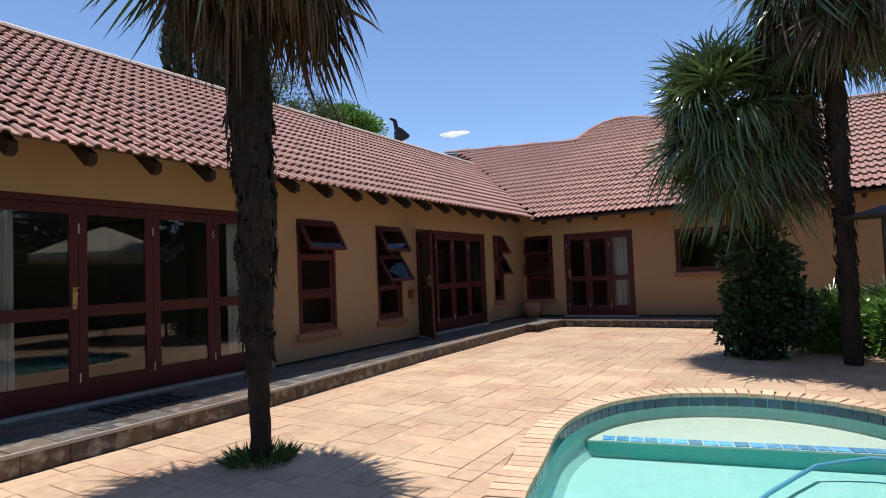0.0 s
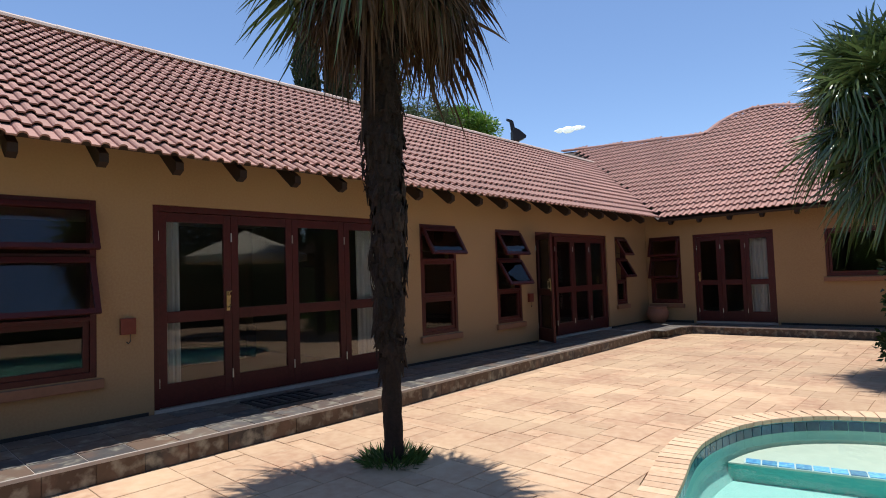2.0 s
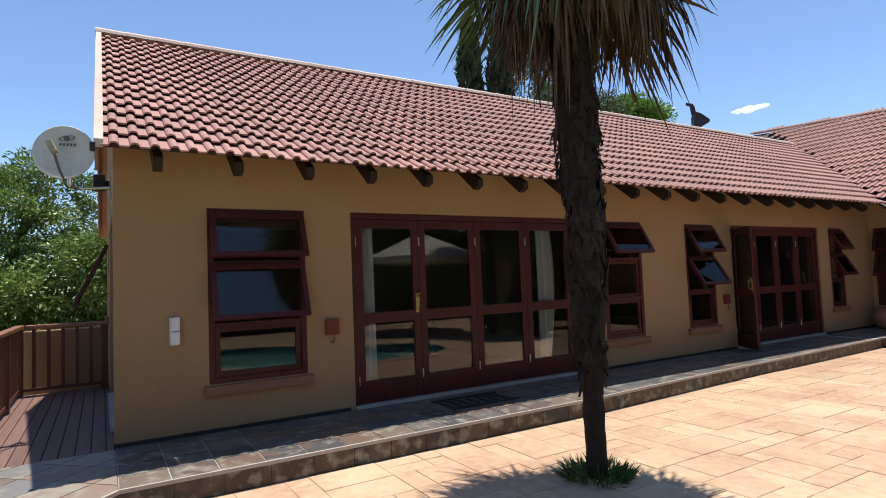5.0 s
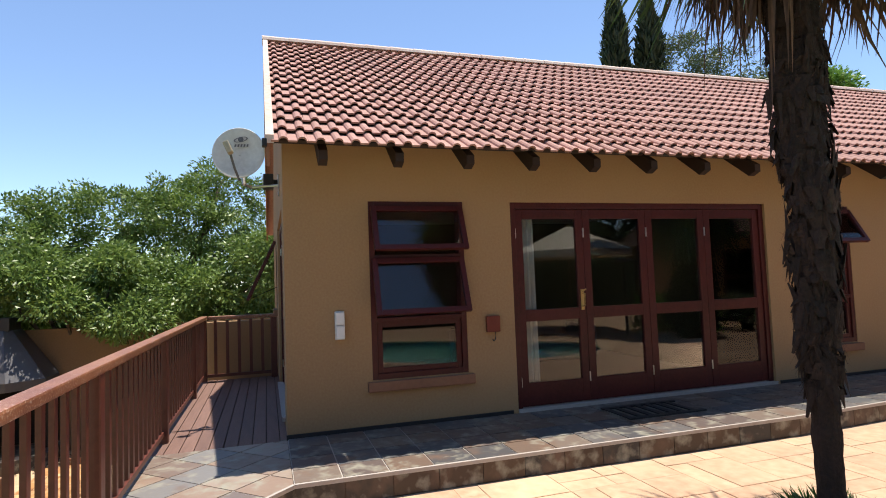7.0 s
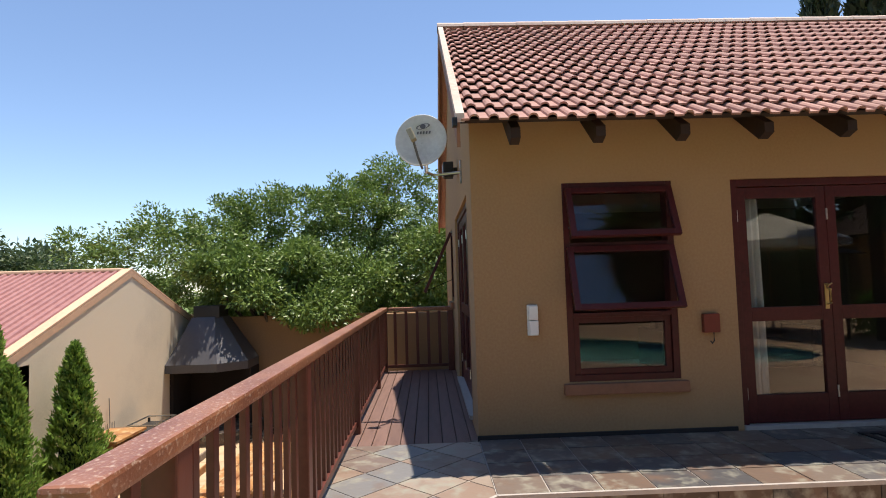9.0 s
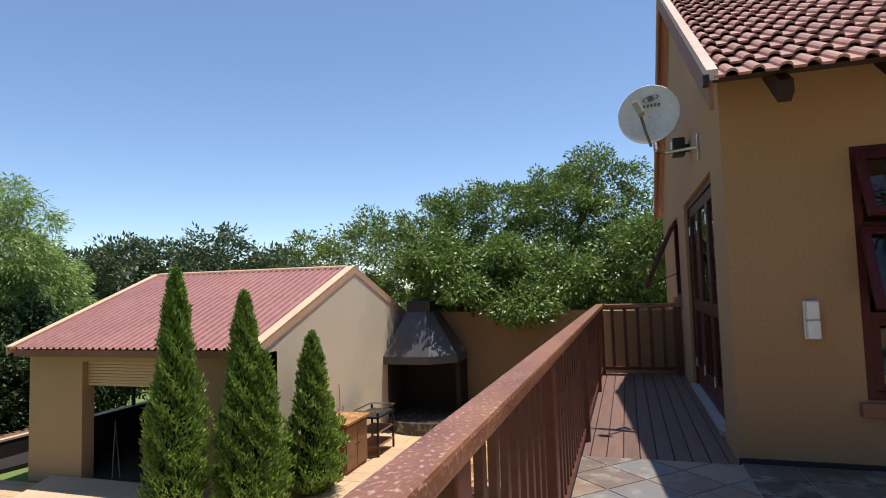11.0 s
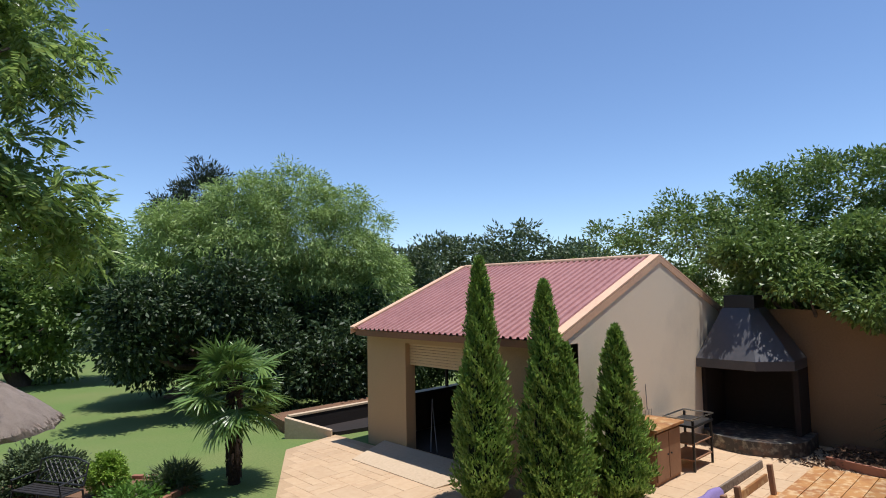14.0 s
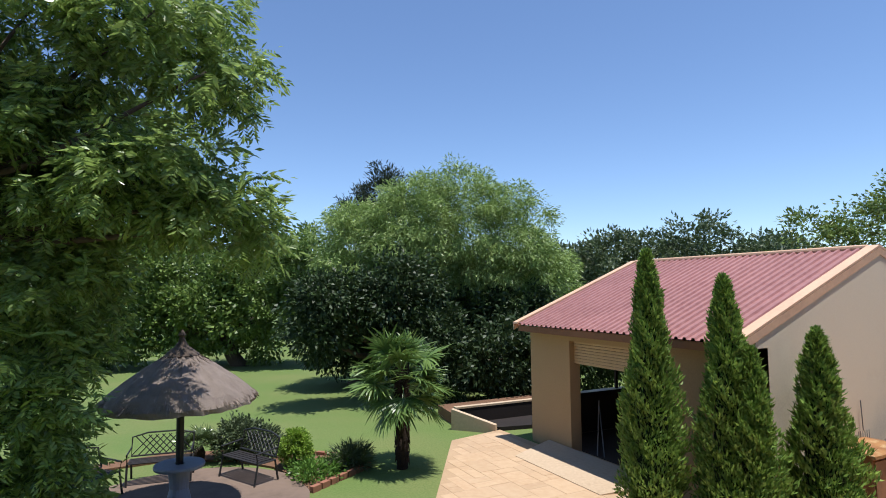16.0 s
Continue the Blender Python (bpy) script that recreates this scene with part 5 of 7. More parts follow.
def tree(name, base, blobs, label, leaf, clumps=200, per=60, spread=0.5, length=0.16, width=0.07, hang=0.2, trunk_r=0.2, bark="bark", shell=0.45, category="tree", trunk_top=None, pinnate=0):
    ob = empty(name, pose(*base), label=label, category=category)
    b = Vector(base)
    centre = sum((Vector(c) for c, _ in blobs), Vector()) / len(blobs)
    fork = trunk_top and Vector(trunk_top) or b.lerp(centre, 0.5)
    mid = b.lerp(fork, 0.5) + Vector((0.12, -0.08, 0))
    part("trunk", Shape().tube([Vector((0, 0, -0.1)), mid - b, fork - b], [trunk_r * 1.25, trunk_r, trunk_r * 0.75], 10), M[bark], ob, smooth=True)
    for c, r in blobs:
        e = Vector(c)
        k = fork.lerp(e, 0.5) + Vector((0, 0, -0.15 * (e - fork).length * 0.4))
        part("limb", Shape().tube([fork - b, k - b, e - b], [trunk_r * 0.6, trunk_r * 0.38, trunk_r * 0.12], 7), M[bark], ob, smooth=True)
    pos, away = crown_points(blobs, clumps, per, spread, shell)
    away = away + prng.normal(size=away.shape) * 0.6
    away[:, 2] -= hang
    if pinnate:
        pos, away = leaflets(pos, away, pinnate, 0.30)
    part("crown", leaf_mesh("crown", pos - np.array(base), away, length, width, M[leaf]), None, ob, "leafy crown with gaps")
    return ob


def fan_frond(petiole, elevation, radius, blades, spread, gravity, width):
    """A fan leaf in its natural hang: the stalk leaves the origin along +x at that elevation, the blades spread from its end and sag."""
    s = Shape()
    e = radians(elevation)
    ahead, side = Vector((math.cos(e), 0, math.sin(e))), Vector((0, 1, 0))
    end = ahead * petiole + Vector((0, 0, -0.06 * gravity))
    s.tube([(0, 0, 0), ahead * petiole * 0.5 + Vector((0, 0, 0.02)), end], [0.014, 0.011, 0.008], 5)
    for i in range(blades):
        a = radians(-spread + 2 * spread * i / (blades - 1)) + rng.uniform(-0.06, 0.06)
        r = radius * (0.76 + 0.24 * math.cos(a * 0.7)) * rng.uniform(0.7, 1.12)
        g = gravity * rng.uniform(0.4, 1.7)
        d = ahead * math.cos(a) + side * math.sin(a)
        w_dir = side * math.cos(a) - ahead * math.sin(a)
        base = len(s.v)
        for t, w in ((0.0, 0.3), (0.3, 1.0), (0.55, 0.9), (0.8, 0.6), (1.0, 0.05)):
            c = end + (d * t * max(0.35, 1 - 0.38 * g * t) + Vector((0, 0, -0.62 * g * t ** 1.9))) * r
            up = Vector((0, 0, 0.35 * w * width)) * (1 if i % 2 else -1)
            s.v += [tuple(c + w_dir * w * width * 0.5 + up * 0.5), tuple(c - w_dir * w * width * 0.5 - up * 0.5)]
        for k in range(4):
            q = base + k * 2
            s.f.append((q, q + 1, q + 3, q + 2))
    return s


FROND_KINDS = {"green": (0.5, 0.66, 38, 112, 0.42, 0.024, "palmleaf"), "wilted": (0.45, 0.68, 36, 104, 1.0, 0.024, "palmleaf"), "dead": (0.42, 0.64, 32, 74, 1.15, 0.026, "deadfrond"), "stiff": (0.48, 0.62, 36, 112, 0.36, 0.036, "palmbright"), "shaded": (0.42, 0.66, 34, 104, 0.85, 0.026, "palmshade")}
FRONDS = {}


def put_frond(palm, kind, at, azimuth, elevation, scale, name="frond"):
    step_el = 15 * round(elevation / 15)
    key = (kind, step_el, rng.randrange(3))
    if key not in FRONDS:
        pet, rad, n, spread, grav, wid, mat_name = FROND_KINDS[kind]
        FRONDS[key] = fan_frond(pet, step_el, rad, n, spread, grav, wid).mesh("frond", M[mat_name])
    m = pose(*at) @ pose(0, 0, 0, 0, 0, azimuth) @ pose(0, 0, 0, rng.uniform(-34, 34), rng.uniform(-11, 11), rng.uniform(-12, 12)) @ Matrix.Diagonal((scale, scale, scale, 1))
    part(name, FRONDS[key], None, palm, m=m)


def palm_trunk(palm, height, radii, shag, lean=(0.0, 0.0), ragged=0.0):
    """A trunk wrapped in torn fibre; radii at equal heights; ragged: how far the old leaf bases bulge; lean: how far its top stands off."""
    rows, sides = 70, 20
    s = Shape()

    def prof(t):
        u = t * (len(radii) - 1)
        i = min(len(radii) - 2, int(u))
        return radii[i] + (radii[i + 1] - radii[i]) * (u - i)

    def axis(t):
        return Vector((lean[0] * t * t, lean[1] * t * t, t * height - 0.03))

    def swell(t, a):
        z = t * height
        on = min(1.0, max(0.0, (z - 0.75) / 0.3))
        ring = 1.0 - ((z * 4.6 + 0.12 * math.sin(a * 2 + z * 3)) % 1.0)
        return 1.0 + on * ragged * (0.55 * ring - 0.28 + 0.9 * noise.noise(Vector((math.cos(a) * 1.3, math.sin(a) * 1.3, z * 2.3))))

    for j in range(rows + 1):
        t = j / rows
        for k in range(sides):
            a = 2 * math.pi * k / sides
            r = prof(t) * (0.92 + 0.12 * noise.noise(Vector((math.cos(a) * 2, math.sin(a) * 2, t * height * 5))) + 0.04 * (j % 3)) * swell(t, a)
            s.v.append(tuple(axis(t) + Vector((r * math.cos(a), r * math.sin(a), 0))))
    s.f = [(j * sides + k, j * sides + (k + 1) % sides, (j + 1) * sides + (k + 1) % sides, (j + 1) * sides + k) for j in range(rows) for k in range(sides)]
    part("trunk", s, M["palmbark"], palm, "dark trunk wrapped in fibre")
    f = Shape()
    for _ in range(shag):
        t = rng.uniform(0.12, 1.0) if ragged == 0 else rng.uniform(0.17, 1.0)
        a = rng.uniform(0, 2 * math.pi)
        r = prof(t) * 0.93 * swell(t, a)
        out, tang = Vector((math.cos(a), math.sin(a), 0)), Vector((-math.sin(a), math.cos(a), 0))
        p = out * r + axis(t)
        w, l = rng.uniform(0.02, 0.06), rng.uniform(0.06, 0.2)
        up = rng.choice((-1, -1, 1, -0.4))
        tip = p + out * rng.uniform(0.012, 0.05) + Vector((0, 0, l * up)) + tang * rng.uniform(-0.04, 0.04)
        f.add([p - tang * w, p + tang * w, tip + tang * w * 0.3, tip - tang * w * 0.3, p + out * 0.025], [(0, 4, 3), (4, 1, 2), (4, 2, 3)])
        if ragged and rng.random() < 0.8:
            # loose hairs of fibre hanging off the leaf base
            for _ in range(5):
                q = p + tang * rng.uniform(-0.05, 0.05) + Vector((0, 0, rng.uniform(-0.05, 0.05)))
                e = q + out * rng.uniform(0.02, 0.075) + tang * rng.uniform(-0.03, 0.03) + Vector((0, 0, rng.uniform(-0.16, 0.05)))
                f.add([q - tang * 0.003, q + tang * 0.003, e], [(0, 1, 2)])
    tagged(part("fibre", f, M["palmbark"], palm, "torn leaf bases and fibre"), kind="stuff")


def fan_palm(name, base, height, radii, label, green, dead, scale, shag=500, top_el=80, low_el=-30, stiff=5, live="green", wild=14, lean=(0.0, 0.0), ragged=0.0, crown_off=(0.0, 0.0)):
    palm = empty(name, pose(*base), label=label, category="palm tree")
    palm_trunk(palm, height, radii, shag, lean, ragged)
    for i in range(green):
        t = i / max(1, green - 1)
        el = top_el + (low_el - top_el) * t ** 0.9
        kind = live if el > stiff else "wilted"
        put_frond(palm, kind, (lean[0] + crown_off[0] * (1 - t), lean[1] + crown_off[1] * (1 - t), height - 0.05 - 0.35 * t * scale), i * 137.5 + rng.uniform(-12, 12), el + rng.uniform(-wild, wild), scale * rng.uniform(1.06 - 0.025 * wild, 1.1))
    for i in range(dead):
        t = i / max(1, dead - 1)
        put_frond(palm, "dead", (lean[0] - 0.45 * crown_off[0], lean[1] - 0.45 * crown_off[1], height - 0.10 - 0.32 * t * scale), i * 137.5 + rng.uniform(-20, 20), 10 - 54 * t ** 0.9 + rng.uniform(-14, 14), scale * rng.uniform(0.55, 1.1), "dead_frond")
    return palm


def grass_tuft(name, base, radius, count, height, label):
    pos = np.zeros((count, 3))
    a, r = prng.uniform(0, 6.283, count), radius * np.sqrt(prng.uniform(0, 1, count))
    pos[:, 0], pos[:, 1] = r * np.cos(a), r * np.sin(a)
    ax = np.stack([np.cos(a) * 0.7, np.sin(a) * 0.7, np.full(count, 0.75)], 1) + prng.normal(size=(count, 3)) * 0.3
    ob = empty(name, pose(*base), label=label, category="grass", kind="stuff")
    part("blades", leaf_mesh("blades", pos, ax, height, 0.016, M["blade"]), None, ob)


fan_palm("fan_palm", (-3.45, 3.53, 0.0), 4.75, [0.078, 0.082, 0.108, 0.142, 0.14, 0.13, 0.13], "tall fan palm with shaggy trunk and dry skirt, in the paving", 44, 140, 1.16, shag=1100, lean=(-0.03, 0.0), ragged=0.55, crown_off=(-0.28, -0.2))
grass_tuft("grass_tuft", (-3.45, 3.53, 0.0), 0.24, 380, 0.125, "green grass tuft round the palm's foot")
fan_palm("fan_palm", (-0.45, 9.95, 0.0), 3.75, [0.2, 0.2, 0.2, 0.2], "bushy fan palm with ivy at its foot", 130, 90, 1.36, shag=200, low_el=-66, stiff=30, crown_off=(-0.3, -0.25))
fan_palm("fan_palm", (0.66, 9.5, 0.0), 5.3, [0.11, 0.105, 0.105, 0.11, 0.12], "taller fan palm with drooping dry fronds", 70, 80, 1.36, shag=400, low_el=-58, stiff=25, ragged=0.2)


def shrub(name, base, blobs, label, leaf, clumps, per, length, width, spread=0.2, category="shrub"):
    ob = empty(name, pose(*base), label=label, category=category)
    pos, away = crown_points(blobs, clumps, per, spread, 0.55)
    keep = pos[:, 2] > base[2] + 0.02
    part("foliage", leaf_mesh("foliage", (pos - np.array(base))[keep], away[keep] + prng.normal(size=away[keep].shape) * 0.5, length, width, M[leaf]), None, ob)
    part("stem", Shape().tube([(0, 0, -0.05), (0.02, 0, max(0.15, (blobs[0][0][2] - base[2])))], [0.05, 0.02], 7), M["bark"], ob)
    return ob


shrub("ivy_shrub", (-0.42, 9.9, 0.0), [((-0.42, 9.9, 0.4), (0.38, 0.4, 0.45)), ((-0.40, 9.95, 1.2), (0.38, 0.38, 0.75)), ((-0.16, 9.9, 0.75), (0.36, 0.4, 0.45))], "dark ivy grown round the palm trunk", "ivy", 260, 40, 0.09, 0.07)
shrub("garden_shrub", (0.4, 10.8, 0.0), [((0.35, 10.7, 0.4), (0.5, 0.4, 0.4)), ((0.95, 10.9, 0.35), (0.55, 0.45, 0.38))], "leafy green shrub behind the palms", "leafbright", 120, 40, 0.10, 0.05)
shrub("garden_shrub", (1.6, 10.3, 0.0), [((1.6, 10.3, 0.45), (0.6, 0.5, 0.45))], "leafy green shrub behind the palms", "leafbright", 90, 40, 0.10, 0.05)
for bx, by, sc in ((0.35, 12.2, 1.0), (1.5, 11.6, 1.1)):
    cyc = empty("cycad", pose(bx, by, 0.0), label="spiky cycad in the bed behind the palms", category="plant")
    part("stem", Shape().lathe([(0.14, 0), (0.17, 0.2), (0.1, 0.42)], 12), M["palmbark"], cyc)
    for i in range(26):
        put_frond(cyc, "green", (0, 0, 0.4), i * 137.5, 65 - i * 2.4, 0.85 * sc)

# garden palm on the lawn
gp = fan_palm("fan_palm", (-6.45, -10.62, LOW - 0.06), 1.82, [0.11, 0.115, 0.12, 0.12], "young fan palm on the lawn beside the yard", 38, 0, 1.04, shag=420, low_el=-40, stiff=-60, live="stiff", wild=9)


def cone_conifer(base, top, radius, label, count, leader=None):
    """A dense upright conifer: sprigs lie along a flame-shaped skin."""
    ob = empty("cypress", pose(*base), label=label, category="conifer", group="conifers by the yard")
    h = top - base[2]
    parts = [((0.0, 0.0), h, radius, count)]
    if leader:
        parts.append(leader)
    pos, ax = [], []
    for (ox, oy), hh, rad, cnt in parts:
        t = prng.uniform(0, 1, cnt) ** 1.25
        prof = rad * np.minimum(1, (t + 0.06) / 0.16) * (1 - t) ** 0.72
        a = prng.uniform(0, 6.283, cnt)
        lump = 1.04 + 0.38 * np.sin(a * 3 + t * 17) * np.sin(t * 29 + a) + 0.16 * np.sin(a * 7 + t * 41)
        r = prof * lump * prng.uniform(0.72, 1.14, cnt)
        pos.append(np.stack([ox + r * np.cos(a), oy + r * np.sin(a), t * hh], 1))
        ax.append(np.stack([np.cos(a) * 0.55, np.sin(a) * 0.55, np.full(cnt, 1.0)], 1) + prng.normal(size=(cnt, 3)) * 0.35)
    part("foliage", leaf_mesh("foliage", np.concatenate(pos), np.concatenate(ax), 0.095, 0.032, M["cypress"]), None, ob, "dense scale foliage")
    part("trunk", Shape().tube([(0, 0, -0.1), (0, 0, h * 0.9)], [0.07, 0.015], 7), M["bark"], ob)
    # solid near-black core paints the shade between the sprigs
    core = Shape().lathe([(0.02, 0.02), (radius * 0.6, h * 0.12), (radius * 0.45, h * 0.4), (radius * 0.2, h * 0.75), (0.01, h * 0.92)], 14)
    part("core", core, M["innergreen"], ob, "dark solid core standing for the inner shade")


# green darkened to the inner shade of dense foliage; the hedge block shares it
M["innergreen"] = surface("shade_dark_green", (0.016, 0.03, 0.01), (0.01, 0.02, 0.008), rough=0.95, fine=20, bump=0.6, depth=0.03)
cone_conifer((-8.72, -6.82, LOW), 1.80, 0.43, "tall narrow cypress in the paved yard", 15000)
cone_conifer((-9.2, -5.95, LOW), 1.42, 0.41, "slim cypress with a second leader", 13000, ((-0.1, 0.28), 2.35, 0.36, 6000))
cone_conifer((-10.2, -5.36, LOW), 0.70, 0.44, "shorter bright cypress beside the cabinet", 12000)

# out of view; tall enough to keep bright sky out of the window glass
tree("unseen_terrace_tree", (11.0, 6.0, LOW), [((10.8, -1.0, 4.8), (1.8, 3.0, 4.4)), ((10.8, 4.5, 5.2), (1.8, 3.2, 4.8)), ((10.8, 10.0, 5.2), (1.8, 3.2, 4.8)), ((11.0, 14.5, 4.6), (1.8, 2.6, 4.2))], "unseen dark trees behind the hedge, keeping sky out of reflections", "ivy", clumps=480, per=60, spread=0.8, length=0.34, width=0.2, trunk_r=0.3)
# trees beyond the walls
tree("broadleaf_tree", (-19.6, -2.6, LOW), [((-17.8, -7.2, 2.4), (1.7, 1.9, 1.5)), ((-18.6, -4.9, 2.5), (1.9, 1.7, 1.9)), ((-19.4, -2.4, 2.6), (2.2, 2.0, 2.3)), ((-19.6, -1.3, 3.7), (1.7, 1.9, 1.5)), ((-19.6, -1.0, 4.9), (0.7, 0.6, 0.6)), ((-20.3, 1.0, 2.6), (1.9, 2.2, 1.9)), ((-21.0, 1.5, 0.4), (2.0, 3.4, 1.8)), ((-21.0, -4.5, 0.2), (2.0, 3.6, 1.8)), ((-18.4, -3.2, 1.3), (1.7, 2.2, 1.1)), ((-20.6, 3.6, 2.2), (2.0, 2.2, 1.8)), ((-17.3, -9.2, 1.5), (1.4, 1.6, 1.6)), ((-18.2, -6.0, 3.0), (1.5, 1.5, 1.0)), ((-18.8, -3.6, 3.4), (1.5, 1.5, 1.2)), ((-20.5, -8.0, 0.6), (1.8, 2.2, 1.8))],
     "broad dense tree overhanging the boundary wall", "leaf", clumps=950, per=150, spread=0.42, length=0.125, width=0.055, hang=0.35, trunk_r=0.28)
tree("broadleaf_tree", (-17.2, -4.6, LOW), [((-16.5, -4.9, 1.7), (1.1, 1.0, 1.0)), ((-16.3, -3.3, 1.8), (1.0, 1.0, 1.1)), ((-16.4, -1.6, 1.4), (1.0, 1.2, 0.9)), ((-16.5, 0.4, 1.9), (1.0, 1.3, 1.2)), ((-14.95, -3.95, 1.3), (0.6, 0.5, 0.32)), ((-15.1, -2.7, 0.95), (0.5, 0.8, 0.4)), ((-15.3, -4.7, 1.85), (0.4, 0.5, 0.35)), ((-15.1, -5.3, 1.95), (0.45, 0.55, 0.35))], "low branch of green leaves over the chimney", "leaf", clumps=330, per=130, spread=0.40, length=0.13, width=0.06, hang=0.5, trunk_r=0.12)
tree("willow", (-11.2, -18.8, LOW - 0.06), [((-8.6, -19.9, 2.2), (1.7, 1.6, 2.2)), ((-10.2, -18.8, 3.0), (1.8, 1.8, 2.2)), ((-11.6, -17.9, 3.2), (1.7, 1.7, 2.3)), ((-13.2, -17.3, 2.6), (1.6, 1.5, 2.3)), ((-14.4, -17.6, 1.6), (1.5, 1.5, 1.7)), ((-10.6, -18.6, 1.6), (2.2, 1.6, 1.2)), ((-12.8, -17.5, 1.4), (1.6, 1.3, 1.2))],
     "pale green weeping willow above the lawn", "willow", clumps=1500, per=95, spread=0.38, length=0.17, width=0.036, hang=0.75, trunk_r=0.3, shell=0.5)
tree("dark_tree", (-8.6, -20.4, LOW - 0.06), [((-8.4, -20.0, -0.2), (1.7, 1.1, 1.3)), ((-7.6, -19.6, 0.6), (1.2, 1.0, 1.2)), ((-10.6, -19.0, -0.6), (1.9, 1.0, 1.2)), ((-12.6, -17.6, -0.7), (1.6, 0.9, 1.2)), ((-13.4, -16.6, -0.5), (1.0, 0.9, 1.4)), ((-10.8, -17.6, 0.4), (1.6, 0.7, 1.0)), ((-12.9, -16.5, 0.5), (1.2, 0.7, 1.0)), ((-7.0, -16.8, 0.9), (1.4, 0.7, 0.9)), ((-8.7, -16.4, 1.1), (1.3, 0.8, 1.1)), ((-6.3, -16.6, 0.1), (0.7, 0.5, 0.6)), ((-11.4, -14.9, -0.7), (1.5, 0.6, 1.2)), ((-13.8, -14.2, -0.5), (1.5, 0.7, 1.3)), ((-9.9, -15.7, -0.5), (1.2, 0.6, 1.2))],
     "dark broadleaf undergrowth below the willow", "ivy", clumps=820, per=95, spread=0.5, length=0.17, width=0.08, hang=0.4, trunk_r=0.22)
tree("pine", (-14.3, -34.0, -2.6), [((-14.2, -32.8, 6.6), (1.3, 1.3, 2.2)), ((-13.0, -33.6, 5.6), (1.2, 1.2, 1.6)), ((-14.9, -32.4, 4.6), (1.6, 1.4, 2.0))], "dark pine top behind the willow", "pine", clumps=220, per=60, spread=0.55, length=0.3, width=0.06, hang=-0.3, trunk_r=0.35)
tree("far_tree", (-25.0, -25.5, -2.6), [((-22.4, -26.5, 2.2), (2.2, 2.0, 1.7)), ((-24.6, -24.6, 2.4), (2.0, 2.0, 1.9)), ((-27.8, -21.6, 3.4), (1.9, 1.9, 1.7)), ((-26.4, -22.8, 2.4), (2.0, 2.0, 1.9)), ((-30.6, -19.4, 2.2), (2.2, 2.0, 1.6))], "grey-green tree line behind the garage", "dull", clumps=420, per=46, spread=0.6, length=0.26, width=0.12, trunk_r=0.25)
tree("far_tree", (-6.0, -27.5, -2.4), [((-4.0, -28.5, 0.6), (2.4, 2.0, 2.6)), ((-6.6, -27.0, 1.0), (2.2, 1.8, 2.6)), ((-8.4, -25.8, 1.8), (1.6, 1.5, 2.4)), ((-1.5, -29.5, 1.0), (2.6, 2.0, 3.0)), ((1.6, -29.0, 1.5), (2.6, 2.0, 3.4))], "dense dark trees across the lawn", "leaf", clumps=640, per=80, spread=0.6, length=0.24, width=0.12, trunk_r=0.3)
tree("far_tree", (-13.0, -44.0, -2.6), [((-9.0, -44.5, 2.4), (3.2, 2.6, 3.2)), ((-14.0, -44.0, 1.8), (3.6, 2.6, 2.8)), ((-20.0, -41.0, 1.6), (3.6, 2.6, 2.8)), ((-3.0, -46.0, 2.6), (3.6, 2.6, 3.6)), ((-30.0, -34.0, 1.2), (4.0, 3.0, 2.8)), ((-38.0, -24.0, 1.2), (4.0, 3.0, 3.0))], "far grey-green trees closing the garden", "dull", clumps=560, per=70, spread=1.0, length=0.45, width=0.22, trunk_r=0.35)
# near tree whose branches hang into view
tree("pecan_tree", (0.4, -9.3, LOW - 0.06), [((-1.0, -8.6, 4.6), (1.3, 0.8, 1.0)), ((-2.3, -8.0, 4.6), (0.85, 0.7, 0.7)), ((-2.85, -7.7, 3.85), (0.5, 0.45, 0.35)), ((-1.2, -8.5, 3.0), (1.1, 0.7, 0.7)), ((-2.35, -7.95, 2.6), (1.0, 0.6, 0.45)), ((-1.2, -8.6, 1.5), (0.7, 0.55, 0.8)), ((-1.15, -8.65, 0.2), (0.7, 0.5, 1.0)), ((-1.1, -8.75, -0.9), (0.7, 0.5, 0.85)), ((-0.3, -8.9, -0.4), (0.6, 0.5, 1.2)), ((0.6, -9.2, 3.5), (1.4, 0.8, 2.0)), ((-2.95, -7.9, 2.4), (0.62, 0.5, 0.33)), ((-3.3, -7.8, 2.1), (0.35, 0.35, 0.25)), ((-1.8, -9.2, 2.6), (1.2, 0.6, 0.5)), ((-0.6, -9.1, 6.4), (1.4, 1.0, 0.5)), ((-1.6, -9.9, 3.6), (1.3, 0.6, 0.6)), ((-0.6, -9.3, 2.0), (1.3, 0.6, 0.9))],
     "near tree with drooping compound leaves over the garden", "pecan", clumps=860, per=11, spread=0.27, length=0.12, width=0.036, hang=0.75, trunk_r=0.11, trunk_top=(0.7, -9.3, 2.2), pinnate=7)
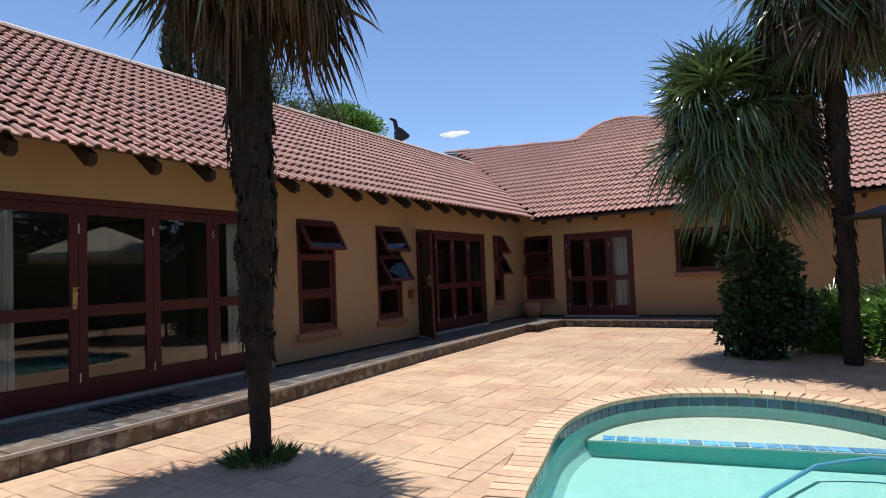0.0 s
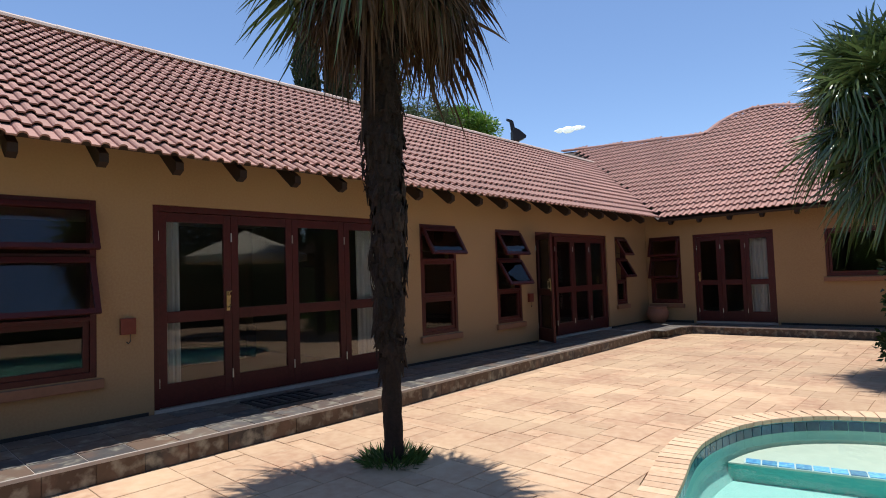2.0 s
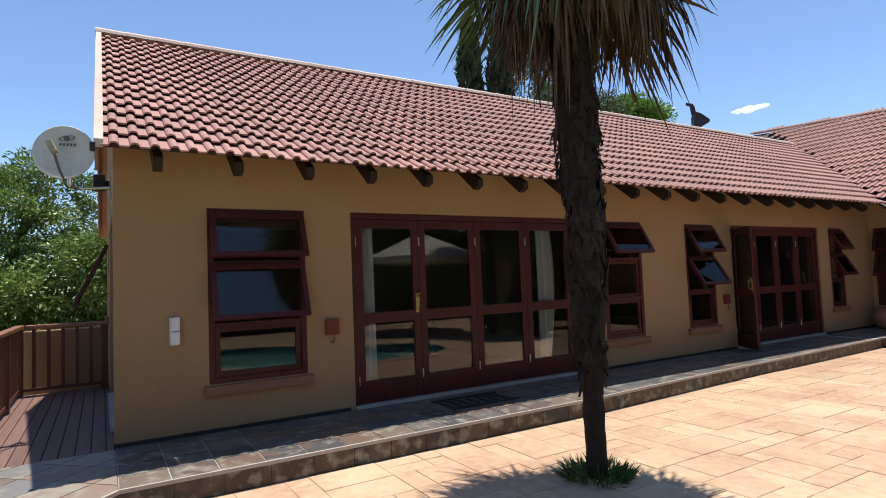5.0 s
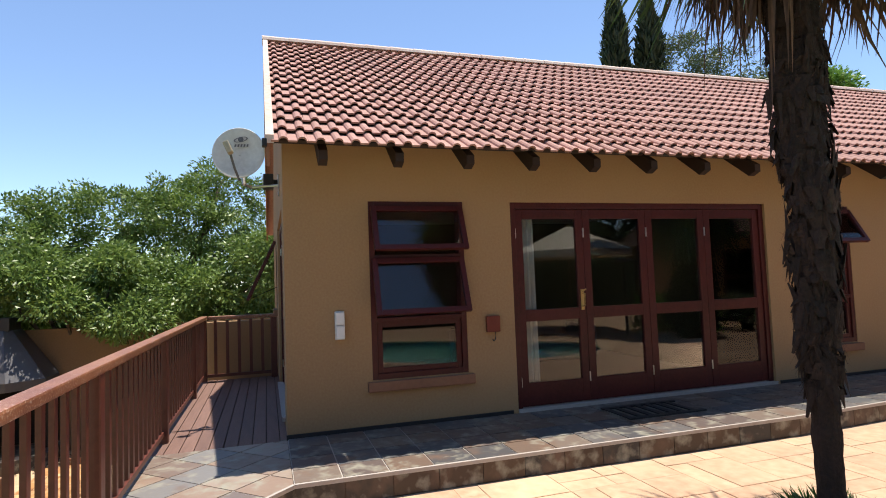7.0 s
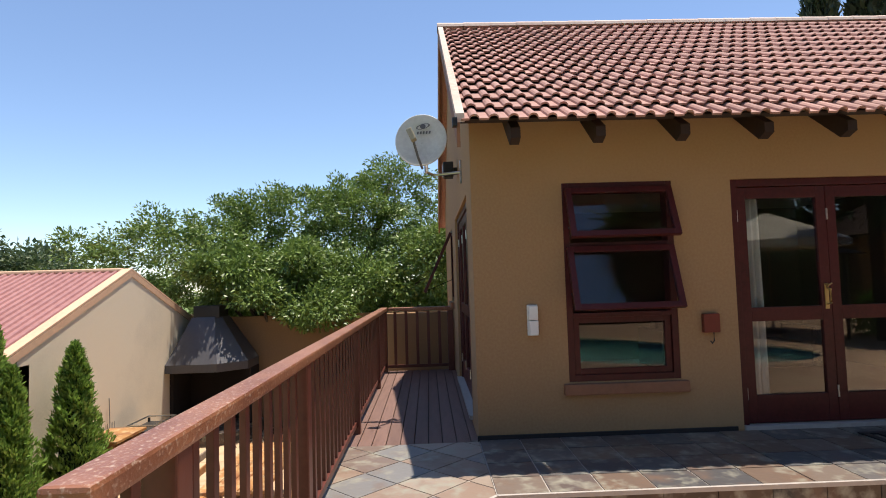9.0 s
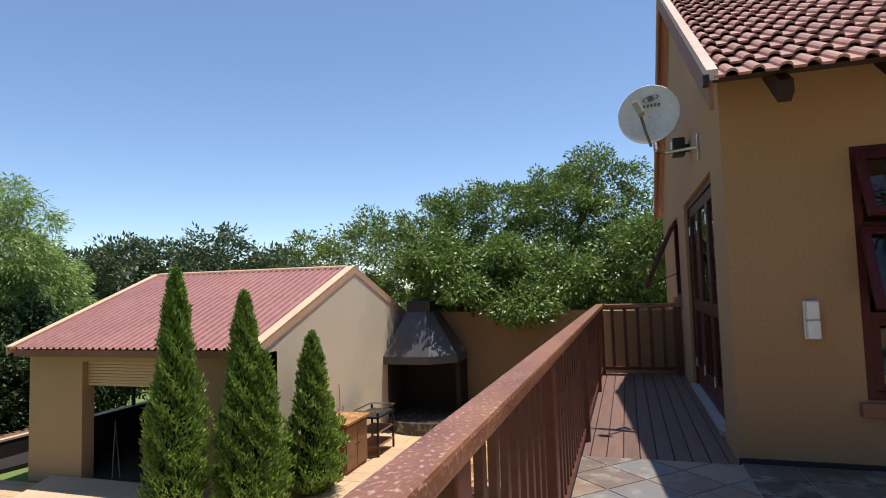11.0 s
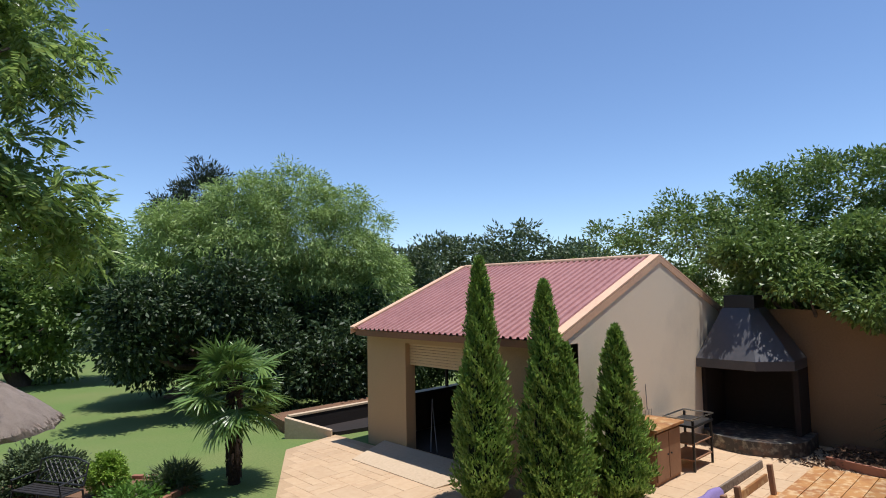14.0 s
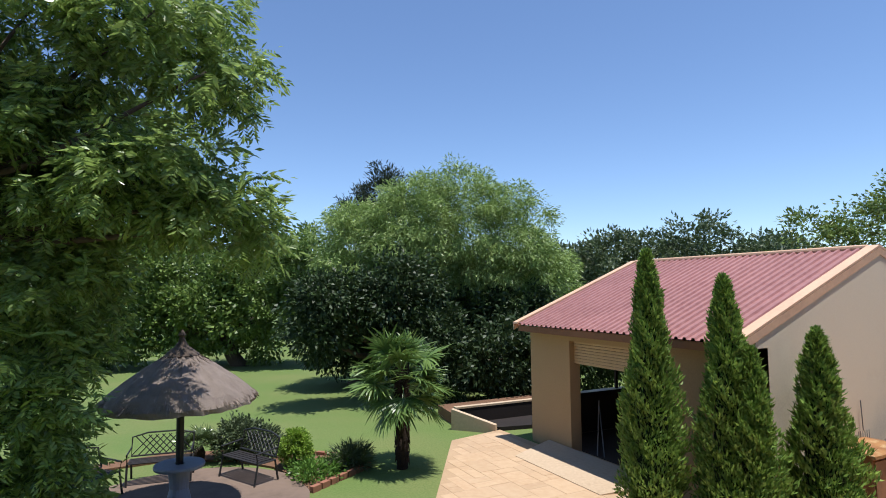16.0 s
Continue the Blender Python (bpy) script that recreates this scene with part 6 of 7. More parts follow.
# trees behind the house
for bx, by, top, r in ((-22.0, 15.25, 13.9, 0.46), (-21.5, 16.6, 13.5, 0.5)):
    ob = empty("column_cypress", pose(bx, by, LOW), label="tall dark column cypress behind the roof", category="conifer", group="cypresses behind the house")
    cnt = 9000
    t = prng.uniform(0, 1, cnt)
    a = prng.uniform(0, 6.283, cnt)
    rr = r * np.minimum(1, (1 - t) * 8) ** 0.7 * prng.uniform(0.6, 1.1, cnt) * (1 + 0.15 * np.sin(a * 3 + t * 40))
    hh = top - LOW
    ax = np.stack([np.cos(a) * 0.3, np.sin(a) * 0.3, np.ones(cnt)], 1) + prng.normal(size=(cnt, 3)) * 0.25
    part("foliage", leaf_mesh("foliage", np.stack([rr * np.cos(a), rr * np.sin(a), t * hh], 1), ax, 0.4, 0.12, M["pine"]), None, ob)
    part("trunk", Shape().tube([(0, 0, -0.1), (0, 0, hh * 0.9)], [0.2, 0.04], 8), M["bark"], ob)
tree("back_tree", (-21.0, 18.5, LOW), [((-21.0, 17.9, 10.4), (1.3, 1.2, 1.7)), ((-20.4, 19.5, 9.8), (1.3, 1.3, 1.5)), ((-20.0, 21.2, 9.0), (1.4, 1.3, 1.4))], "feathery tree behind the roof ridge", "dull", clumps=210, per=50, spread=0.5, length=0.2, width=0.06, trunk_r=0.25)
tree("back_tree", (-19.4, 24.2, LOW), [((-19.6, 22.9, 9.4), (1.0, 1.0, 0.9)), ((-19.1, 23.9, 9.2), (1.0, 1.0, 0.8))], "bright green tree behind the roof ridge", "leafbright", clumps=120, per=60, spread=0.45, length=0.2, width=0.1, trunk_r=0.25)

# ---- garage ----
GX0, GX1, GY0, GY1 = -15.9, -9.62, -11.05, -5.82
G_EAVE, G_RIDGE, G_RX = 0.545, 1.90, -12.75
garage = empty("garage", pose(0, 0, 0), label="cream plastered garage with red sheet roof and open shutter", category="garage")
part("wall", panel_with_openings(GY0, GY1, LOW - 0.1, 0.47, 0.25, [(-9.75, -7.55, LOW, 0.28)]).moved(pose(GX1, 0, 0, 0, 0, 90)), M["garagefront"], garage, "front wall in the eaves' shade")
g_line = lambda x: G_RIDGE - 0.07 - abs(x - G_RX) * (G_RIDGE - G_EAVE) / (G_RX * -1 - 9.26)


def gable_prism(x0, x1, z0, y, thick):
    pts = [(x0, z0), (x1, z0), (x1, g_line(x1)), (G_RX, g_line(G_RX)), (x0, g_line(x0))]
    return Shape().add([(x, y, z) for x, z in pts] + [(x, y + thick, z) for x, z in pts], [(0, 1, 2, 3, 4), (9, 8, 7, 6, 5)] + [(i, (i + 1) % 5, 5 + (i + 1) % 5, 5 + i) for i in range(5)])


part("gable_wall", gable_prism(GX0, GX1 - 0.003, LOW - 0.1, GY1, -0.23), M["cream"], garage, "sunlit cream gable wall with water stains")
# the far gable has a wide opening to the garden
FAR_OPEN = [(-12.5, -10.6, -1.0, -0.2)]
part("gable_wall", panel_with_openings(GX0, GX1 - 0.251, LOW - 0.1, 0.37, 0.23, FAR_OPEN).moved(pose(0, GY0, 0)), M["cream"], garage)
part("gable_top", gable_prism(GX0, GX1 - 0.251, 0.371, GY0, 0.23), M["cream"], garage)
# added lining: its near-black colour stands for the shade inside the garage
M["lining"] = surface("shade_dark_lining", (0.07, 0.048, 0.036), (0.05, 0.036, 0.028), rough=0.95, fine=14, bump=0.4)
part("inner_lining", panel_with_openings(GX0 + 0.02, GX1 - 0.26, LOW + 0.02, 0.36, 0.012, FAR_OPEN).moved(pose(0, GY0 + 0.233, 0)), M["lining"], garage, "dark lining with the interior's shade in its colour")
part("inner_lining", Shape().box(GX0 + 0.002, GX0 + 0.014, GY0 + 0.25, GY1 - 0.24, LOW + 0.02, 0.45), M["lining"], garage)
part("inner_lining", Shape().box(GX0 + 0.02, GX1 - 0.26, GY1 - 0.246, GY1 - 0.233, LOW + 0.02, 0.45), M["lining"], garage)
for x in (-11.9,):
    part("mullion", Shape().box(x - 0.03, x + 0.03, GY0 + 0.08, GY0 + 0.14, -1.0, -0.2, 0.004), M["timber"], garage)
part("wall", Shape().box(GX0 - 0.2, GX0 - 0.002, GY0, GY1, LOW - 0.1, 0.45), M["cream"], garage)
# the slab takes the same shade-dark colour
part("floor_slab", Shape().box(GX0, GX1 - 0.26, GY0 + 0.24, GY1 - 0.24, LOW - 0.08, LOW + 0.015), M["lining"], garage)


def corrugated(x0, z0, x1, z1, y0, y1, pitch, amp):
    """Roof sheet with square ribs, running down the slope."""
    s = Shape()
    n = int((y1 - y0) / pitch)
    prof = []
    for k in range(n):
        y = y0 + k * pitch
        prof += [(y, 0), (y + pitch * 0.52, 0), (y + pitch * 0.62, amp), (y + pitch * 0.90, amp)]
    prof.append((y0 + n * pitch, 0))
    m = len(prof)
    s.v = [(x0, y, z0 + a) for y, a in prof] + [(x1, y, z1 + a) for y, a in prof]
    s.v += [(x, y, z - 0.006) for x, y, z in s.v]
    s.f = [(i, i + 1, m + i + 1, m + i) for i in range(m - 1)] + [(2 * m + i, 3 * m + i, 3 * m + i + 1, 2 * m + i + 1) for i in range(m - 1)] + [(i + 1, i, 2 * m + i, 2 * m + i + 1) for i in range(m - 1)]
    return s


GV0, GV1 = -11.16, -5.83
part("roof_sheet", corrugated(-9.3, G_EAVE, G_RX, G_RIDGE, GV0 + 0.08, GV1 - 0.06, 0.152, 0.034), M["sheet"], garage, "red ribbed roof sheet")
part("roof_sheet", corrugated(-16.26, G_EAVE, G_RX - 0.004, G_RIDGE, GV0 + 0.08, GV1 - 0.06, 0.152, 0.034), M["sheet"], garage, "red ribbed roof sheet")


def raked(x0, z0, x1, z1, y0, y1, thick):
    v = [(x0, y0, z0), (x1, y0, z1), (x1, y1, z1), (x0, y1, z0)]
    v += [(a, b, c - thick) for a, b, c in v]
    return Shape().add(v, [(0, 1, 2, 3), (7, 6, 5, 4), (0, 4, 5, 1), (1, 5, 6, 2), (2, 6, 7, 3), (3, 7, 4, 0)])


for y0, y1 in ((GV1 - 0.16, GV1 + 0.024), (GV0 - 0.04, GV0 + 0.12)):
    for xe in (-9.27, -16.3):
        part("barge_flashing", raked(xe, G_EAVE + 0.045, G_RX + (0.002 if xe > -12 else -0.002), G_RIDGE + 0.055, y0, y1, 0.035), M["barge"], garage, "peach painted barge flashing")
        part("barge_board", raked(xe - (0.01 if xe > -12 else -0.01), G_EAVE + 0.005, G_RX, G_RIDGE + 0.012, y1 - 0.03 if y0 > -8 else y0, y1 if y0 > -8 else y0 + 0.03, 0.12), M["barge"], garage)
part("ridge_cap", Shape().tube([(G_RX, GV0 + 0.12, G_RIDGE + 0.02), (G_RX, GV1 - 0.16, G_RIDGE + 0.02)], 0.05, 10), M["barge"], garage, "peach ridge capping")
part("eave_board", Shape().box(-9.36, -9.32, GV0 + 0.1, GV1 - 0.1, G_EAVE - 0.14, G_EAVE - 0.02), M["bargedark"], garage)
for k in range(9):
    z = 0.28 - (k + 1) * 0.055
    if z < -0.02 - 0.06 * 3:
        break
    part("shutter_slat", Shape().box(GX1 - 0.14, GX1 - 0.11, -9.75, -7.55, z, z + 0.05, 0.008), M["shutter"], garage)
garage_ramp = tagged(part("ramp", Shape().add([(-9.6, -10.45, LOW + 0.10), (-9.6, -7.5, LOW + 0.10), (-8.55, -7.75, LOW + 0.012), (-8.55, -10.1, LOW + 0.012), (-9.6, -10.45, LOW - 0.05), (-9.6, -7.5, LOW - 0.05), (-8.55, -7.75, LOW - 0.05), (-8.55, -10.1, LOW - 0.05)],
              [(3, 2, 1, 0), (0, 4, 7, 3), (3, 7, 6, 2), (2, 6, 5, 1), (1, 5, 4, 0)]), M["concrete"]), label="pale concrete ramp before the garage", category="ramp", kind="structure")
clutter = empty("storage_chest", pose(-11.6, -8.6, LOW + 0.02), label="dark stacked furniture inside the garage", category="furniture")
for k in range(4):
    part("crate", Shape().box(-0.4, 0.4, -1.2 + k * 0.65, -0.65 + k * 0.65, 0.0, 0.75 + 0.12 * (k % 2), 0.03), M["darkin"], clutter)
poles = empty("metal_poles", pose(-10.1, -9.62, LOW + 0.02), label="two thin metal poles leaning in the garage doorway", category="pole")
part("pole", Shape().tube([(0.22, 0.30, 0), (-0.1, 0.02, 0.95)], 0.012, 6), M["grey"], poles)
part("pole", Shape().tube([(0.16, 0.42, 0), (-0.12, 0.0, 0.85)], 0.010, 6), M["grey"], poles)

# ---- boundary wall, braai ----
bw = Shape().box(-15.72, -15.5, -5.95, 16.0, LOW - 0.2, 0.80)
tagged(part("wall_boundary", bw, M["wallochre"]), label="ochre plastered boundary wall below the trees", category="wall", kind="structure")

braai = empty("braai", pose(-14.5, -4.95, LOW), label="built-in corner barbecue with a grey steel hood", category="barbecue")
s = Shape()
HX0, HX1, HY0, HY1 = -0.95, 0.35, -0.86, 0.82
low_r = [(HX0, HY0), (HX1 - 0.0, HY0), (HX1, 0.28), (-0.12, HY1), (HX0, HY1)]
top_r = [(HX0, -0.52), (-0.30, -0.52), (-0.30, 0.0), (-0.42, 0.12), (HX0, 0.12)]
rings = [[(x, y, 1.53) for x, y in low_r], [(x, y, 1.71) for x, y in low_r], [(x, y, 2.72) for x, y in top_r]]
s.v = [p for r_ in rings for p in r_]
for a in (0, 5):
    s.f += [(a + i, a + (i + 1) % 5, a + 5 + (i + 1) % 5, a + 5 + i) for i in range(5)]
part("hood", s, M["hood"], braai, "folded grey steel hood")
part("flue", Shape().box(HX0 + 0.02, -0.32, -0.50, 0.10, 2.70, 2.98, 0.01), M["black"], braai, "black square flue")
part("back_panel", Shape().box(HX0, HX0 + 0.08, HY0, HY1, 0.0, 1.53), M["soot"], braai, "soot-black fireplace back")
part("side_panel", Shape().box(HX0 + 0.08, HX1 - 0.25, HY0, HY0 + 0.08, 0.0, 1.53), M["soot"], braai)
part("side_panel", Shape().box(HX0 + 0.08, -0.30, HY1 - 0.1, HY1, 0.0, 1.53), M["soot"], braai)
hearth = [(0.62 * math.cos(radians(a)) * 1.25 - 0.1, 0.95 * math.sin(radians(a)) + 0.05) for a in range(-88, 89, 11)]
part("hearth", Shape().prism([(HX0 + 0.09, -0.82)] + hearth + [(HX0 + 0.09, 0.95)], 0.0, 0.26), M["slatedark"], braai, "dark slate hearth with curved kerb")

# cabinet beside the gable
cab = empty("cabinet", pose(-11.45, -5.46, LOW + 0.004), label="brown timber cabinet with two doors against the garage", category="cabinet")
part("body", Shape().box(-0.44, 0.44, -0.28, 0.26, 0.0, 0.86, 0.01), M["oldwood"], cab)
part("top", Shape().box(-0.50, 0.50, -0.32, 0.33, 0.861, 0.91, 0.01), M["bench"], cab, "pale timber top")
for x in (-0.42, 0.01):
    dr = part("door", Shape().box(x, x + 0.41, 0.262, 0.285, 0.06, 0.82, 0.006), M["oldwood"], cab)
    part("handle", Shape().tube([(x + (0.36 if x < 0 else 0.05), 0.285, 0.45), (x + (0.36 if x < 0 else 0.05), 0.305, 0.45)], 0.014, 8), M["black"], dr)

trolley = empty("grill_trolley", pose(-12.55, -5.32, LOW + 0.004), label="black metal grill trolley beside the braai", category="grill")
for x in (-0.38, 0.38):
    for y in (-0.24, 0.24):
        part("leg", Shape().box(x - 0.018, x + 0.018, y - 0.018, y + 0.018, 0, 0.86), M["black"], trolley)
part("tray", Shape().box(-0.42, 0.42, -0.27, 0.27, 0.74, 0.78, 0.004), M["black"], trolley)
part("rail", Shape().tube([(-0.42, -0.27, 0.88), (0.42, -0.27, 0.88), (0.52, 0.27, 0.90), (-0.42, 0.27, 0.88), (-0.42, -0.27, 0.88)], 0.014, 6), M["steel"], trolley)
for z in (0.18, 0.45):
    part("shelf", Shape().box(-0.4, 0.4, -0.25, 0.25, z, z + 0.02), M["oldwood"], trolley)
shovel = empty("braai_grid", pose(-11.95, -5.79, LOW + 0.9), label="wire hand grid leaning on the garage wall", category="grid")
part("handle", Shape().tube([(0, 0, 0.1), (0.03, -0.0, 0.55)], 0.008, 6), M["grey"], shovel)
for k in range(6):
    part("wire", Shape().tube([(-0.14 + k * 0.055, 0.005, -0.22), (-0.14 + k * 0.055, 0.005, 0.1)], 0.004, 5), M["grey"], shovel)


def picnic_bench(m, half, label):
    ob = empty("garden_bench", m, label=label, category="bench", group="benches at the picnic table")
    for k in range(2):
        part("seat_plank", Shape().box(-half, half, -0.2 + k * 0.2, -0.01 + k * 0.2, 0.40, 0.445, 0.008), M["bench"], ob)
    for k in range(2):
        lean = pose(0, -0.2 - 0.03 * k, 0, 7, 0, 0)
        part("back_plank", Shape().box(-half, half, -0.035, 0.0, 0.56 + k * 0.17, 0.66 + k * 0.17, 0.01), M["bench" if k == 0 else "weathered"], ob, "" if k == 0 else "grey weathered top plank", m=lean)
    for x in (-half + 0.14, half - 0.14):
        part("leg", Shape().box(x - 0.035, x + 0.035, -0.18, -0.12, 0, 0.84, 0.006).moved(pose(0, 0.02, 0, 5, 0, 0)), M["oldwood"], ob)
        part("leg", Shape().box(x - 0.035, x + 0.035, 0.1, 0.17, 0, 0.40, 0.006), M["oldwood"], ob)
        part("brace", Shape().box(x - 0.02, x + 0.02, -0.12, 0.1, 0.33, 0.395, 0.004), M["oldwood"], ob)
    return ob


M["weathered"] = surface("grey_weathered_plank", (0.20, 0.14, 0.095), (0.12, 0.085, 0.06), (0.33, 0.26, 0.19), rough=0.85, big=4, fine=24, bump=0.5)
picnic_bench(pose(-10.0, -3.19, LOW + 0.004), 0.72, "varnished timber bench with weathered back rails")
picnic_bench(pose(-8.45, -3.19, LOW + 0.004), 0.70, "varnished timber bench with a purple cloth over its back")
picnic_bench(pose(-10.0, -1.82, LOW + 0.004, 0, 0, 180), 0.80, "varnished timber bench on the railing's side of the table")
table = empty("picnic_table", pose(-10.0, -2.58, LOW + 0.004), label="long varnished timber picnic table in the yard", category="table")
for k in range(5):
    part("plank", Shape().box(-1.15, 1.15, -0.44 + k * 0.178, -0.27 + k * 0.178, 0.71, 0.755, 0.008), M["bench"], table)
for x in (-0.9, 0.9):
    for y in (-0.33, 0.33):
        part("leg", Shape().box(x - 0.045, x + 0.045, y - 0.045, y + 0.045, 0, 0.709, 0.006), M["oldwood"], table)
    part("cross_bar", Shape().box(x - 0.03, x + 0.03, -0.4, 0.4, 0.62, 0.709), M["oldwood"], table)
cloth = Shape()
CLOTH = [(0.04, 0.52), (0.03, 0.70), (0.012, 0.845), (-0.03, 0.875), (-0.075, 0.85), (-0.10, 0.70), (-0.115, 0.56)]
for i in range(13):
    for j, (off, z) in enumerate(CLOTH):
        sag = 0.012 * math.sin(i * 1.1 + j * 0.7)
        cloth.v.append((-9.1 + i * 0.072, -3.455 + off + sag, LOW + z + (0.02 * math.sin(i * 0.8) if j in (0, 6) else 0.0)))
n = len(CLOTH)
cloth.f = [(i * n + j, (i + 1) * n + j, (i + 1) * n + j + 1, i * n + j + 1) for i in range(12) for j in range(n - 1)]
nv = len(cloth.v)
cloth.v += [(x, y * 1.0 + 0.006 * (1 if y > -3.48 else -1), z + 0.008) for x, y, z in cloth.v]
cloth.f += [tuple(nv + k for k in reversed(f)) for f in list(cloth.f)]
tagged(part("draped_cloth", cloth, M["purple"], smooth=True), label="purple cloth draped over the bench's back", category="cloth")

# planting bed below the wall
tagged(part("flower_bed", Shape().box(-15.49, -14.05, -3.6, -0.9, LOW - 0.05, LOW + 0.10), M["soil"]), label="strewn soil bed at the wall's foot", category="bed", kind="structure")
plank = part("edging_plank", Shape().box(-0.62, 0.62, -0.025, 0.025, 0.0, 0.15, 0.01), M["terracotta"], m=pose(-13.97, -2.98, LOW + 0.003, 0, 0, 77))
tagged(plank, label="red-brown plank edging the soil bed", category="edging")
litter_n = 900
spot = np.stack([prng.uniform(-15.2, -13.75, litter_n), prng.normal(-3.2, 0.75, litter_n), np.full(litter_n, LOW + 0.012)], 1)
spot[:, 2] += np.where((spot[:, 0] < -14.05) & (spot[:, 1] > -3.6) & (spot[:, 1] < -0.9), 0.10, 0.0)
flat = prng.normal(size=(litter_n, 3))
flat[:, 2] *= 0.25
tagged(part("leaf_litter", leaf_mesh("leaf_litter", spot, flat, 0.10, 0.045, M["deadfrond"]), None), label="dry brown leaves strewn at the wall's foot", category="leaves", kind="stuff")
sp = empty("small_palm", pose(-14.6, -2.1, LOW + 0.1), label="shaggy palm at the boundary wall, coloured for tree shade", category="plant")
part("stem", Shape().lathe([(0.10, 0), (0.12, 0.4), (0.07, 0.75)], 10), M["palmbark"], sp)
# fronds in the darkened leaf colour that stands for tree shade
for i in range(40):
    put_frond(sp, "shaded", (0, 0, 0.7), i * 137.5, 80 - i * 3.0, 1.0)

# low wall and bank beside the garage
def wall_arm(a, b, thick, z0, top_a, top_b):
    """A low straight wall from a to b whose top may fall."""
    d = (Vector(b) - Vector(a)).normalized()
    n = Vector((-d.y, d.x)) * thick
    q = [Vector(a), Vector(b), Vector(b) + n, Vector(a) + n]
    tops = [top_a, top_b, top_b, top_a]
    return Shape().add([(p.x, p.y, z0) for p in q] + [(p.x, p.y, t) for p, t in zip(q, tops)], [(3, 2, 1, 0), (4, 5, 6, 7)] + [(i, (i + 1) % 4, 4 + (i + 1) % 4, 4 + i) for i in range(4)])


tagged(part("wall_low", wall_arm((-9.32, -12.0), (-8.62, -12.80), 0.13, LOW - 0.1, -1.74, -1.46), M["concrete"]), label="low pale plastered wall falling to the paving", category="wall", kind="structure")
# wall face and bed reuse the fireplace's near-black brick for its darkness alone
tagged(part("wall_low_core", wall_arm((-11.9, -12.86), (-8.72, -12.93), 0.12, LOW - 0.1, -1.50, -1.50), M["soot"]), label="dark face below the wall's coping", category="wall", kind="structure")
tagged(part("coping_low", wall_arm((-11.9, -12.87), (-8.70, -12.94), 0.14, -1.498, -1.455, -1.455), M["concrete"]), label="pale coping along the low wall", category="coping", kind="structure")
tagged(part("soil_bank", Shape().prism([(-11.9, -12.74), (-8.85, -12.80), (-9.44, -12.08), (-11.9, -11.6)], LOW - 0.1, LOW + 0.03), M["soot"]), label="dark bed inside the low wall", category="bank", kind="structure")
tagged(part("soil_bank", Shape().prism([(-12.4, -14.2), (-8.9, -14.2), (-8.75, -12.96), (-12.4, -12.9)], LOW - 0.1, -1.66), M["soil"]), label="red-brown soil behind the low wall", category="bank", kind="structure")

# ---- thatched umbrella and garden seats ----
TX, TY, TZ = -2.74, -10.32, LOW - 0.055
circle = tagged(part("paved_circle", Shape().lathe([(0.0, TZ + 0.03), (1.85, TZ + 0.03), (1.85, TZ - 0.1)], 40, (TX - 0.08, TY - 0.1)), M["oldpave"]), label="brick-paved circle below the thatched umbrella", category="pavement", kind="structure")
thatch = empty("thatched_umbrella", pose(TX, TY, TZ + 0.03), label="grey-brown thatched garden umbrella on a black post", category="umbrella")
rows = []
sides = 56
s = Shape()
prof = [(0.10, 2.33), (0.25, 2.24), (0.5, 2.09), (0.77, 1.91), (0.98, 1.74), (1.09, 1.61), (1.08, 1.54), (0.9, 1.66), (0.45, 1.97), (0.05, 2.2)]
for r_, z in prof:
    for k in range(sides):
        a = 2 * math.pi * k / sides
        rr = r_ * (1 + rng.uniform(-0.018, 0.018))
        s.v.append((rr * math.cos(a), rr * math.sin(a), z + rng.uniform(-0.015, 0.015)))
s.f = [(j * sides + k, j * sides + (k + 1) % sides, (j + 1) * sides + (k + 1) % sides, (j + 1) * sides + k) for j in range(len(prof) - 1) for k in range(sides)]
part("thatch", s, M["thatch"], thatch, "combed grass thatch")
straw_n = 5200
a = prng.uniform(0, 6.283, straw_n)
t = prng.uniform(0, 1, straw_n) ** 0.6
r_ = 0.12 + 0.94 * t
pos = np.stack([r_ * np.cos(a), r_ * np.sin(a), 2.32 - 0.69 * t ** 1.08 + 0.012], 1)
ax = np.stack([np.cos(a), np.sin(a), np.full(straw_n, -0.78)], 1) + prng.normal(size=(straw_n, 3)) * 0.12
part("straw", leaf_mesh("straw", pos, ax, 0.11, 0.014, M["straw"]), None, thatch, "loose straw ends")
part("cap", Shape().lathe([(0.25, 2.235), (0.255, 2.26), (0.20, 2.31), (0.10, 2.39), (0.055, 2.46), (0.03, 2.53), (0.055, 2.56), (0.012, 2.64)], 18), M["bark"], thatch, "dark woven cap")
part("post", Shape().tube([(0, 0, 0), (0, 0, 2.2)], 0.055, 12), M["black"], thatch)
rt = empty("round_table", pose(TX, TY, TZ + 0.03), label="pale round garden table round the post", category="table")
part("tabletop", Shape().lathe([(0.07, 0.60), (0.35, 0.60), (0.36, 0.63), (0.35, 0.655), (0.07, 0.655), (0.07, 0.60)], 36), M["tablestone"], rt)
part("pedestal", Shape().lathe([(0.07, 0.6), (0.16, 0.58), (0.13, 0.3), (0.2, 0.02), (0.2, 0.0)], 20), M["tablestone"], rt)


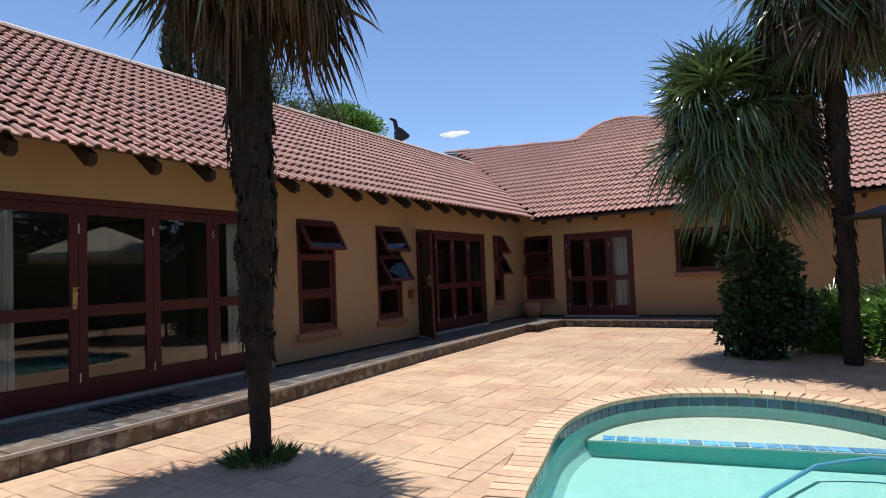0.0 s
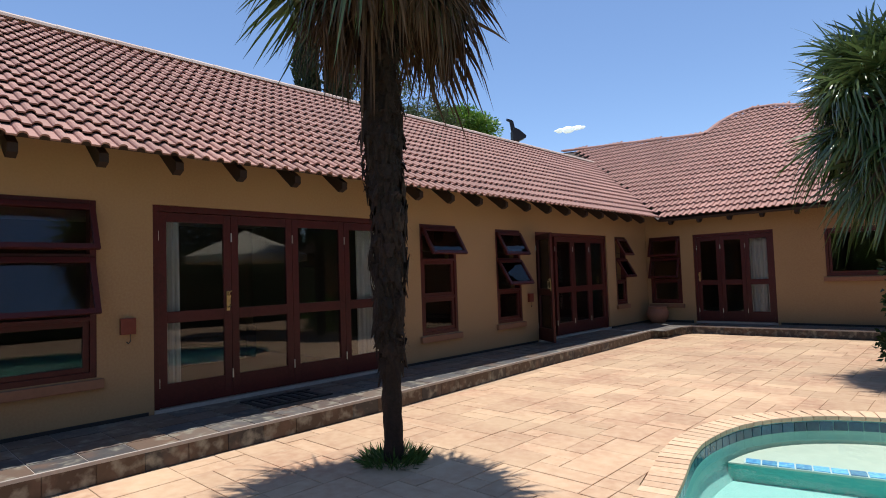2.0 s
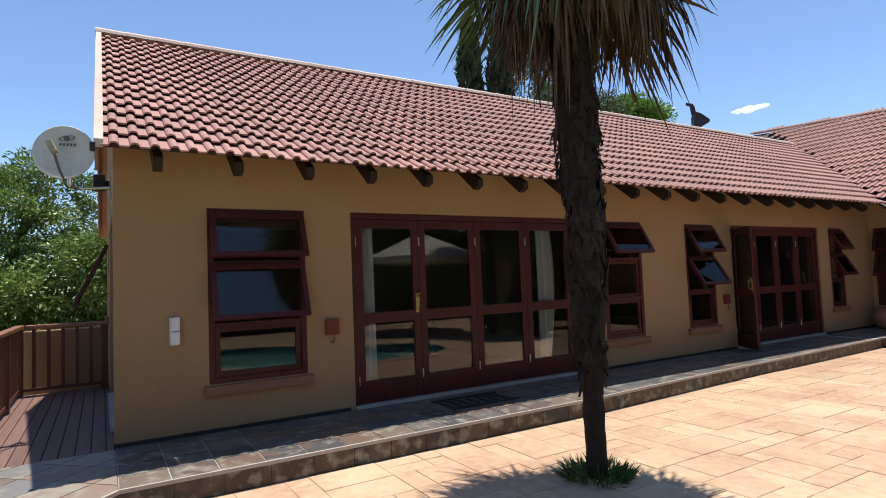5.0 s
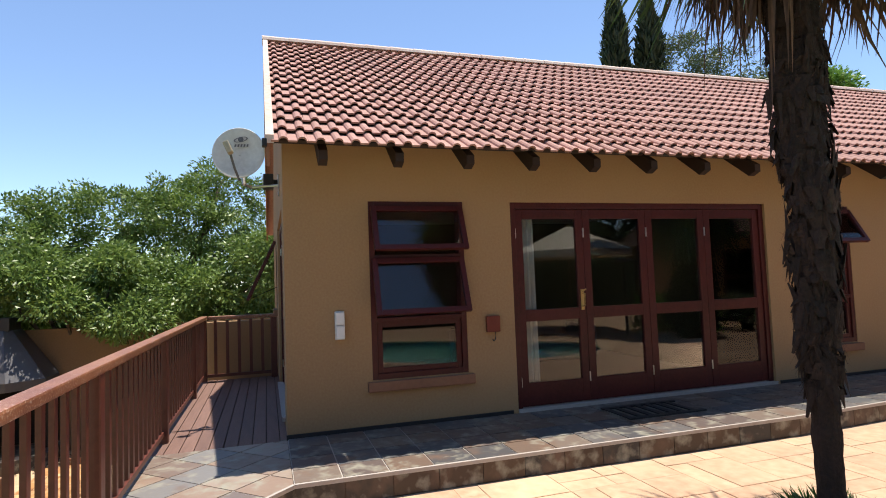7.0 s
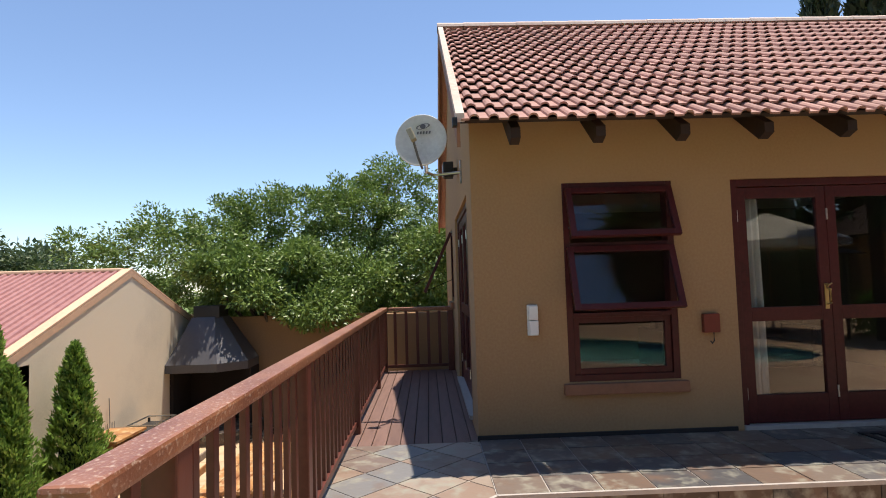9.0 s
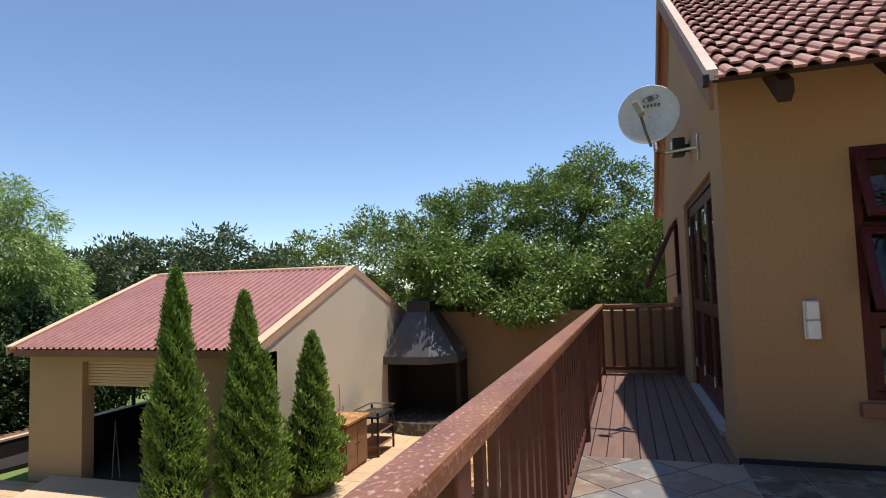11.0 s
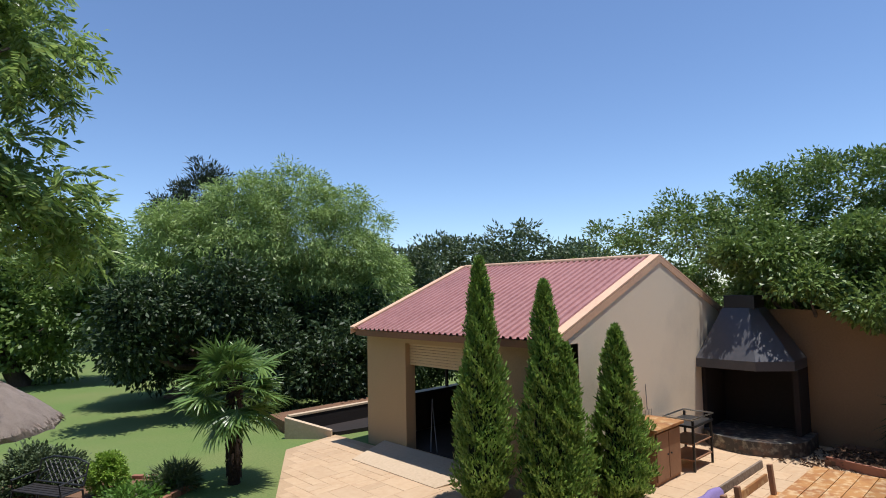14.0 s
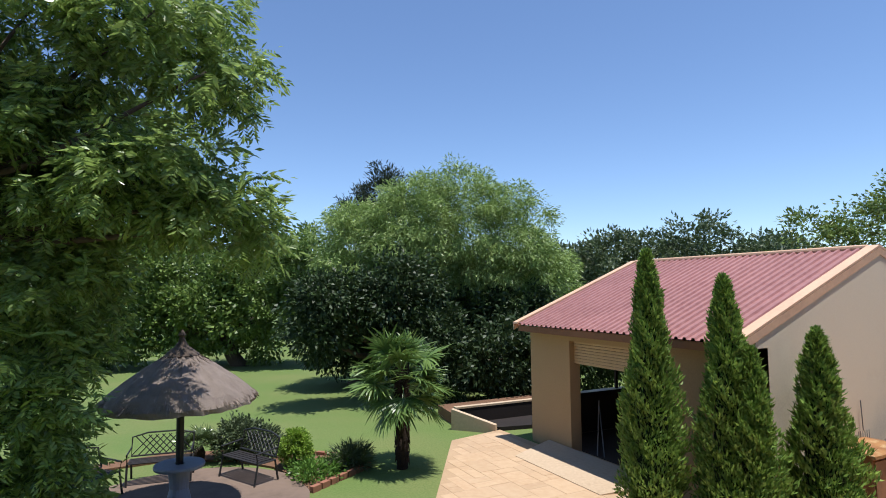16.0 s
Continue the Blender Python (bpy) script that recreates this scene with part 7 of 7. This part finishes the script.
def iron_bench(m, label):
    ob = empty("iron_bench", m, label=label, category="bench", group="iron benches round the umbrella")
    for k in range(5):
        part("seat_slat", Shape().box(-0.6, 0.6, -0.2 + k * 0.09, -0.13 + k * 0.09, 0.42, 0.44, 0.004), M["bench_dark"], ob)
    back = Shape()
    back.tube([(-0.6, -0.24, 0.48), (-0.6, -0.34, 0.85), (-0.3, -0.36, 0.92), (0.3, -0.36, 0.92), (0.6, -0.34, 0.85), (0.6, -0.24, 0.48), (-0.6, -0.24, 0.48)], 0.018, 6)
    for k in range(-5, 10):
        for sgn in (-1, 1):
            x0 = -0.6 + k * 0.13
            x1 = x0 + 0.37
            p0, p1 = (x0, -0.25, 0.49), (x1, -0.345, 0.87)
            if sgn < 0:
                p0, p1 = (-x0, -0.25, 0.49), (-x1, -0.345, 0.87)
            lo, hi = min(p0[0], p1[0]), max(p0[0], p1[0])
            if lo >= -0.61 and hi <= 0.61:
                back.tube([p0, p1], 0.011, 5)
    part("lattice_back", back, M["black"], ob, "black cast lattice back")
    for x in (-0.6, 0.6):
        part("end_frame", Shape().tube([(x, 0.28, 0), (x, 0.2, 0.42), (x, -0.22, 0.42), (x, -0.3, 0)], 0.022, 6).tube([(x, 0.2, 0.42), (x, 0.24, 0.62), (x, -0.28, 0.66)], 0.018, 6), M["black"], ob)
    return ob


M["bench_dark"] = surface("dark_bench_slat", (0.022, 0.018, 0.016), rough=0.6)
SMALL = Matrix.Diagonal((0.82, 0.82, 0.82, 1))
iron_bench(pose(-3.85, -11.28, TZ + 0.03, 0, 0, -62) @ SMALL, "black cast-iron garden bench with lattice back")
iron_bench(pose(-2.5, -11.88, TZ + 0.03, 0, 0, -8) @ SMALL, "black cast-iron garden bench behind the table")
iron_bench(pose(-1.45, -11.2, TZ + 0.03, 0, 0, 48) @ SMALL, "black cast-iron garden bench behind the table")

BED = [(-4.66, -10.12), (-5.95, -10.98), (-5.75, -11.6), (-4.9, -12.5), (-4.0, -13.2), (-2.6, -13.6), (-1.2, -13.4), (-1.25, -13.0), (-2.6, -13.1), (-3.75, -12.5), (-4.35, -11.7), (-4.62, -10.9)]
tagged(part("flower_bed", Shape().prism(BED, LOW - 0.2, TZ + 0.035), M["soil"]), label="planted soil bed round the seats", category="bed", kind="structure")
edging_mesh = Shape().box(-0.095, 0.095, -0.045, 0.045, -0.08, 0.06, 0.008).mesh("bed_edging", M["terracotta"])
for (xa, ya), (xb, yb) in zip(BED[:4], BED[1:4]):
    n = int(math.hypot(xb - xa, yb - ya) / 0.21)
    for k in range(n):
        u = (k + 0.5) / n
        m = pose(xa + (xb - xa) * u, ya + (yb - ya) * u, TZ + 0.035, 0, 0, math.degrees(math.atan2(yb - ya, xb - xa)) + rng.uniform(-3, 3))
        tagged(part("bed_edging", edging_mesh, None, m=m), label="red-brown brick edging the planted bed", category="edging", group="bricks round the planted bed")
shrub("round_bush", (-4.72, -11.55, TZ + 0.03), [((-4.72, -11.55, TZ + 0.32), (0.27, 0.27, 0.32)), ((-4.72, -11.55, TZ + 0.52), (0.17, 0.17, 0.22))], "clipped egg-shaped green bush", "lime", 190, 46, 0.05, 0.025, 0.07, "bush")
shrub("garden_shrub", (-3.85, -12.6, TZ + 0.03), [((-3.85, -12.6, TZ + 0.4), (0.35, 0.3, 0.36)), ((-4.25, -12.5, TZ + 0.28), (0.36, 0.3, 0.26))], "loose green shrub with reddish tips", "dull", 130, 40, 0.08, 0.04)
shrub("garden_shrub", (-4.95, -10.75, TZ + 0.03), [((-4.9, -10.7, TZ + 0.10), (0.32, 0.3, 0.13)), ((-4.8, -11.05, TZ + 0.1), (0.25, 0.25, 0.13)), ((-5.2, -11.0, TZ + 0.1), (0.3, 0.25, 0.14))], "low leafy plants in the bed", "leafbright", 90, 26, 0.08, 0.035)
shrub("garden_shrub", (-5.62, -11.05, TZ + 0.03), [((-5.62, -11.05, TZ + 0.14), (0.24, 0.22, 0.18))], "grey-green strappy plant in the bed", "dull", 50, 40, 0.2, 0.018)
agave = empty("cycad", pose(-3.15, -12.75, TZ + 0.03), label="spreading cycad behind the iron bench", category="plant")
part("stem", Shape().lathe([(0.1, 0), (0.12, 0.15), (0.06, 0.3)], 10), M["palmbark"], agave)
for i in range(26):
    put_frond(agave, "green", (0, 0, 0.28), i * 137.5, 70 - i * 2.5, 0.5)

# ---- behind the walker: cantilever umbrella over the far terrace, lamp post ----
umb = empty("patio_umbrella", pose(3.0, 8.6, 0.0), label="cream canvas patio umbrella beyond the pool", category="umbrella")
can = Shape()
apex = (0, 0, 3.0)
ring = [(1.75 * math.cos(math.pi * k / 4), 1.75 * math.sin(math.pi * k / 4), 2.25) for k in range(8)]
can.add([apex, *ring, (0, 0, 2.97), *[(x, y, z - 0.02) for x, y, z in ring]], [(0, 1 + k, 1 + (k + 1) % 8) for k in range(8)] + [(9, 10 + (k + 1) % 8, 10 + k) for k in range(8)])
can.add([(x, y, z) for x, y, z in ring] + [(x, y, z - 0.18) for x, y, z in ring], [(k, 8 + k, 8 + (k + 1) % 8, (k + 1) % 8) for k in range(8)])
part("canopy", can, M["canvas"], umb)
part("pole", Shape().tube([(0, 0, 0.1), (0, 0, 3.05)], 0.03, 10), M["oldwood"], umb)
part("base", Shape().lathe([(0.0, 0.0), (0.3, 0.0), (0.3, 0.08), (0.06, 0.12), (0.0, 0.12)], 20), M["black"], umb)
for k in range(8):
    part("rib", Shape().tube([(0, 0, 2.92), (ring[k][0], ring[k][1], 2.22)], 0.012, 5), M["oldwood"], umb)
post = empty("garden_lamp", pose(1.03, 9.05, 0.0), label="black post with a flat lamp roof by the palms", category="lamp")
part("post", Shape().tube([(0, 0, 0), (0, 0, 1.85)], 0.035, 10), M["black"], post)
part("lamp_roof", Shape().lathe([(0.0, 1.98), (0.1, 1.95), (0.42, 1.86), (0.42, 1.84), (0.0, 1.86)], 20), M["timber"], post)
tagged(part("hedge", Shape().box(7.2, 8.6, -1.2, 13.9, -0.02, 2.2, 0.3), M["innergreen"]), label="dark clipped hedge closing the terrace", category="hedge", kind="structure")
pos, away = crown_points([((7.9, y_, 1.3), (0.9, 1.4, 1.4)) for y_ in (0, 2.4, 4.8, 7.2, 9.6, 12.0)], 260, 40, 0.5, 0.75)
tagged(part("hedge_leaves", leaf_mesh("hedge_leaves", pos, away, 0.14, 0.07, M["ivy"]), None), label="dark hedge leaves", category="hedge", kind="stuff")

# a small cloud far away, brightened by a faint glow of its own
cm = bpy.data.materials.new("cloud_white")
cm.use_nodes = True
cm.node_tree.nodes["Principled BSDF"].inputs["Base Color"].default_value = (0.9, 0.9, 0.92, 1)
cm.node_tree.nodes["Principled BSDF"].inputs["Emission Color"].default_value = (0.85, 0.9, 1.0, 1)
cm.node_tree.nodes["Principled BSDF"].inputs["Emission Strength"].default_value = 0.45
cl = Shape()
for k in range(22):
    u = rng.uniform(-1, 1)
    ico = bmesh.new()
    bmesh.ops.create_icosphere(ico, subdivisions=2, radius=1.0)
    r_ = rng.uniform(1.2, 3.2) * (1 - 0.6 * abs(u))
    c = Vector((-230 + u * 11.5, 400 + rng.uniform(-3, 3) + u * 4, 115 + rng.uniform(-1.0, 1.5) * (1 - abs(u)) - 0.1 * u))
    cl.add([c + Vector((v.co.x * r_ * 1.8, v.co.y * r_, v.co.z * r_ * 0.8)) * (1 + 0.15 * noise.noise(v.co * 2 + c)) for v in ico.verts], [[v.index for v in f.verts] for f in ico.faces])
    ico.free()
tagged(part("cloud", cl, cm, smooth=True), label="small white cloud far above the roof", category="cloud", kind="structure")

# ---- paving, last ----
STONE = {}


def stone_mesh(w, l, material):
    key = (w, l, material.name)
    if key not in STONE:
        a, b, g = w / 2, l / 2, 0.004
        s = Shape()
        s.v = [(-a, -b, -0.03), (a, -b, -0.03), (a, b, -0.03), (-a, b, -0.03), (-a, -b, -0.003), (a, -b, -0.003), (a, b, -0.003), (-a, b, -0.003), (-a + g, -b + g, 0), (a - g, -b + g, 0), (a - g, b - g, 0), (-a + g, b - g, 0)]
        s.f = [(8, 9, 10, 11)] + [(i, (i + 1) % 4, 4 + (i + 1) % 4, 4 + i) for i in range(4)] + [(4 + i, 4 + (i + 1) % 4, 8 + (i + 1) % 4, 8 + i) for i in range(4)]
        STONE[key] = (s, s.mesh("paving_stone", material))
    return STONE[key]


def ashlar(parent, x0, x1, y0, y1, z, unit, allowed, single, material, label, seed):
    """Rectangular stones of mixed sizes on a grid; those that single() picks are objects, the rest one mesh."""
    r = random.Random(seed)
    nx, ny = int((x1 - x0) / unit), int((y1 - y0) / unit)
    used = set()
    rest = Shape()
    sizes = [(3, 2), (2, 3), (2, 2), (2, 1), (1, 2), (3, 1), (2, 2), (1, 1)]
    count = 0
    for j in range(ny):
        for i in range(nx):
            if (i, j) in used:
                continue
            opts = sizes[:]
            r.shuffle(opts)
            opts.append((1, 1))
            for w, l in opts:
                cells = [(i + a, j + b) for a in range(w) for b in range(l)]
                if any(c in used or c[0] >= nx or c[1] >= ny for c in cells):
                    continue
                cx, cy = x0 + (i + w / 2) * unit, y0 + (j + l / 2) * unit
                hw, hl = w * unit / 2, l * unit / 2
                if not all(allowed(cx + sx * hw, cy + sy * hl) for sx in (-1, 1) for sy in (-1, 1)):
                    continue
                used.update(cells)
                s, me = stone_mesh(round(w * unit - 0.007, 4), round(l * unit - 0.007, 4), material)
                m = pose(cx, cy, z + r.uniform(-0.002, 0.002), r.uniform(-0.15, 0.15), r.uniform(-0.15, 0.15), r.uniform(-0.6, 0.6))
                if single(cx, cy) and count < 300:
                    part("paving_stone", me, None, parent, m=m)
                    count += 1
                else:
                    rest.add([m @ Vector(p) for p in s.v], s.f)
                break
    tagged(part("paving_stone", rest, material, parent, label), kind="stuff")


stoep_poly = [Vector(p) for p in STOEP]
PAVE_EDGE = grown(POOL, 0.07)
ashlar(upper_pavement, -5.2, 7.2, -1.3, 14.1, 0.0, 0.19, lambda x, y: not inside(PAVE_EDGE, x, y) and not inside(stoep_poly, x, y) and (x > -2.4 or y > -0.7), lambda x, y: -4.9 < x < -1.5 and 1.6 < y < 8.5, M["paver"], "sandstone-coloured paving stones", 3)
YARD = [Vector(p) for p in ((-15.45, -0.8), (-4.8, -0.8), (-5.4, -7.4), (-6.48, -9.18), (-8.02, -11.71), (-9.4, -12.0), (-9.6, -5.9), (-15.45, -5.9))]
yard = tagged(part("pavement_yard", Shape().prism([(p.x, p.y) for p in YARD][::-1], LOW - 0.2, LOW - 0.005), M["yardjoint"]), label="sandy jointing bed of the lower yard", category="pavement", kind="structure")
ashlar(yard, -15.4, -4.8, -12.0, -0.85, LOW, 0.22, lambda x, y: inside(YARD, x, y), lambda x, y: x > -9.4 and y < -7.2 or (-13 < x < -10.4 and -5.2 < y < -3), M["yardpaver"], "sandstone-coloured paving stones of the yard", 4)
